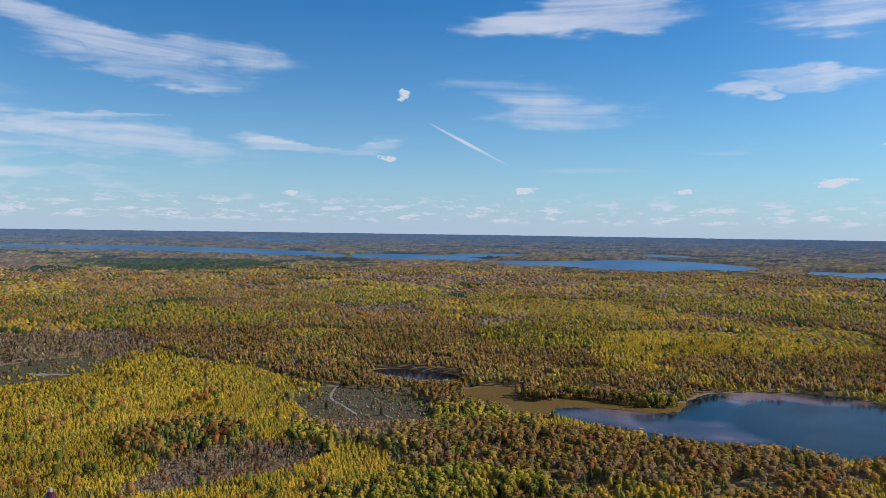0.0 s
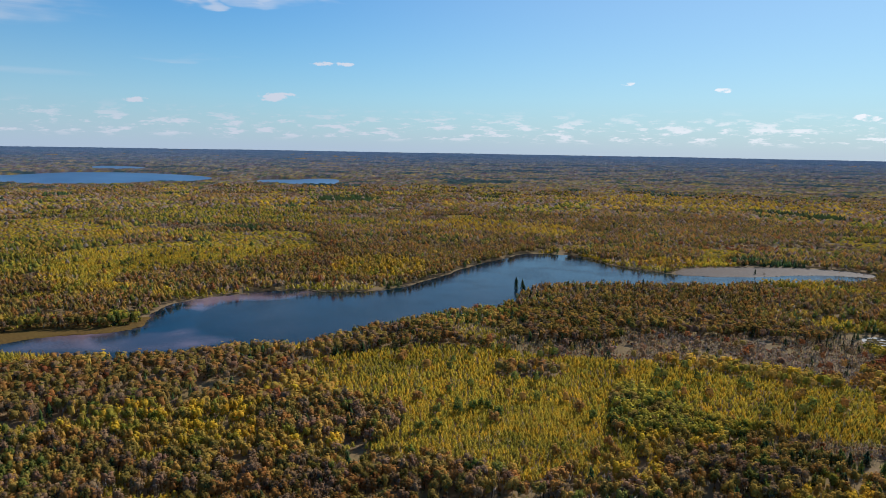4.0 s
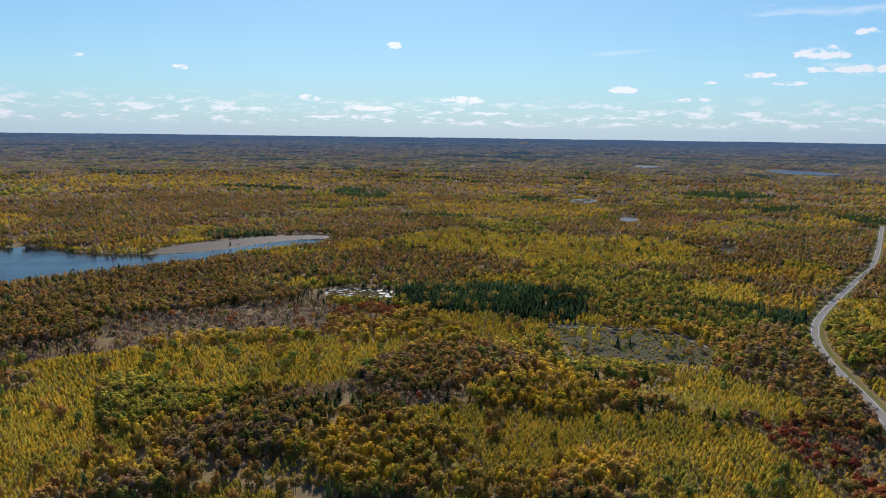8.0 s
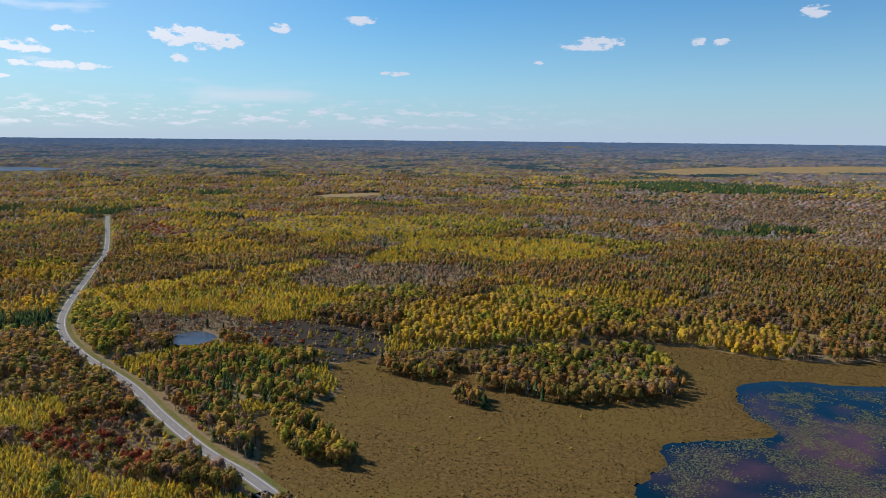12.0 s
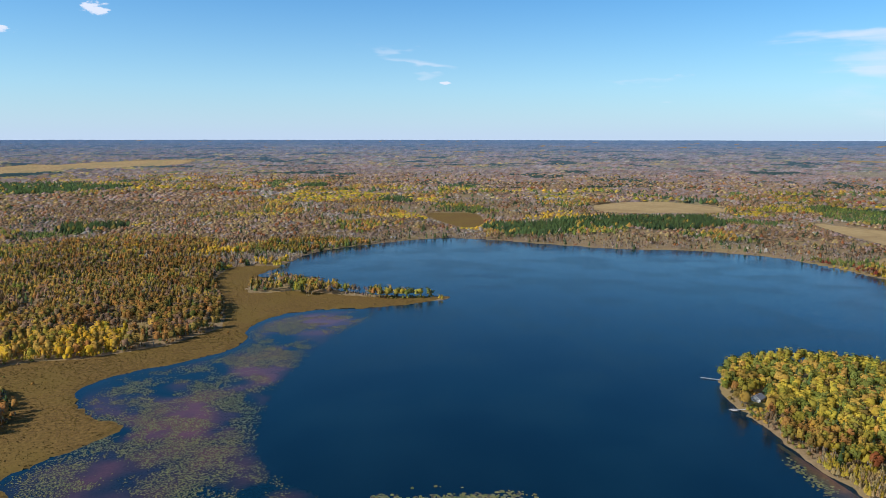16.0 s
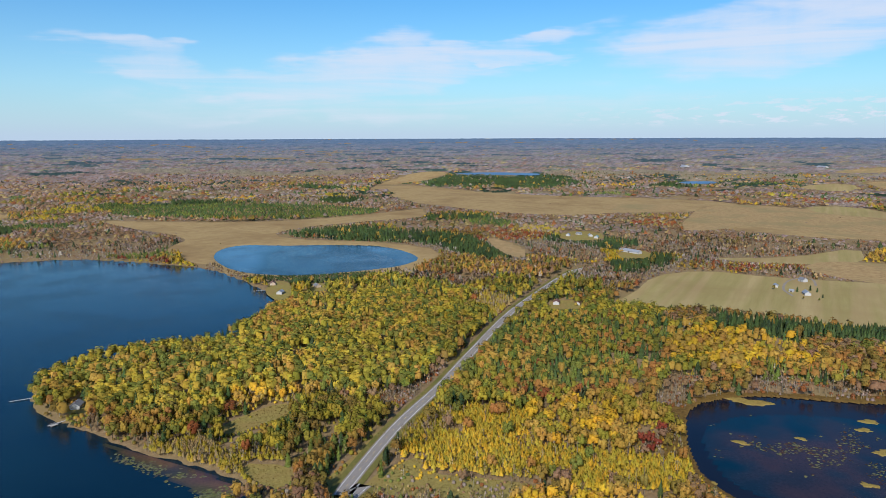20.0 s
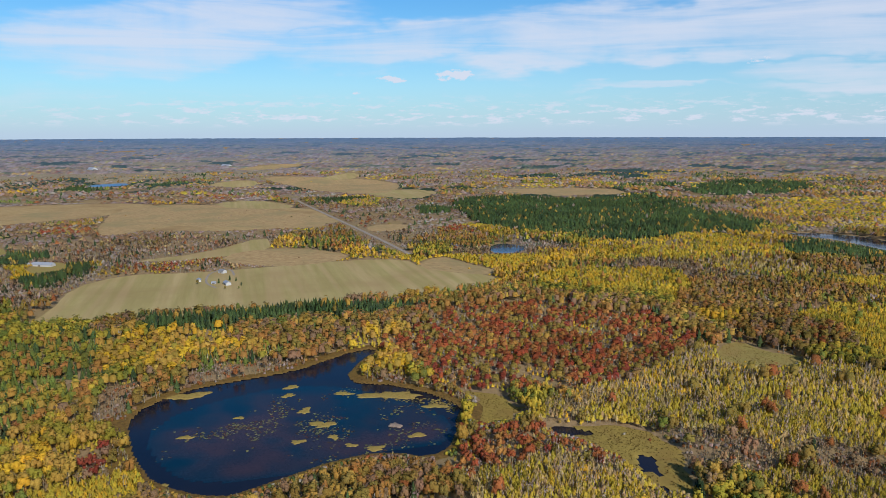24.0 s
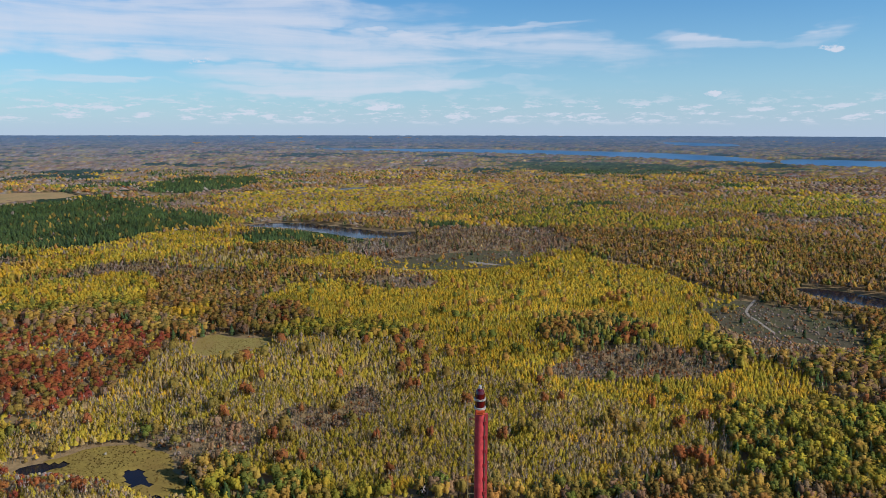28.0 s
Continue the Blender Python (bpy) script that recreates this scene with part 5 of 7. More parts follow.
def template(species, tier, seed):
    """A tree of height 1: vertices, faces, (shade x3, bark mark), soft normals."""
    rng = np.random.default_rng(1000 * ORDER.index(species) + 100 * tier + seed)
    wide, bare = SPECIES[species][1] / 2, SPECIES[species][2]
    one = np.array((1, 1, 1, 0.0))
    parts = []
    if tier == 4:
        # far off: one rough dome or spire
        a = (np.arange(4) + rng.random()) / 4 * 2 * math.pi
        r = wide * rng.uniform(0.8, 1.2, 4)
        low = np.stack([np.cos(a) * r, np.sin(a) * r, np.full(4, 0.42 if species != "pine" else 0.12) + rng.uniform(-.1, .1, 4)], 1)
        m, m2 = np.arange(4), (np.arange(4) + 1) % 4
        tip = (rng.normal(0, 0.05), rng.normal(0, 0.05), 1.0 if species == "pine" else 0.92)
        soft = np.vstack([np.stack([np.cos(a), np.sin(a), np.full(4, 0.55)], 1), [(0, 0, 1)]])
        parts.append((np.vstack([low, [tip]]), np.stack([m, m2, np.full(4, 4)], 1), one, unit(soft)))
        return join(parts)
    if species == "pine":
        n = {0: 9, 1: 5, 2: 3, 3: 1}[tier]
        sides = {0: 9, 1: 6, 2: 4, 3: 4}[tier]
        for k in range(n):
            z0 = bare + (1 - bare) * k / n * 0.92
            r = wide * (1 - k / n) ** 0.55 * rng.uniform(0.8, 1.15)
            z1 = min(1.0, z0 + (1 - bare) * (1.7 / n if n > 1 else 1))
            a = (np.arange(sides) + rng.random()) / sides * 2 * math.pi
            rr = r * rng.uniform(0.6, 1.25, sides)
            v = np.vstack([np.stack([np.cos(a) * rr, np.sin(a) * rr, z0 - rng.uniform(0, 0.06, sides)], 1), [(rng.normal(0, .01), rng.normal(0, .01), z1)]])
            m = np.arange(sides)
            soft = np.vstack([np.stack([np.cos(a), np.sin(a), np.full(sides, 0.3)], 1), [(0, 0, 1)]]) + rng.normal(0, 0.15, (sides + 1, 3))
            parts.append((v, np.stack([m, (m + 1) % sides, np.full(sides, sides)], 1), one * (*([rng.uniform(0.88, 1.12)] * 3), 1), unit(soft)))
        if tier < 2:
            parts.append(stem(rng, 0.5, 0.015))
            parts.append(leaf_sprays(rng, np.array((0, 0, 0.42)), np.array((wide * .8, wide * .8, 0.4)), 150 if tier == 0 else 22, 0.045 if tier == 0 else 0.08, upright=tier == 1))
    elif species == "bare":
        parts.append(stem(rng, 0.97, 0.016 if tier < 2 else 0.022, 3, 0.03, True))
        for _ in range({0: 26, 1: 7, 2: 2, 3: 0}[tier]):
            z = rng.uniform(0.3, 0.9)
            a = rng.uniform(0, 6.28)
            s = np.array((0, 0, z))
            parts.append(limb(s, s + (math.cos(a) * wide * (1.1 - z), math.sin(a) * wide * (1.1 - z), rng.uniform(0.1, 0.3)), 0.008))
        n = {0: 90, 1: 12, 2: 5, 3: 3}[tier]
        parts.append(leaf_sprays(rng, np.array((0, 0, 0.68)), np.array((wide * 0.8, wide * 0.8, 0.3)), n, {0: 0.03, 1: 0.06, 2: 0.09, 3: 0.15}[tier], upright=True))
    else:
        mid = (1 + bare) / 2
        radii = np.array((wide, wide, (1 - bare) / 2))
        centre = np.array((0, 0, mid))
        if species == "maple" and tier < 2:
            # a broad crown of several lobes
            lobes = 8 if tier == 0 else 5
            for k in range(lobes):
                a = k * 2.4 + rng.uniform(-0.4, 0.4)
                lift = (k + 0.5) / lobes
                d = np.array((math.cos(a), math.sin(a), 0)) * math.sqrt(1 - (1.5 * lift - 0.6) ** 2 * 0.8) + (0, 0, 1.5 * lift - 0.75)
                c = centre + d * radii * 0.52
                lobe = radii * rng.uniform(0.46, 0.62)
                v, f = ball(rng, 20) if tier == 0 else dome(rng)
                soft = unit(unit(v) * 0.7 + (c - centre + v * lobe) / radii * 0.6 + (0, 0, 0.15))
                tone = rng.uniform(0.88, 1.12)
                parts.append((c + v * lobe * (0.9 if tier == 0 else 0.8), f, one * (tone, tone, tone, 1), soft))
                pv, pf, pc, pn = leaf_sprays(rng, c, lobe * 1.05, 60 if tier == 0 else 11, 0.034 if tier == 0 else 0.062, spread=0.25)
                parts.append((pv, pf, pc * (tone, tone, tone, 1), unit(pn * 0.7 + (pv - centre) / radii * 0.45)))
        else:
            v, f = ball(rng, 20 if tier == 0 else 8) if tier in (0, 3) or species == "aspen" else dome(rng)
            if len(f) == 8:
                v, f = v[:5] - np.array([(0, 0, 0.7 if tier > 1 else 0.35)] * 4 + [(0, 0, 0)]), f[:4]
            size = 0.84 if species == "maple" else 0.92
            parts.append((centre + v * radii * size, f, one, unit(unit(v) + (0, 0, 0.9 if species == "aspen" else 0.45 if tier > 1 else 0.3))))
            count = {"maple": {2: 12, 3: 4}, "aspen": {0: 200, 1: 14, 2: 4, 3: 2}, "shrub": {0: 120, 1: 10, 2: 4, 3: 1}}[species][tier]
            scale = {0: 0.035, 1: 0.075, 2: 0.11, 3: 0.17}[tier]
            parts.append(leaf_sprays(rng, centre, radii, count, scale, upright=species == "aspen"))
        if tier < 2 and species != "shrub":
            parts.append(stem(rng, 0.75, 0.018, 3, 0.03, species == "aspen"))
    return join(parts)


VARIANTS = 6
STOCK = {(s, t): [template(s, t, k) for k in range(VARIANTS)] for s in SPECIES for t in (0, 1, 2, 3, 4)}


def plots(x, y, size, seed):
    """Which ragged plot of woodland each place lies in: three random numbers of its own."""
    g = np.random.default_rng(seed).random((5, 256, 256))
    wx = x + 0.9 * size * (mottle(x, y, size * 0.8, seed + 1) - 0.5)
    wy = y + 0.9 * size * (mottle(x, y, size * 0.8, seed + 4) - 0.5)
    i, j = np.floor(wx / size).astype(int), np.floor(wy / size).astype(int)
    best, who = np.full(x.shape, 1e18), np.zeros((2, *x.shape), int)
    for a in (-1, 0, 1):
        for b in (-1, 0, 1):
            p, q = (i + a) % 256, (j + b) % 256
            d = (i + a + g[0, p, q] - wx / size) ** 2 + (j + b + g[1, p, q] - wy / size) ** 2
            closer = d < best
            best = np.where(closer, d, best)
            who = np.where(closer, np.stack([p, q]), who)
    return g[2:, who[0], who[1]]


def zone(x, y):
    """What grows at each place: species, tint, height in metres."""
    n = len(x)
    rng = np.random.default_rng(77 + n)
    u, w = rng.random(n), rng.random(n)
    r, way = np.hypot(x, y), np.degrees(np.arctan2(-x, y)) % 360
    first, second, third = plots(x, y, 125.0, 201)
    north = np.clip((r - 1000) / 400, 0, 1) * np.clip(1.15 - np.abs(way - 125) / 95, 0, 1) ** 0.6
    kind = np.where(second < north, np.searchsorted(NORTH, first), np.searchsorted(HOME, first))
    kind = np.clip(kind, 0, len(KINDS) - 1)
    warp_x = x + 55 * (mottle(x, y, 60, 3) - 0.5) + 22 * (lattice(x, y, 13, 6) - 0.5)
    warp_y = y + 55 * (mottle(x, y, 60, 4) - 0.5) + 22 * (lattice(x, y, 13, 7) - 0.5)
    for group, name in ((BARE_WOODS, "bare"), (ASPEN_WOODS, "aspen"), (GREEN_WOODS, "green"), (RED_WOODS, "red"), (MIXED_WOODS, "mixed")):
        for o in group.values():
            kind = np.where(apart(smooth(o, 1), warp_x, warp_y, 5) > 0, KIND_NAMES.index(name), kind)
    kind = np.where(at(MAP_COPSE, x, y) > 0, np.where(mottle(x, y, 60, 271) > 0.5, KIND_NAMES.index("green"), KIND_NAMES.index("oak")), kind)
    score = np.where(at(MAP_COPSE, x, y) > 0, 9.0, 0.12)
    ragged = 0.7 * (mottle(x, y, 75, 231) - 0.5) + 0.3 * (lattice(x, y, 14, 233) - 0.5)
    for sx, sy, across, along, name in STANDS:
        far = math.hypot(sx, sy)
        near = np.nonzero(np.abs(r - far) < along * 1.2)[0]
        ex, ey = sx / far, sy / far
        a, b = (x[near] * ey - y[near] * ex) / across, (x[near] * ex + y[near] * ey - far) / along
        s = 1 - np.sqrt(a * a + b * b) + ragged[near] + 0.25
        won = s > score[near]
        score[near[won]] = s[won]
        kind[near[won]] = KIND_NAMES.index(name)
    for o, name in [(o, "tamarack" if k == "tamarack" else "plantation") for k, o in MIXED_WOODS.items()] + [(o, "pine") for o in PINE_WOODS.values()]:
        kind = np.where(apart(smooth(o, 1), x * 0.5 + warp_x * 0.5, y * 0.5 + warp_y * 0.5, 5) > 0, KIND_NAMES.index(name), kind)
    clump = np.clip((mottle(x, y, 32, 131) - 0.5) * 2.4 + 0.5, 0, 1)     # neighbours share their colour
    tone = np.clip(0.42 * clump + 0.26 * third + 0.32 * w, 0, 0.999)
    swell = np.clip((mottle(x, y, 45, 171) - 0.5) * 2 + 0.5, 0, 1)
    part_h = 0.36 * rng.random(n) + 0.34 * swell + 0.3 * third
    sp, tint, tall = np.zeros(n, int), np.zeros(n, int), np.zeros(n)
    for k, name in enumerate(KIND_NAMES):
        stature, mix = KINDS[name]
        here = kind == k
        low = 0.0
        for species, share, colours in mix:
            m = here & (u >= low) & (u < low + share + 1e-6)
            low += share
            c = np.array([NAMES.index(t) for t in colours.split()])
            lo, hi = SPECIES[species][0]
            sp[m] = ORDER.index(species)
            tint[m] = c[np.minimum((tone[m] * len(c)).astype(int), len(c) - 1)]
            tall[m] = stature * (lo + (hi - lo) * part_h[m])
    # distance haze put into colour: farther off, more trees turn brown or mauve
    haze_drab = (rng.random(n) < 0.34 * np.clip((r - 1300) / 1800, 0, 1)) & (sp != ORDER.index("pine"))
    tint = np.where(haze_drab, np.where(w < 0.5, NAMES.index("brown"), NAMES.index("mauve")), tint)
    return sp, tint, tall, 0.82 + 0.36 * second


def plant(inner, outer, cell, seed, kinds):
    """Places of the trees of these species in a ring: x, y, species, tint, height."""
    rng = np.random.default_rng(seed)
    k = np.arange(-outer, outer, cell)
    x, y = np.meshgrid(k, k, indexing="ij")
    x[:, 1::2] += cell * 0.5
    x, y = x.ravel() + rng.uniform(-.5, .5, x.size) * cell, y.ravel() + rng.uniform(-.5, .5, y.size) * cell
    d = np.hypot(x, y)
    ok = (d > inner) & (d < outer)
    x, y = x[ok], y[ok]
    gap, shore, road = -at(MAP_BARE, x, y), -at(MAP_WET, x, y), at(MAP_ROAD, x, y)
    lone = rng.random(len(x))
    copse = (at(MAP_COPSE, x, y) > 0) & (shore > 1)
    ok = ((gap > 1.5) | copse) & (road > 1)
    # a few shrubs and saplings stand out in the open
    cut = at(MAP_CUT, x, y) > 0
    stray = ~ok & cut & (road > 0) & (lone < 0.3)
    wet = ~ok & (gap <= 1.5) & (shore > 3) & ~cut & (lone < 0.003) & (road > 1) & (at(MAP_MOWN, x, y) < 0)
    ok |= stray | wet
    x, y, stray, wet, copse = x[ok], y[ok], stray[ok], wet[ok], copse[ok]
    sp, tint, tall, value = zone(x, y)
    shrub = wet | (stray & (rng.random(len(x)) < 0.7))
    sp, tall = np.where(shrub, ORDER.index("shrub"), sp), np.where(shrub, rng.uniform(1.5, 3.2, len(x)), tall)
    if inner < 700 and kinds is SLIM:
        under = (sp == ORDER.index("maple")) & (rng.random(len(x)) < 0.35)     # undergrowth between the large trees
        sp, tall = np.where(under, ORDER.index("shrub"), sp), np.where(under, rng.uniform(2, 4.5, len(x)), tall)
    room = clearance(x, y) - np.maximum(ground_at(x, y), 0.0)
    low = (tall > room) & ~stray & ~wet & ~copse
    sp, tall = np.where(low, ORDER.index("shrub"), sp), np.where(low, np.minimum(room * 0.8, 3.5), tall)
    keep = np.isin(sp, [ORDER.index(s) for s in kinds]) & (tall > 0.8)
    r = np.hypot(x, y)
    keep &= (mottle(x, y, 26, 261) < 0.68) | np.isin(sp, (ORDER.index("pine"), ORDER.index("aspen"))) | stray | wet     # small gaps in the canopy
    way = np.degrees(np.arctan2(-x, y)) % 360
    open_land = (mottle(x, y, 210, 121) > 0.48) & (np.abs(way - 112) < 62) & (r > 1250 + 300 * lattice(x, y, 90, 5)) & (sp != ORDER.index("pine"))
    keep &= ~open_land | (rng.random(len(x)) < 0.4)
    keep &= rng.random(len(x)) < np.clip((4400 - r) / 1000, 0, 1)     # thinning into the canopy beyond
    return x[keep], y[keep], sp[keep], tint[keep], tall[keep], value[keep]


BROAD, SLIM = ("maple", "pine"), ("aspen", "bare", "shrub")


def woods(inner, outer, broad, slim, seed):
    a, b = plant(inner, outer, broad, seed, BROAD), plant(inner, outer, slim, seed + 50, SLIM)
    return tuple(np.concatenate(p) for p in zip(a, b))


HAZE_BLUE = np.array((0.105, 0.16, 0.25))     # blue-grey of distance haze, mixed into the far colours


def haze_share(x, y):
    """How far distance haze, put into the colour, has turned the backdrop blue-grey."""
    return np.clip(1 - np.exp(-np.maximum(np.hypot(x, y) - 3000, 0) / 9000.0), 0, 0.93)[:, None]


def grow(name, places, tier, label, mat):
    """All trees of a ring as one mass of foliage."""
    x, y, sp, tint, tall, value = places
    rng = np.random.default_rng(len(x))
    V, F, C, N, base = [], [], [], [], 0
    z = ground_at(x, y)
    turn, var = rng.uniform(0, 6.28, len(x)), rng.integers(0, VARIANTS, len(x))
    fat = rng.uniform(0.74, 1.4, len(x))
    jitter = value[:, None] * rng.uniform(0.84, 1.16, (len(x), 1)) * rng.uniform(0.93, 1.07, (len(x), 3))
    for s, kind in enumerate(SPECIES):
        stretch = ((1, 1.05, 1.1, 1.15, 1.4, 2.1) if kind in BROAD else (1.0, 1.0, 1.2, 1.7, 2.8, 4.2))[tier]
        for v in range(VARIANTS):
            n = np.nonzero((sp == s) & (var == v))[0]
            if not len(n):
                continue
            tv, tf, tc, tn = STOCK[kind, min(tier, 4)][v]
            h = tall[n][:, None] * (1.0, 1.0, 1.0, 1.0, 1.05, 1.2)[tier]
            c, si = np.cos(turn[n])[:, None], np.sin(turn[n])[:, None]
            wide = (0.5 * h + 0.25 * sum(SPECIES[kind][0])) * fat[n][:, None] * stretch
            p = np.stack([x[n][:, None] + (tv[:, 0] * c - tv[:, 1] * si) * wide, y[n][:, None] + (tv[:, 0] * si + tv[:, 1] * c) * wide, z[n][:, None] + tv[:, 2] * h], -1)
            soft = np.stack([tn[:, 0] * c - tn[:, 1] * si, tn[:, 0] * si + tn[:, 1] * c, np.broadcast_to(tn[:, 2], (len(n), len(tn)))], -1)
            col = (RGB[tint[n]] * jitter[n])[:, None, :] * tc[None, :, :3]
            bark = tc[:, 3]
            col = np.where((bark == 1)[None, :, None], BARK, np.where((bark == 2)[None, :, None], PALE_BARK, col))
            V.append(p.reshape(-1, 3).astype(np.float32))
            C.append(col.reshape(-1, 3).astype(np.float32))
            N.append(soft.reshape(-1, 3).astype(np.float32))
            F.append((tf[None] + (np.arange(len(n)) * len(tv))[:, None, None]).reshape(-1, 3) + base)
            base += len(n) * len(tv)
    v = np.vstack(V)
    x3, y3, z3 = lay(v[:, 0], v[:, 1], v[:, 2])
    ob = mesh_object(name, np.stack([x3, y3, z3], 1), np.vstack(F), mat, tint=np.vstack(C), soft=np.vstack(N))
    return tagged(ob, label, "woods", kind="stuff")


near = woods(395, 600, 6.3, 3.0, 1)
# the nearest trees stand singly; the rest is woodland mass
near_r = np.hypot(near[0], near[1])
single = np.zeros(len(near_r), bool)
pick = np.nonzero((near_r > 425) & (near_r < 520))[0]
single[np.random.default_rng(5).permutation(pick)[:300]] = True
grow("autumn_woods", tuple(a[~single] for a in near), 1, "dense autumn woods in gold, green and rust", LEAF)
grow("autumn_woods", woods(600, 980, 6.5, 3.8, 2), 2, "dense autumn woods in gold, green and rust", LEAF)
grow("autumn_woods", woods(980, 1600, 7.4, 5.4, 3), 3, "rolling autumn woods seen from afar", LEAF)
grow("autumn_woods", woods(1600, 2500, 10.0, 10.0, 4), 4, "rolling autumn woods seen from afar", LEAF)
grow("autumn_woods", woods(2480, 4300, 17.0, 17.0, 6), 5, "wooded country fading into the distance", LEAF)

WORDS = {"maple": ("maple_tree", "rounded broadleaf tree in autumn colour"), "aspen": ("aspen_tree", "slim yellow-green aspen with pale stem"),
         "pine": ("pine_tree", "dark green conifer with layered branches"), "bare": ("bare_tree", "leafless grey birch with thin limbs"), "shrub": ("shrub", "low autumn shrub in open grass")}


def lone_meshes(kind, v, tint):
    """Stem and crown of one tree of height 1, as two meshes."""
    tv, tf, tc, tn = STOCK[kind, 0][v]
    bark = tc[tf[:, 0], 3] > 0
    made = []
    for part_name, mask in (("trunk", bark), ("crown", ~bark)):
        f = tf[mask]
        if not len(f):
            made.append(None)
            continue
        used, inv = np.unique(f, return_inverse=True)
        col = np.where(tc[used, 3:] == 1, BARK, np.where(tc[used, 3:] == 2, PALE_BARK, RGB[tint] * tc[used, :3]))
        ob = mesh_object(part_name, tv[used], inv.reshape(-1, 3), LEAF, tint=col, soft=tn[used])
        made.append(ob.data)
        bpy.data.objects.remove(ob)
    return made


cache = {}


def lone_tree(kind, v, tint, x, y, h, turn, group="trees of the near woods"):
    """One tree of its own, with trunk and crown."""
    if (kind, v, tint) not in cache:
        cache[kind, v, tint] = lone_meshes(kind, v, tint)
    thing = new(WORDS[kind][0])
    zz = float(ground_at(np.array([x]), np.array([y]))[0])
    thing.matrix_world = Matrix.Translation((x, y, zz)) @ Matrix.Rotation(turn, 4, "Z") @ Matrix.Diagonal((h, h, h, 1))
    tagged(thing, WORDS[kind][1], "shrub" if kind == "shrub" else "tree", group)
    for me in cache[kind, v, tint]:
        if me:
            new(me.name.split(".")[0], me).parent = thing


for n in np.nonzero(single)[0]:
    x, y, s, tint, tall, value = (a[n] for a in near)
    lone_tree(ORDER[s], int(n) % VARIANTS, tint, x, y, tall, n * 1.7)

# tall pines on the tip of land in the woodland lake, and single ones over the woods
for n, (tx, ty, h) in enumerate(((760, 692, 17), (783, 691, 19), (798, 691, 16), (811, 730, 20), (846, 708, 17), (851, 783, 19), (858, 776, 16), 
                                  (1050, 676, 11), (1311, 607, 10), (592, 25, 15), (639, -159, 14))):
    lone_tree("pine", n % VARIANTS, NAMES.index("spruce" if n % 2 else "pinegreen"), tx, ty, h, n * 1.9, "tall single pines")

# ---- far woods: a canopy sheet with every crown a bump ----
FAR_SPOKES = 2000
fr = np.concatenate([H / np.linspace(H / 2440, H / RIM, 24), H / np.linspace(H / RIM * 0.985, H / LAST, 84)])
SEAM = 24
rr, aa = np.meshgrid(fr, np.arange(FAR_SPOKES) / FAR_SPOKES * 2 * math.pi, indexing="ij")
rng = np.random.default_rng(8)
aa = aa + rng.uniform(-0.35, 0.35, aa.shape) * 2 * math.pi / FAR_SPOKES
cx, cy = (-np.sin(aa) * rr).ravel(), (np.cos(aa) * rr).ravel()
gap, shore = clear_of(cx, cy, 120.0)
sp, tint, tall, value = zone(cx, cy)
dist = np.hypot(cx, cy)
canopy = tall * 0.9 + 2.0 - 9.0 * rng.random(len(cx)) ** 2.0 + 12 * (mottle(cx, cy, 420, 71) - 0.45)
full = np.clip((dist - 3300) / 1000, 0, 1)
canopy = (canopy * 0.35 + 1.0) * (1 - full) + (canopy * 0.9 + 3) * full
canopy = np.where(dist > RIM, canopy + 30 * (mottle(cx, cy, 2600, 73) - 0.45) * np.clip((dist - RIM) / 6000, 0, 1), canopy)
canopy = np.where(gap > 0, np.maximum(canopy, 2), np.maximum(-6.0, gap * 2))
canopy = np.where((dist > RIM) & (gap < 110), np.minimum(canopy, np.maximum(gap, -60) * 0.11 - 0.8), canopy)
canopy = np.where(dist < 2560, canopy * np.clip((dist - 2455) / 100, 0, 1) - 0.5, canopy)
col = RGB[tint] * value[:, None] * rng.uniform(0.7, 1.25, (len(cx), 1))
# far country: shade and haze by bearing, then fields, clearings and pine stands
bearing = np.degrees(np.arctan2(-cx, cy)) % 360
# colour darkened outside the north, standing in for woods seen against the sun
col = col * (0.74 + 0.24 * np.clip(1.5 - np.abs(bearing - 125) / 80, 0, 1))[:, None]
# mauve of the bare northern woods, partly haze put into the colour
haze_drab = 0.3 * np.clip(1.5 - np.abs(bearing - 118) / 75, 0, 1)[:, None]
col = col * (1 - haze_drab) + np.array((0.23, 0.18, 0.17)) * rng.uniform(0.75, 1.2, (len(cx), 1)) * haze_drab
openness = mottle(cx, cy, 520, 101) - 0.3 + 0.33 * np.clip(1.6 - np.abs(bearing - 105) / 55, 0, 1)
col = np.where((openness > 0.66)[:, None], np.array((0.25, 0.19, 0.11)), col)
col = np.where((mottle(cx, cy, 380, 111) > 0.66)[:, None], np.array((0.035, 0.055, 0.035)), col)
# distance haze painted into the base colour of woods and backdrop
col = col * (1 - haze_share(cx, cy)) + HAZE_BLUE * haze_share(cx, cy)
x3, y3, z3 = lay(cx, cy, canopy)
i, j = np.meshgrid(np.arange(len(fr) - 1), np.arange(FAR_SPOKES), indexing="ij")
j2 = (j + 1) % FAR_SPOKES
q = np.stack([(i + 1) * FAR_SPOKES + j, (i + 1) * FAR_SPOKES + j2, i * FAR_SPOKES + j2, i * FAR_SPOKES + j], -1).reshape(-1, 4)
inside = (gap > -60)[q].any(1)
q = q[inside]
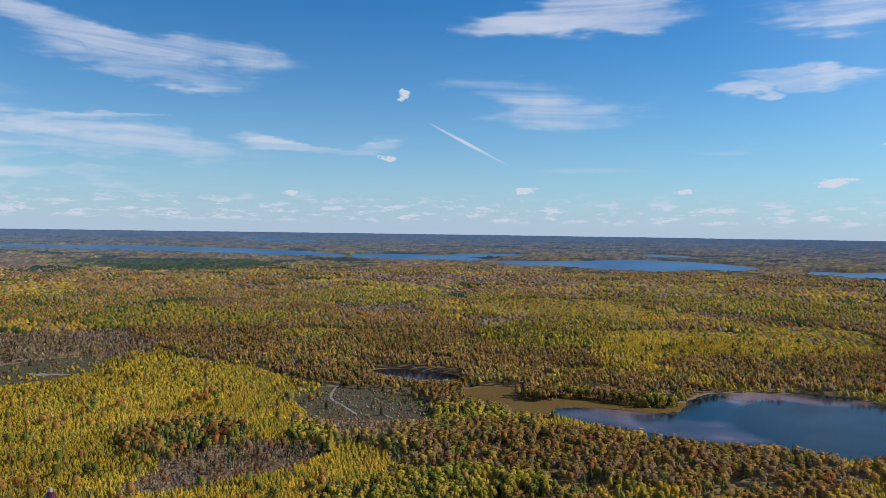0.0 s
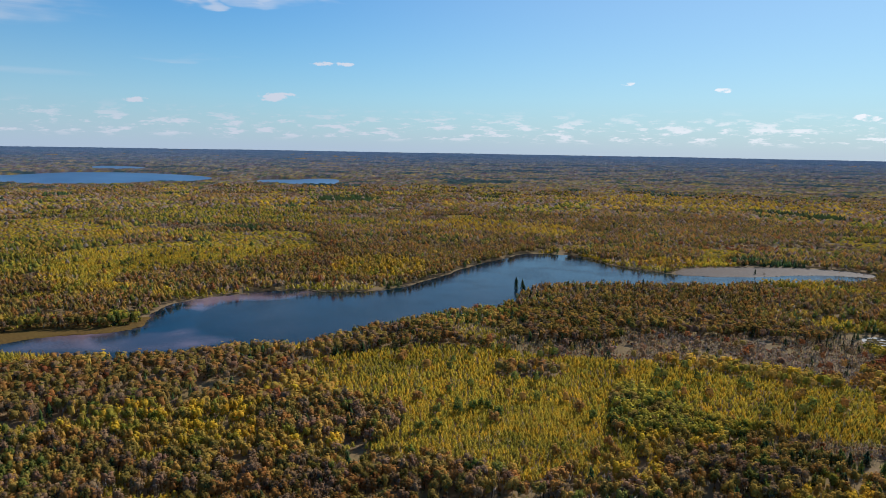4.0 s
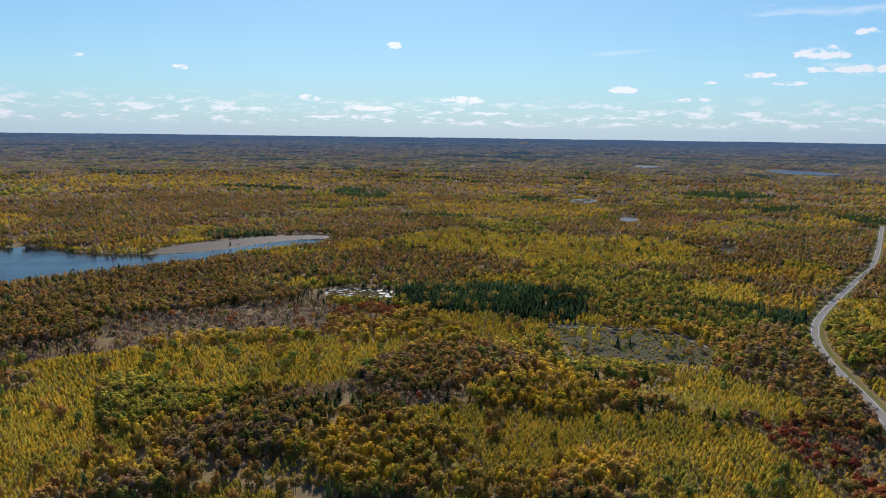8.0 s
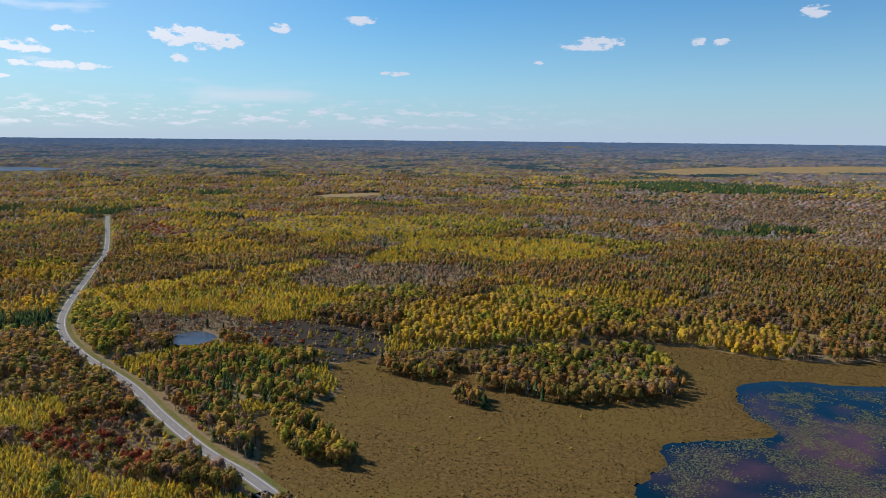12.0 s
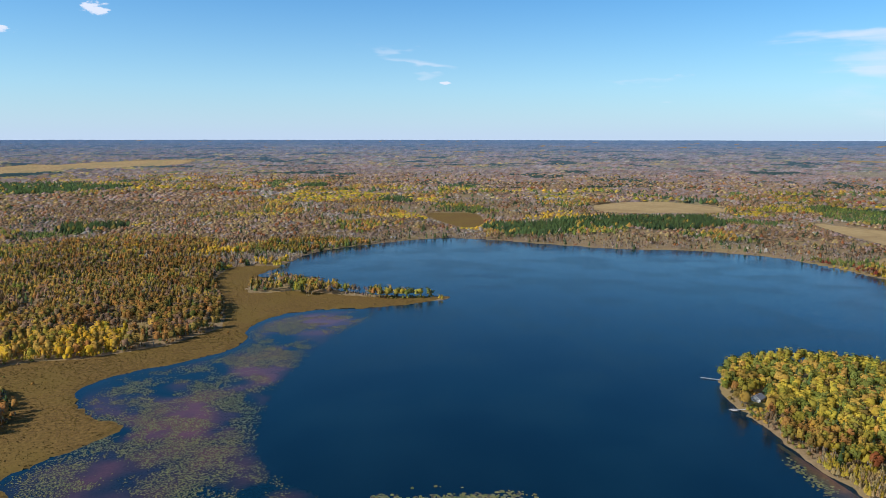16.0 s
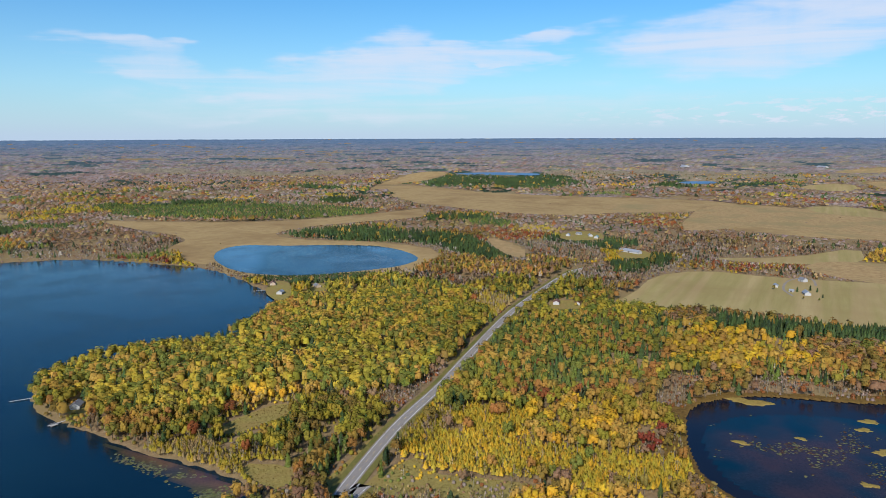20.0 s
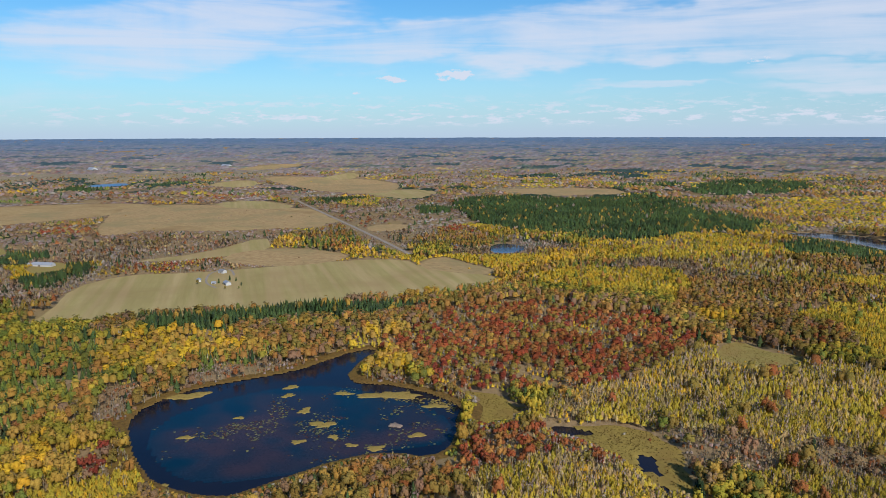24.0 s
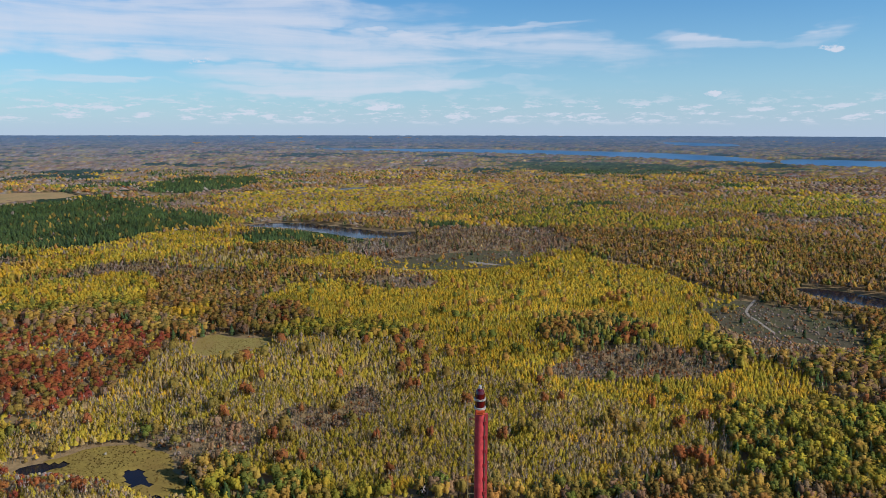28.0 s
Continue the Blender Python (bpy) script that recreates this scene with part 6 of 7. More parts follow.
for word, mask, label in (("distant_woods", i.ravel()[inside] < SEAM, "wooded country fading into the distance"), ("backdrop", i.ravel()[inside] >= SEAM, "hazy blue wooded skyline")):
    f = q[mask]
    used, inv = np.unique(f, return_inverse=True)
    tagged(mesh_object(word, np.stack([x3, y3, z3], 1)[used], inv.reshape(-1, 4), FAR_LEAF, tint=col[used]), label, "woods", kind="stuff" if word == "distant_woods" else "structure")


# ---- floating plants ----
def floats(name, outline, count, low, high, size, tints, label, patchy=0.52, seed=0, z=-0.72):
    """Leaves and mats afloat: small flat many-sided patches, one mass."""
    rng = np.random.default_rng(900 + seed)
    o = smooth(outline, 1)
    lo, hi = o.min(0), o.max(0)
    x, y = rng.uniform(lo[0], hi[0], count * 4), rng.uniform(lo[1], hi[1], count * 4)
    wet = -clear_of(x, y, 20.0)[1]
    ok = (apart(o, x, y, 25) > rng.uniform(0, 22, len(x)) ** 1.2 * 0.6) & (wet > 0.5) & (0.6 * mottle(x, y, size, 300 + seed) + 0.4 * mottle(x, y, size / 3, 330 + seed) > patchy + rng.normal(0, 0.035, len(x)))
    x, y = x[ok][:count], y[ok][:count]
    n = len(x)
    if not n:
        return
    k = np.arange(6) / 6 * 2 * math.pi
    r = rng.uniform(low, high, (n, 1)) * rng.uniform(0.6, 1.15, (n, 6))
    a = k[None] + rng.uniform(0, 1, (n, 1))
    v = np.stack([x[:, None] + np.cos(a) * r, y[:, None] + np.sin(a) * r, np.full((n, 6), z) + rng.uniform(0, 0.05, (n, 1))], -1).reshape(-1, 3)
    i = (np.arange(n) * 6)[:, None, None]
    f = (np.array([(0, 1, 2), (0, 2, 3), (0, 3, 4), (0, 4, 5)])[None] + i).reshape(-1, 3)
    col = np.repeat(np.array(tints)[rng.integers(0, len(tints), n)] * rng.uniform(0.75, 1.2, (n, 1)), 6, 0)
    tagged(mesh_object(name, v, f, PADS, tint=col), label, "water plants", kind="stuff")


PADS = leafy("pads", 2.5, 0.0)
LILY = [(0.16, 0.15, 0.06), (0.12, 0.13, 0.055), (0.19, 0.16, 0.07), (0.1, 0.085, 0.06), (0.14, 0.14, 0.08)]
WEED = [(0.07, 0.035, 0.035), (0.055, 0.04, 0.03), (0.09, 0.05, 0.03)]
MAT = [(0.30, 0.20, 0.055), (0.24, 0.17, 0.05), (0.2, 0.15, 0.05)]
floats("lily_pads", AFLOAT["lily_west"], 40000, 0.22, 0.75, 46, LILY, "tan and green lily pads afloat by the marsh", 0.5, 1)
floats("lily_pads", AFLOAT["lily_south"], 1600, 0.6, 1.8, 30, LILY, "tan and green lily pads afloat by the shore", 0.42, 2)
floats("lily_pads", AFLOAT["lily_east"], 1800, 0.5, 1.5, 26, LILY, "yellowing lily pads along the wooded shore", 0.5, 3)


def shallows(name, outline, tint, second, size, share, label, seed, z=-0.775, fade=16.0):
    """Water with weed or bed showing through, fading into the deep at its outline."""
    o = smooth(outline, 2)
    lo, hi = o.min(0), o.max(0)
    cell = max(4.0, math.sqrt((hi - lo).prod() / 16000))
    nx, ny = int((hi[0] - lo[0]) / cell) + 2, int((hi[1] - lo[1]) / cell) + 2
    u, v = np.meshgrid(np.arange(nx), np.arange(ny), indexing="ij")
    x, y = (lo[0] + u * cell).ravel(), (lo[1] + v * cell).ravel()
    s = apart(o, x, y, 30)
    k = np.clip(s / fade, 0, 1) * np.clip((mottle(x, y, size, seed) - 0.5) * 4 + share, 0, 1)
    k = k[:, None]
    other = np.clip((mottle(x, y, size * 1.5, seed + 9) - 0.5) * 5 + 0.5, 0, 1)[:, None]
    col = np.array((0.0035, 0.021, 0.035)) * (1 - k) + (np.array(tint) * other + np.array(second) * (1 - other)) * k
    q = np.stack([u[:-1, :-1] * ny + v[:-1, :-1], u[1:, :-1] * ny + v[:-1, :-1], u[1:, :-1] * ny + v[:-1, 1:], u[:-1, :-1] * ny + v[:-1, 1:]], -1).reshape(-1, 4)
    q = q[(s[q] > 0).all(1)]
    used, q2 = np.unique(q, return_inverse=True)
    tagged(mesh_object(name, np.stack([x, y, np.full(len(x), z)], 1)[used], q2.reshape(-1, 4), SHALLOW, tint=col[used]), label, "water", kind="structure")


MAROON, OLIVE_BED, LAVENDER = (0.12, 0.05, 0.055), (0.085, 0.07, 0.03), (0.3, 0.2, 0.22)
shallows("water_weed_bed", AFLOAT["lily_west"], MAROON, (0.03, 0.028, 0.045), 60, 0.55, "shallow water over maroon weed", 401)
shallows("water_weed_shore", AFLOAT["weed_east"], (0.2, 0.075, 0.062), OLIVE_BED, 50, 1.4, "shallow water over maroon and olive weed", 402, fade=5.0)
shallows("water_shallow_bay", AFLOAT["shallow_wood"], LAVENDER, (0.1, 0.075, 0.085), 90, 0.95, "pale shallow bay of the woodland lake", 403, fade=22.0)
shallows("water_shallow_north", AFLOAT["shallow_north"], (0.05, 0.12, 0.19), (0.07, 0.15, 0.22), 70, 0.9, "pale blue shallows of the lake", 404, fade=25.0)
shallows("water_shallow_far", AFLOAT["shallow_north_b"], (0.05, 0.12, 0.19), (0.07, 0.15, 0.22), 70, 0.9, "pale blue shallows of the lake", 405, fade=25.0)
shallows("water_weed_pond", AFLOAT["mat_scatter"], (0.045, 0.026, 0.028), (0.022, 0.02, 0.026), 45, 0.6, "dark pond water over brown weed", 406)


def raft(name, x, y, across, along, high, mat_, label, category, group, seed):
    """A ragged low mound afloat or aground in the pond, turned across the bearing from the lookout."""
    rng = np.random.default_rng(seed)
    k = np.arange(28) / 28 * 2 * math.pi
    r = np.clip(1 + 0.25 * np.sin(2 * k + rng.uniform(0, 6)) + 0.2 * np.sin(3 * k + rng.uniform(0, 6)) + 0.14 * np.sin(7 * k + rng.uniform(0, 6)) + rng.normal(0, 0.07, 28), 0.35, 1.6)
    d = np.hypot(x, y)
    ex, ey = x / d, y / d
    rows = []
    for share, z in ((1.0, -0.95), (0.94, -0.8 + 0.5 * high), (0.6, -0.8 + 0.85 * high)):
        a, b = np.cos(k) * r * across * share, np.sin(k) * r * along * share
        rows.append(np.stack([x + ey * a + ex * b, y - ex * a + ey * b, z + rng.normal(0, 0.08 * high, 28)], 1))
    v = np.vstack(rows + [[(x, y, -0.8 + high)]])
    n = np.arange(28)
    m = (n + 1) % 28
    f = np.vstack([np.stack([n, m, n + 28], 1), np.stack([m, m + 28, n + 28], 1), np.stack([n + 28, m + 28, n + 56], 1), np.stack([m + 28, m + 56, n + 56], 1), np.stack([n + 56, m + 56, np.full(28, 84)], 1)])
    return tagged(mesh_object(name, v, f, mat_), label, category, group)


MAT_GROUND = earthy("dead_rushes", (0.2, 0.135, 0.035), (0.36, 0.25, 0.07), (0.27, 0.2, 0.05), 0.08, 0.6)
LODGE = earthy("gnawed_sticks", (0.14, 0.1, 0.075), (0.3, 0.23, 0.18), (0.2, 0.15, 0.11), 0.3, 1.5)
for n, (mx, my, across, along) in enumerate(((-627, -42, 19.5, 14.8), (-564, 0, 4.1, 5.5), (-537, -39, 7.3, 5.5), (-462, -51, 7.0, 6.4), (-623, 45, 8.4, 7.6), (-603, 41, 5.8, 8.0), (-564, 51, 6.6, 9.9), (-532, 61, 10.4, 11.5), (-506, 66, 4.0, 8.2), (-594, 87, 10.1, 6.4), (-578, 125, 27.0, 15.6), (-543, 155, 10.9, 8.6), (-478, 92, 9.2, 6.5), (-488, 76, 4.9, 5.5), (-491, 126, 8.7, 5.9), (-505, 40, 5.5, 6.9))):
    raft("floating_mat", mx, my, across * 0.85, along * 0.6, 0.3, MAT_GROUND, "tan floating mat of dead rushes on the dark pond", "floating mat", "mats on the pond", 60 + n)
raft("beaver_lodge", -513, 114, 4.5, 4.0, 1.6, LODGE, "brown mound of sticks standing in the dark pond", "beaver lodge", "", 99)
floats("floating_mat", AFLOAT["mat_east"], 900, 0.5, 1.6, 30, MAT, "tan scraps of dead rushes afloat on the pond", 0.46, 7)
floats("lily_pads", AFLOAT["mat_scatter"], 2600, 0.4, 1.3, 30, LILY + WEED, "scattered lily pads on the dark pond", 0.6, 9)

for k, name in enumerate(("bog_pond", "slough_a", "slough_c")):
    floats("sedge_islets", LAKES[name], 1500, 0.8, 2.4, 16, [(0.09, 0.07, 0.03), (0.13, 0.09, 0.04), (0.06, 0.05, 0.03)], "dark sedge islets breaking a pond", 0.46, 20 + k)


# ---- tussocks in the marsh and along the shores ----
def tussocks(name, outlines, count, label, seed):
    rng = np.random.default_rng(seed)
    X, Y = [], []
    for o in outlines:
        lo, hi = o.min(0), o.max(0)
        each = min(count * 2, int(0.2 * (hi - lo).prod()))
        x, y = rng.uniform(lo[0], hi[0], each), rng.uniform(lo[1], hi[1], each)
        ok = (apart(o, x, y, 5) > 1) & (clear_of(x, y, 5.0)[1] > -1.5) & (np.hypot(x, y) > 380)
        X.append(x[ok])
        Y.append(y[ok])
    x, y = np.concatenate(X), np.concatenate(Y)
    n = len(x)
    h = rng.uniform(0.3, 0.9, (n, 1, 1)) * (0.5 + mottle(x, y, 40, seed))[:, None, None]
    a = rng.uniform(0, 6.28, (n, 4))
    base = np.stack([np.cos(a), np.sin(a), np.zeros((n, 4))], -1) * rng.uniform(0.5, 1.3, (n, 4, 1))
    base[:, 3] = (0, 0, 1)
    v = base * (np.array([1, 1, 1, 0])[None, :, None] + np.array([0, 0, 0, 1])[None, :, None] * h) + np.stack([x, y, np.full(n, 0.1)], 1)[:, None]
    f = (np.array([(0, 1, 3), (1, 2, 3), (2, 0, 3)])[None] + (np.arange(n) * 4)[:, None, None]).reshape(-1, 3)
    warm = mottle(x, y, 70, seed + 5)[:, None]
    col = (np.array((0.13, 0.083, 0.027)) * (1 - warm) + np.array((0.25, 0.165, 0.045)) * warm) * rng.uniform(0.6, 1.2, (n, 1))
    tagged(mesh_object(name, v.reshape(-1, 3), f, GRASS, tint=np.repeat(col, 4, 0)), label, "grass", kind="stuff")


tussocks("marsh_grass", [WET["marsh_west"], WET["marsh_shore"], WET["bog"], WET["bog_far"]], 16000, "tussocks of tan sedge in the marsh", 41)
tussocks("clearing_grass", [OPEN["glade"], OPEN["glade_shore"], OPEN["roadside"], OPEN["roadside_east"], OPEN["meadow"]], 2500, "rough dry grass in clearings", 42)

# pond margin of sedge
pond = LAKES["lily_pond"]
rim = []
for o in (1.0,):
    d = pond - pond.mean(0)
    rim.append(pond.mean(0) + d * (1 + 16 / np.hypot(*d.T))[:, None])
drape("pond_margin", rim[0], 0.3, MARSH, "ring of golden sedge round the pond", "marsh", 1.8)
tussocks("sedge", rim, 6000, "tan sedge round the dark pond", 43)


# ---- buildings ----
def part(name, bm, mat, parent, label=""):
    me = bpy.data.meshes.new(name)
    bm.to_mesh(me)
    bm.free()
    me.materials.append(mat)
    ob = new(name, me)
    ob.parent = parent
    return tagged(ob, label)


def box(bm, x0, y0, z0, x1, y1, z1):
    m = Matrix.LocRotScale(((x0 + x1) / 2, (y0 + y1) / 2, (z0 + z1) / 2), None, (x1 - x0, y1 - y0, z1 - z0))
    bmesh.ops.create_cube(bm, size=1, matrix=m)
    return bm


WHITE_WALL = plain("white_siding", (0.4, 0.39, 0.37), 0.7, vary=0.08)
TAN_WALL = plain("tan_siding", (0.42, 0.33, 0.24), 0.8, vary=0.15)
GREY_ROOF = plain("grey_shingle", (0.17, 0.17, 0.18), 0.85, scale=6)
PALE_ROOF = plain("pale_metal_roof", (0.3, 0.31, 0.33), 0.5, 0.2, 0.1)
RED_ROOF = plain("brown_shingle", (0.17, 0.085, 0.06), 0.85, scale=6)
TEAL_ROOF = plain("teal_metal_roof", (0.22, 0.38, 0.37), 0.4, 0.2, 0.1)
DOOR_MAT = plain("door_paint", (0.12, 0.1, 0.09), 0.5)
GLASS, gnt, gp = material("window_glass", 0.05, spec=0.5)
gp.inputs["Base Color"].default_value = (0.03, 0.04, 0.05, 1)
TIMBER = plain("grey_timber", (0.42, 0.39, 0.35), 0.8, vary=0.2, scale=1.5)
DOCK_METAL = plain("dock_metal", (0.6, 0.6, 0.6), 0.4, 0.6, 0.1)


def house(name, x, y, yaw, wide, deep, eaves, wall, roof, label, barn=False, far=1.0):
    """A gabled building with door and windows, its long side along its own x."""
    thing = new(name)
    px, py, pz = (float(v[0]) for v in lay(np.array([float(x)]), np.array([float(y)]), np.array([0.0])))
    thing.matrix_world = Matrix.Translation((px, py, pz)) @ Matrix.Rotation(radians(yaw), 4, "Z") @ Matrix.Diagonal((far, far, far, 1))
    tagged(thing, label, "barn" if barn else "house")
    w, d, rise = wide / 2, deep / 2, deep * 0.3
    bm = box(bmesh.new(), -w, -d, -0.5, w, d, eaves)
    gable = [bm.verts.new(p) for p in ((-w, -d, eaves), (-w, d, eaves), (-w, 0, eaves + rise), (w, -d, eaves), (w, d, eaves), (w, 0, eaves + rise))]
    bm.faces.new(gable[:3])
    bm.faces.new(gable[:2:-1])
    part("wall", bm, wall, thing)
    bm = bmesh.new()
    for s in (-1, 1):
        o = 0.5
        v = [bm.verts.new(p) for p in ((-w - o, s * (d + o), eaves - 0.3), (w + o, s * (d + o), eaves - 0.3), (w + o, 0, eaves + rise + 0.08), (-w - o, 0, eaves + rise + 0.08),
                                       (-w - o, s * (d + o), eaves - 0.1), (w + o, s * (d + o), eaves - 0.1), (w + o, 0, eaves + rise + 0.28), (-w - o, 0, eaves + rise + 0.28))]
        for q in ((0, 1, 2, 3), (4, 5, 6, 7), (0, 1, 5, 4), (0, 3, 7, 4), (1, 2, 6, 5)):
            bm.faces.new([v[k] for k in q])
    bmesh.ops.recalc_face_normals(bm, faces=bm.faces)
    top = part("roof", bm, roof, thing)
    if not barn:
        part("chimney", box(bmesh.new(), w * 0.4, -0.4, eaves, w * 0.4 + 0.8, 0.4, eaves + rise + 0.9), RED_ROOF, top)
    for s in (-1, 1):
        if barn:
            part("barn_door", box(bmesh.new(), -1.8, s * d - 0.06, 0, 1.8, s * d + 0.06, min(3.2, eaves - 0.3)), DOOR_MAT, thing)
            continue
        part("door", box(bmesh.new(), -0.5, s * d - 0.06, 0, 0.5, s * d + 0.06, 2.05), DOOR_MAT, thing)
        for k in (-0.62, 0.62):
            win = part("window", box(bmesh.new(), k * w - 0.8, s * d - 0.05, 0.85, k * w + 0.8, s * d + 0.05, 2.15), WHITE_WALL, thing)
            part("pane", box(bmesh.new(), k * w - 0.68, s * d - 0.07, 0.97, k * w + 0.68, s * d + 0.07, 2.03), GLASS, win)
    return thing


house("cabin", -359, -528, 35, 10, 8, 3.2, WHITE_WALL, GREY_ROOF, "white lakeside cabin with a grey roof on the point")
house("house", -888, -298, 15, 13, 8, 3.4, WHITE_WALL, RED_ROOF, "white house with a brown roof beside the highway")
house("garage", -896, -272, 15, 9, 7, 3.0, WHITE_WALL, RED_ROOF, "white garage with brown roof beside the highway", True)
house("farm_shed", -1134, -49, 5, 11, 6, 2.8, WHITE_WALL, PALE_ROOF, "white farm shed with pale metal roof", True)
house("farmhouse", -1193, -15, 40, 11, 8, 4.0, WHITE_WALL, GREY_ROOF, "white farmhouse with grey roof in the hay field")
house("barn", -1096, -8, 15, 15, 8, 3.4, WHITE_WALL, PALE_ROOF, "white barn with pale metal roof in the farmyard", True)
house("small_shed", -1107, -27, 70, 6, 4.5, 2.5, WHITE_WALL, PALE_ROOF, "small white shed in the farmyard", True)
for n, (hx, hy, yaw, roof) in enumerate(((-1514, -485, 10, PALE_ROOF), (-1545, -470, 70, GREY_ROOF), (-1530, -440, 30, PALE_ROOF), (-1508, -420, 5, TEAL_ROOF))):
    house("village_house", hx, hy, yaw, 12, 8, 3.4, WHITE_WALL, roof, "white house in the hamlet beyond the field")
house("long_shed", -1350, -310, 62, 46, 11, 3.6, WHITE_WALL, PALE_ROOF, "long low white shed with pale roof", True)
for hx, hy, yaw, wall, roof, word in ((-814, -714, 40, TAN_WALL, RED_ROOF, "brown lake cabin under tall pines"), (-771, -663, 20, WHITE_WALL, PALE_ROOF, "white lake cabin near the shore"),
                                      (-831, -645, 60, TAN_WALL, GREY_ROOF, "tan lake house among trees"), (-632, -556, 30, WHITE_WALL, TEAL_ROOF, "cabin with a teal roof at the shore"),
                                      (23, -1492, 0, WHITE_WALL, GREY_ROOF, "white cabin on the far shore"), (-153, -1545, 10, WHITE_WALL, PALE_ROOF, "white cabin on the far shore"),
                                      (-17, -1448, 20, TAN_WALL, GREY_ROOF, "tan cabin on the far shore")):
    house("cabin", hx, hy, yaw, 11, 8, 3.2, wall, roof, word)
house("farm_shed", -1332, 423, 20, 22, 10, 4.0, TAN_WALL, PALE_ROOF, "tan shed with pale roof beside the pond", True)
house("farm_shed", -1343, 449, 60, 14, 9, 3.8, WHITE_WALL, TEAL_ROOF, "white shed with a teal roof beside the pond", True)
for hx, hy, size in ((-2170, 602, 22), (-2768, 293, 24), (-2382, 306, 20), (-2400, 335, 16), (2537, -1704, 30), (2871, -2238, 40), (-5003, -819, 60), (-5185, -4, 60), (-2908, 4434, 60)):
    house("far_barn", hx, hy, hx % 90, size, size * 0.5, 5, WHITE_WALL, PALE_ROOF, "distant white farm building", True)


# trees of the farmyard
for n, (tx, ty, kind, tint, h) in enumerate(((-1112, -50, "maple", "olive", 8), (-1110, -20, "pine", "pinegreen", 8), (-1127, -4, "pine", "spruce", 9), (-1119, 5, "pine", "pinegreen", 7), (-1083, 12, "pine", "spruce", 6.5),
                                             (-1063, -11, "maple", "olive", 5), (-1058, 8, "maple", "green", 5), (-1229, -1, "pine", "pinegreen", 8), (-913, -1, "pine", "pinegreen", 9))):
    lone_tree(kind, n % VARIANTS, NAMES.index(tint), tx, ty, h, n * 1.3, "trees of the farmyard")


def dock(x0, y0, x1, y1, lift=False):
    """A plank dock on posts, from the shore out."""
    thing = tagged(new("dock"), "grey plank dock on posts at the lake shore", "dock")
    length = math.hypot(x1 - x0, y1 - y0)
    thing.matrix_world = Matrix.Translation((x0, y0, -0.2)) @ Matrix.Rotation(math.atan2(y1 - y0, x1 - x0), 4, "Z")
    n = int(length / 0.5)
    plank = part("plank", box(bmesh.new(), 0.02, -0.85, 0, 0.46, 0.85, 0.08), TIMBER, thing)
    for k in range(1, n):
        o = new("plank", plank.data)
        o.parent, o.location = thing, (k * 0.5, 0, 0)
    for k in range(0, n, 6):
        for s in (-0.8, 0.8):
            part("post", box(bmesh.new(), k * 0.5, s - 0.06, -1.6, k * 0.5 + 0.12, s + 0.06, 0.5), DOCK_METAL, thing)
    if lift:
        raft = tagged(new("boat_lift"), "metal boat lift standing beside the dock", "boat lift")
        raft.matrix_world = thing.matrix_world @ Matrix.Translation((length * 0.75, 3.0, 0))
        for dx in (-2.2, 2.2):
            for dy in (-1.3, 1.3):
                part("post", box(bmesh.new(), dx - 0.07, dy - 0.07, -1.6, dx + 0.07, dy + 0.07, 1.9), DOCK_METAL, raft)
        for dy in (-1.3, 1.3):
            part("rail", box(bmesh.new(), -2.4, dy - 0.08, 1.8, 2.4, dy + 0.08, 1.95), DOCK_METAL, raft)
        part("bunk", box(bmesh.new(), -2.3, -1.2, 0.3, 2.3, 1.2, 0.45), TIMBER, raft)


dock(-357, -582, -342, -592)
dock(-338, -512, -324, -514, True)
dock(-781, -699, -768, -712)

# ---- sandy spots ----
for name, cx2, cy2, a2, b2 in (("beach", -690, -60, 9, 14), ("sand_patch", -580, 1050, 30, 9)):
    k = np.arange(24) / 24 * 2 * math.pi
    r2 = 1 + 0.2 * np.sin(3 * k + 1) + 0.1 * np.sin(7 * k)
    sheet(name, np.stack([cx2 + np.cos(k) * a2 * r2, cy2 + np.sin(k) * b2 * r2], 1), 0.9, GRAVEL, "bare pale sand among trees", "sand")

# ---- radio mast with its beacon ----
MAST_AZ, MAST_FAR, MAST_TOP = radians(29.05), 23.0, 211.67
RED_PAINT = plain("weathered_red_paint", (0.5, 0.055, 0.06), 0.45, vary=0.3, scale=5)
ORANGE = plain("orange_flange", (0.62, 0.10, 0.03), 0.5)
RUBY, rnt, rp = material("red_beacon_glass", 0.12, spec=0.6)
rp.inputs["Base Color"].default_value = (0.08, 0.002, 0.004, 1)
rp.inputs["Coat Weight"].default_value = 0.6
ALLOY = plain("cast_alloy", (0.6, 0.57, 0.52), 0.4, 0.5, 0.15, 12)
RUNG = plain("rusty_rung", (0.88, 0.56, 0.22), 0.6, 0.0, 0.2, 8)
mast = tagged(new("radio_mast"), "tall red steel mast with a beacon on top and a ladder", "radio mast")
mast.matrix_world = Matrix.Translation((-math.sin(MAST_AZ) * MAST_FAR, math.cos(MAST_AZ) * MAST_FAR, 0)) @ Matrix.Rotation(MAST_AZ, 4, "Z")


def drum(bm, radius, z0, z1, sides=32, top=None):
    """An upright drum; top gives its upper radius."""
    bmesh.ops.create_cone(bm, cap_ends=True, segments=sides, radius1=radius, radius2=radius if top is None else top, depth=z1 - z0,
                          matrix=Matrix.Translation((0, 0, (z0 + z1) / 2)))
    return bm


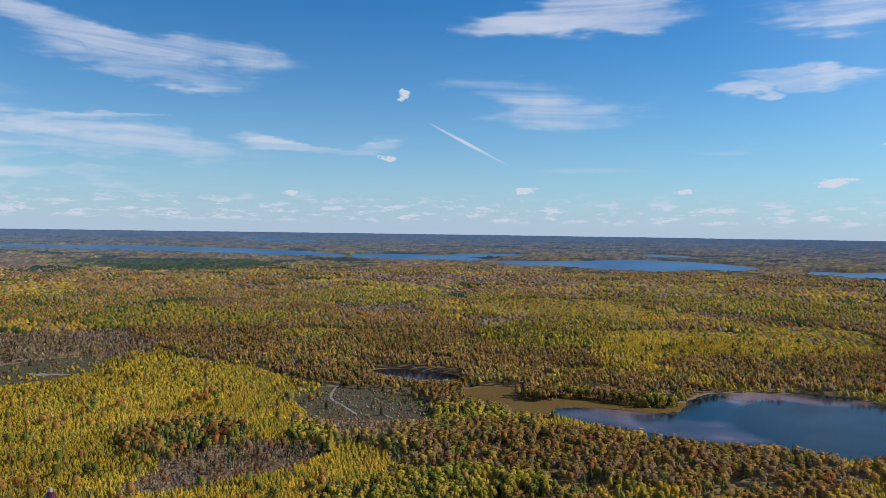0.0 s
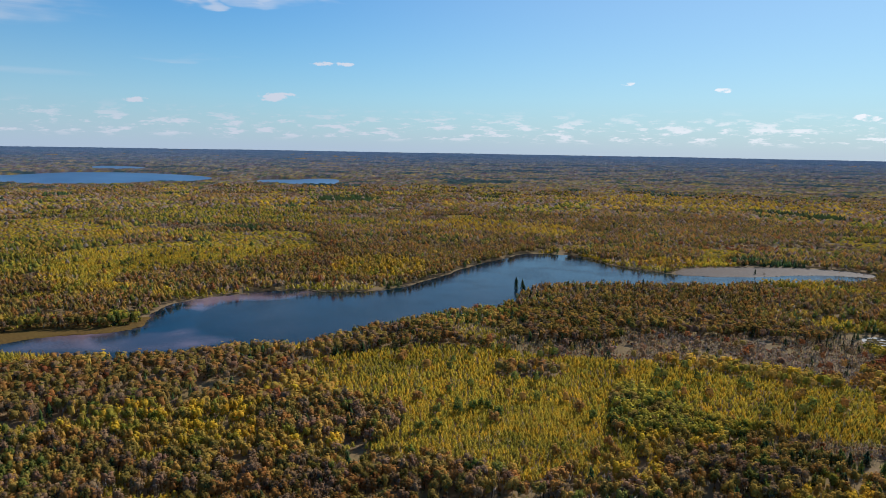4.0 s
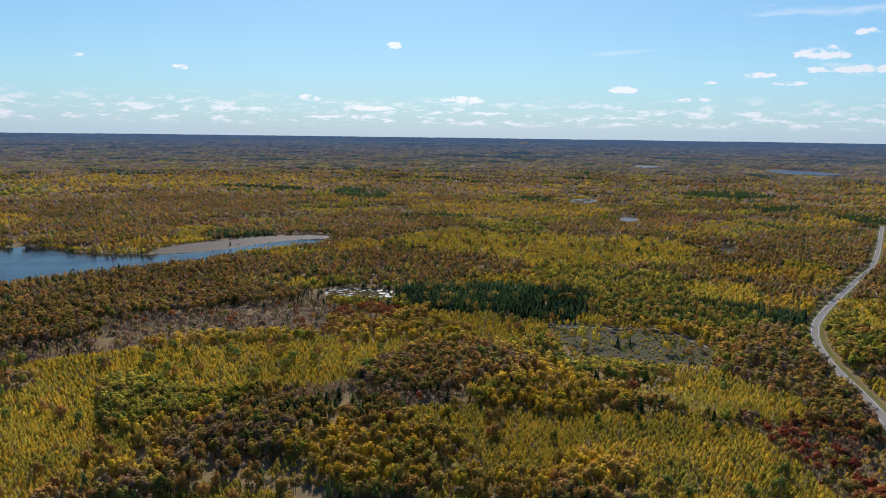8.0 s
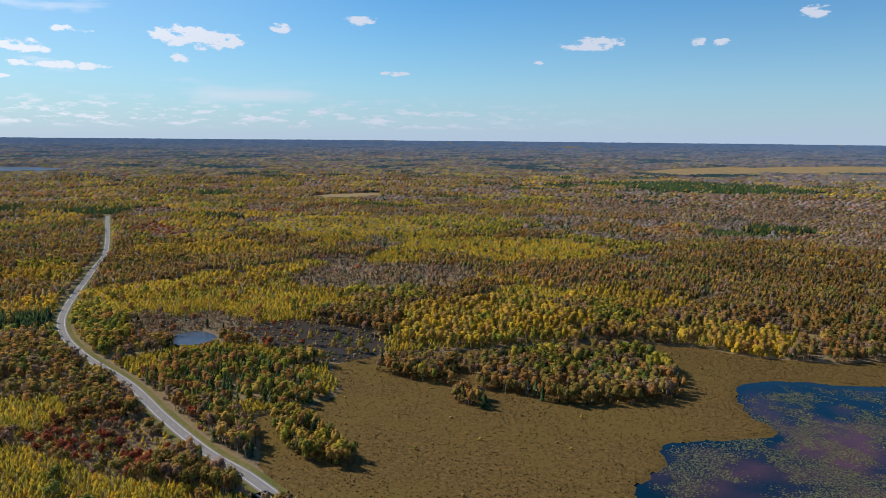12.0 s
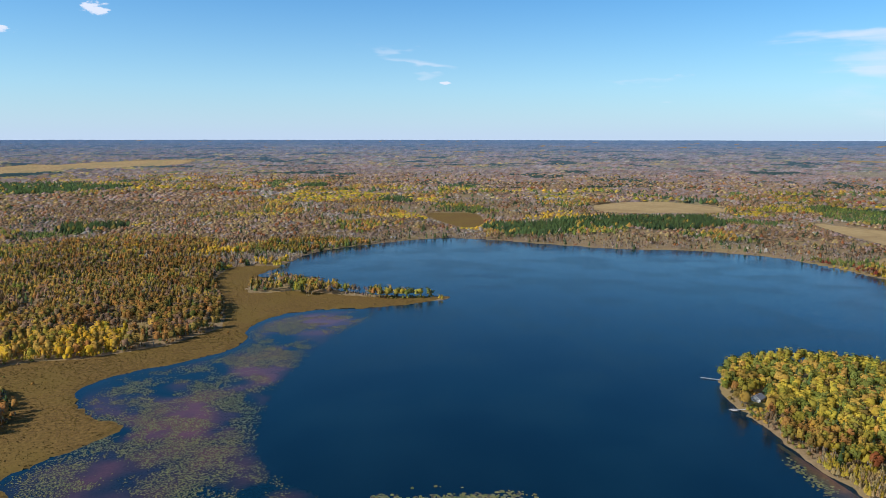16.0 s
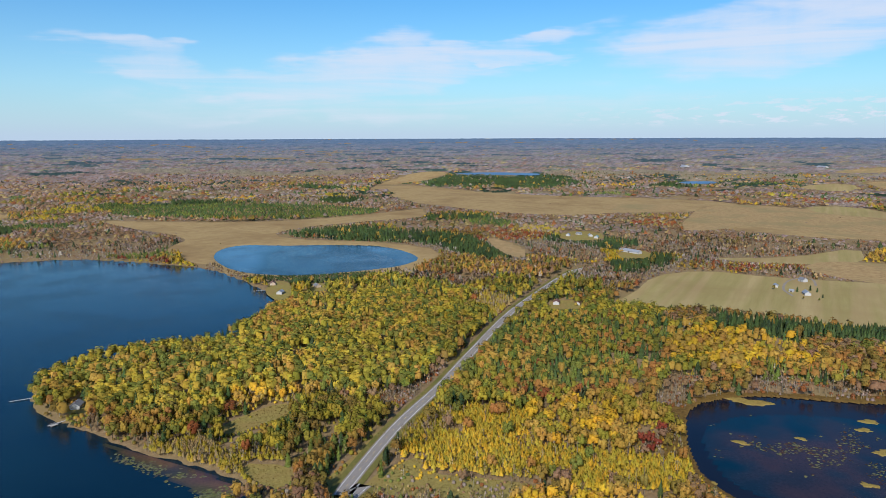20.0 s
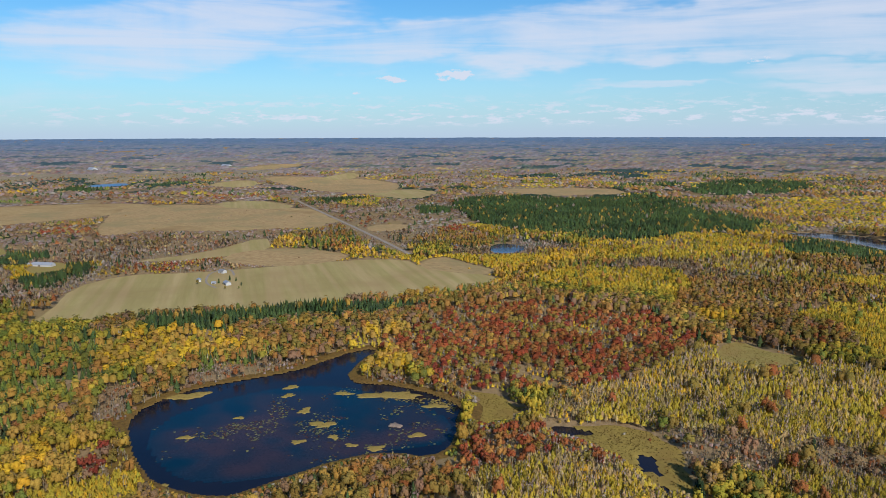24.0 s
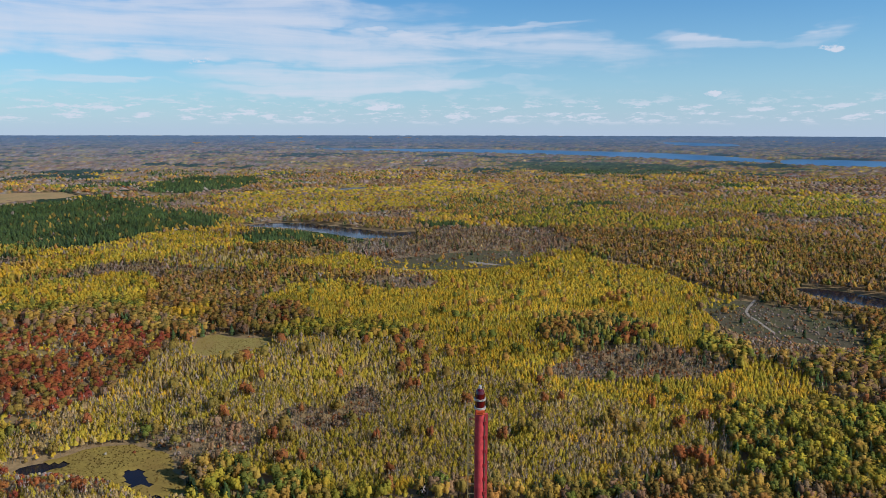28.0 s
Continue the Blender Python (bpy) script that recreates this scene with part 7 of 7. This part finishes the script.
Z = MAST_TOP
tube = drum(bmesh.new(), 0.17, 0, Z - 0.93)
part("tube", tube, RED_PAINT, mast)
flange = drum(bmesh.new(), 0.15, Z - 0.93, Z - 0.80)
box(flange, -0.13, -0.2, Z - 0.88, 0.16, -0.1, Z - 0.80)
box(flange, -0.13, -0.2, Z - 0.95, 0.16, -0.12, Z - 0.92)
part("flange", flange, ORANGE, mast)
beacon = part("beacon", drum(bmesh.new(), 0.2, Z - 0.80, Z - 0.74), ALLOY, mast, "red glass aviation beacon")
part("lower_lens", drum(drum(bmesh.new(), 0.165, Z - 0.74, Z - 0.62), 0.165, Z - 0.62, Z - 0.50, top=0.16), RUBY, beacon)
part("ring", drum(bmesh.new(), 0.195, Z - 0.50, Z - 0.45), ALLOY, beacon)
dome = drum(bmesh.new(), 0.162, Z - 0.45, Z - 0.27)
drum(dome, 0.162, Z - 0.27, Z - 0.17, top=0.13)
drum(dome, 0.13, Z - 0.17, Z - 0.11, top=0.07)
part("upper_lens", dome, RUBY, beacon)
part("cap", drum(drum(bmesh.new(), 0.06, Z - 0.11, Z - 0.03), 0.045, Z - 0.03, Z), ALLOY, beacon)
for k in range(4):
    a = k * math.pi / 2 + 0.5
    bm = bmesh.new()
    bmesh.ops.create_cube(bm, size=0.05, matrix=Matrix.Translation((0.19 * math.cos(a), 0.19 * math.sin(a), Z - 0.47)))
    part("clamp", bm, ALLOY, beacon)
rail = part("conduit", box(bmesh.new(), 0.185, -0.08, 0, 0.27, 0.05, Z - 0.98), RED_PAINT, mast)
# dark strip standing in for the shaded gap between tube and conduit
bmesh_gap = box(bmesh.new(), 0.16, -0.12, 0, 0.178, -0.08, Z - 1.05)
part("cable", bmesh_gap, DOOR_MAT, mast, "thin dark strip for the gap beside the conduit")
for k in range(24):
    part("bracket", box(bmesh.new(), 0.14, -0.15, Z - 1.32 - k * 0.5, 0.215, -0.09, Z - 1.22 - k * 0.5), plain("bracket_paint", (0.3, 0.03, 0.03)) if k == 0 else bpy.data.materials["bracket_paint"], mast)
ladder = part("ladder", box(bmesh.new(), -0.405, -0.035, 0, -0.37, 0.0, Z - 1.0), RUNG, mast, "rusty climbing ladder")
low = bmesh.new()
for k in range(580):
    z = Z - 1.08 - k * 0.35
    if k < 40:
        part("rung", box(bmesh.new(), -0.385, -0.03, z, -0.16, 0.0, z + 0.032), RUNG, ladder)
    elif z > 1:
        v = [low.verts.new(p) for p in ((-0.385, -0.015, z), (-0.16, -0.015, z), (-0.16, -0.015, z + 0.022), (-0.385, -0.015, z + 0.022))]
        low.faces.new(v)
part("lower_rungs", low, RUNG, ladder)
for k in range(12):
    part("standoff", box(bmesh.new(), -0.385, -0.01, Z - 1.2 - k * 2.0, -0.1, 0.01, Z - 1.17 - k * 2.0), RED_PAINT, ladder)
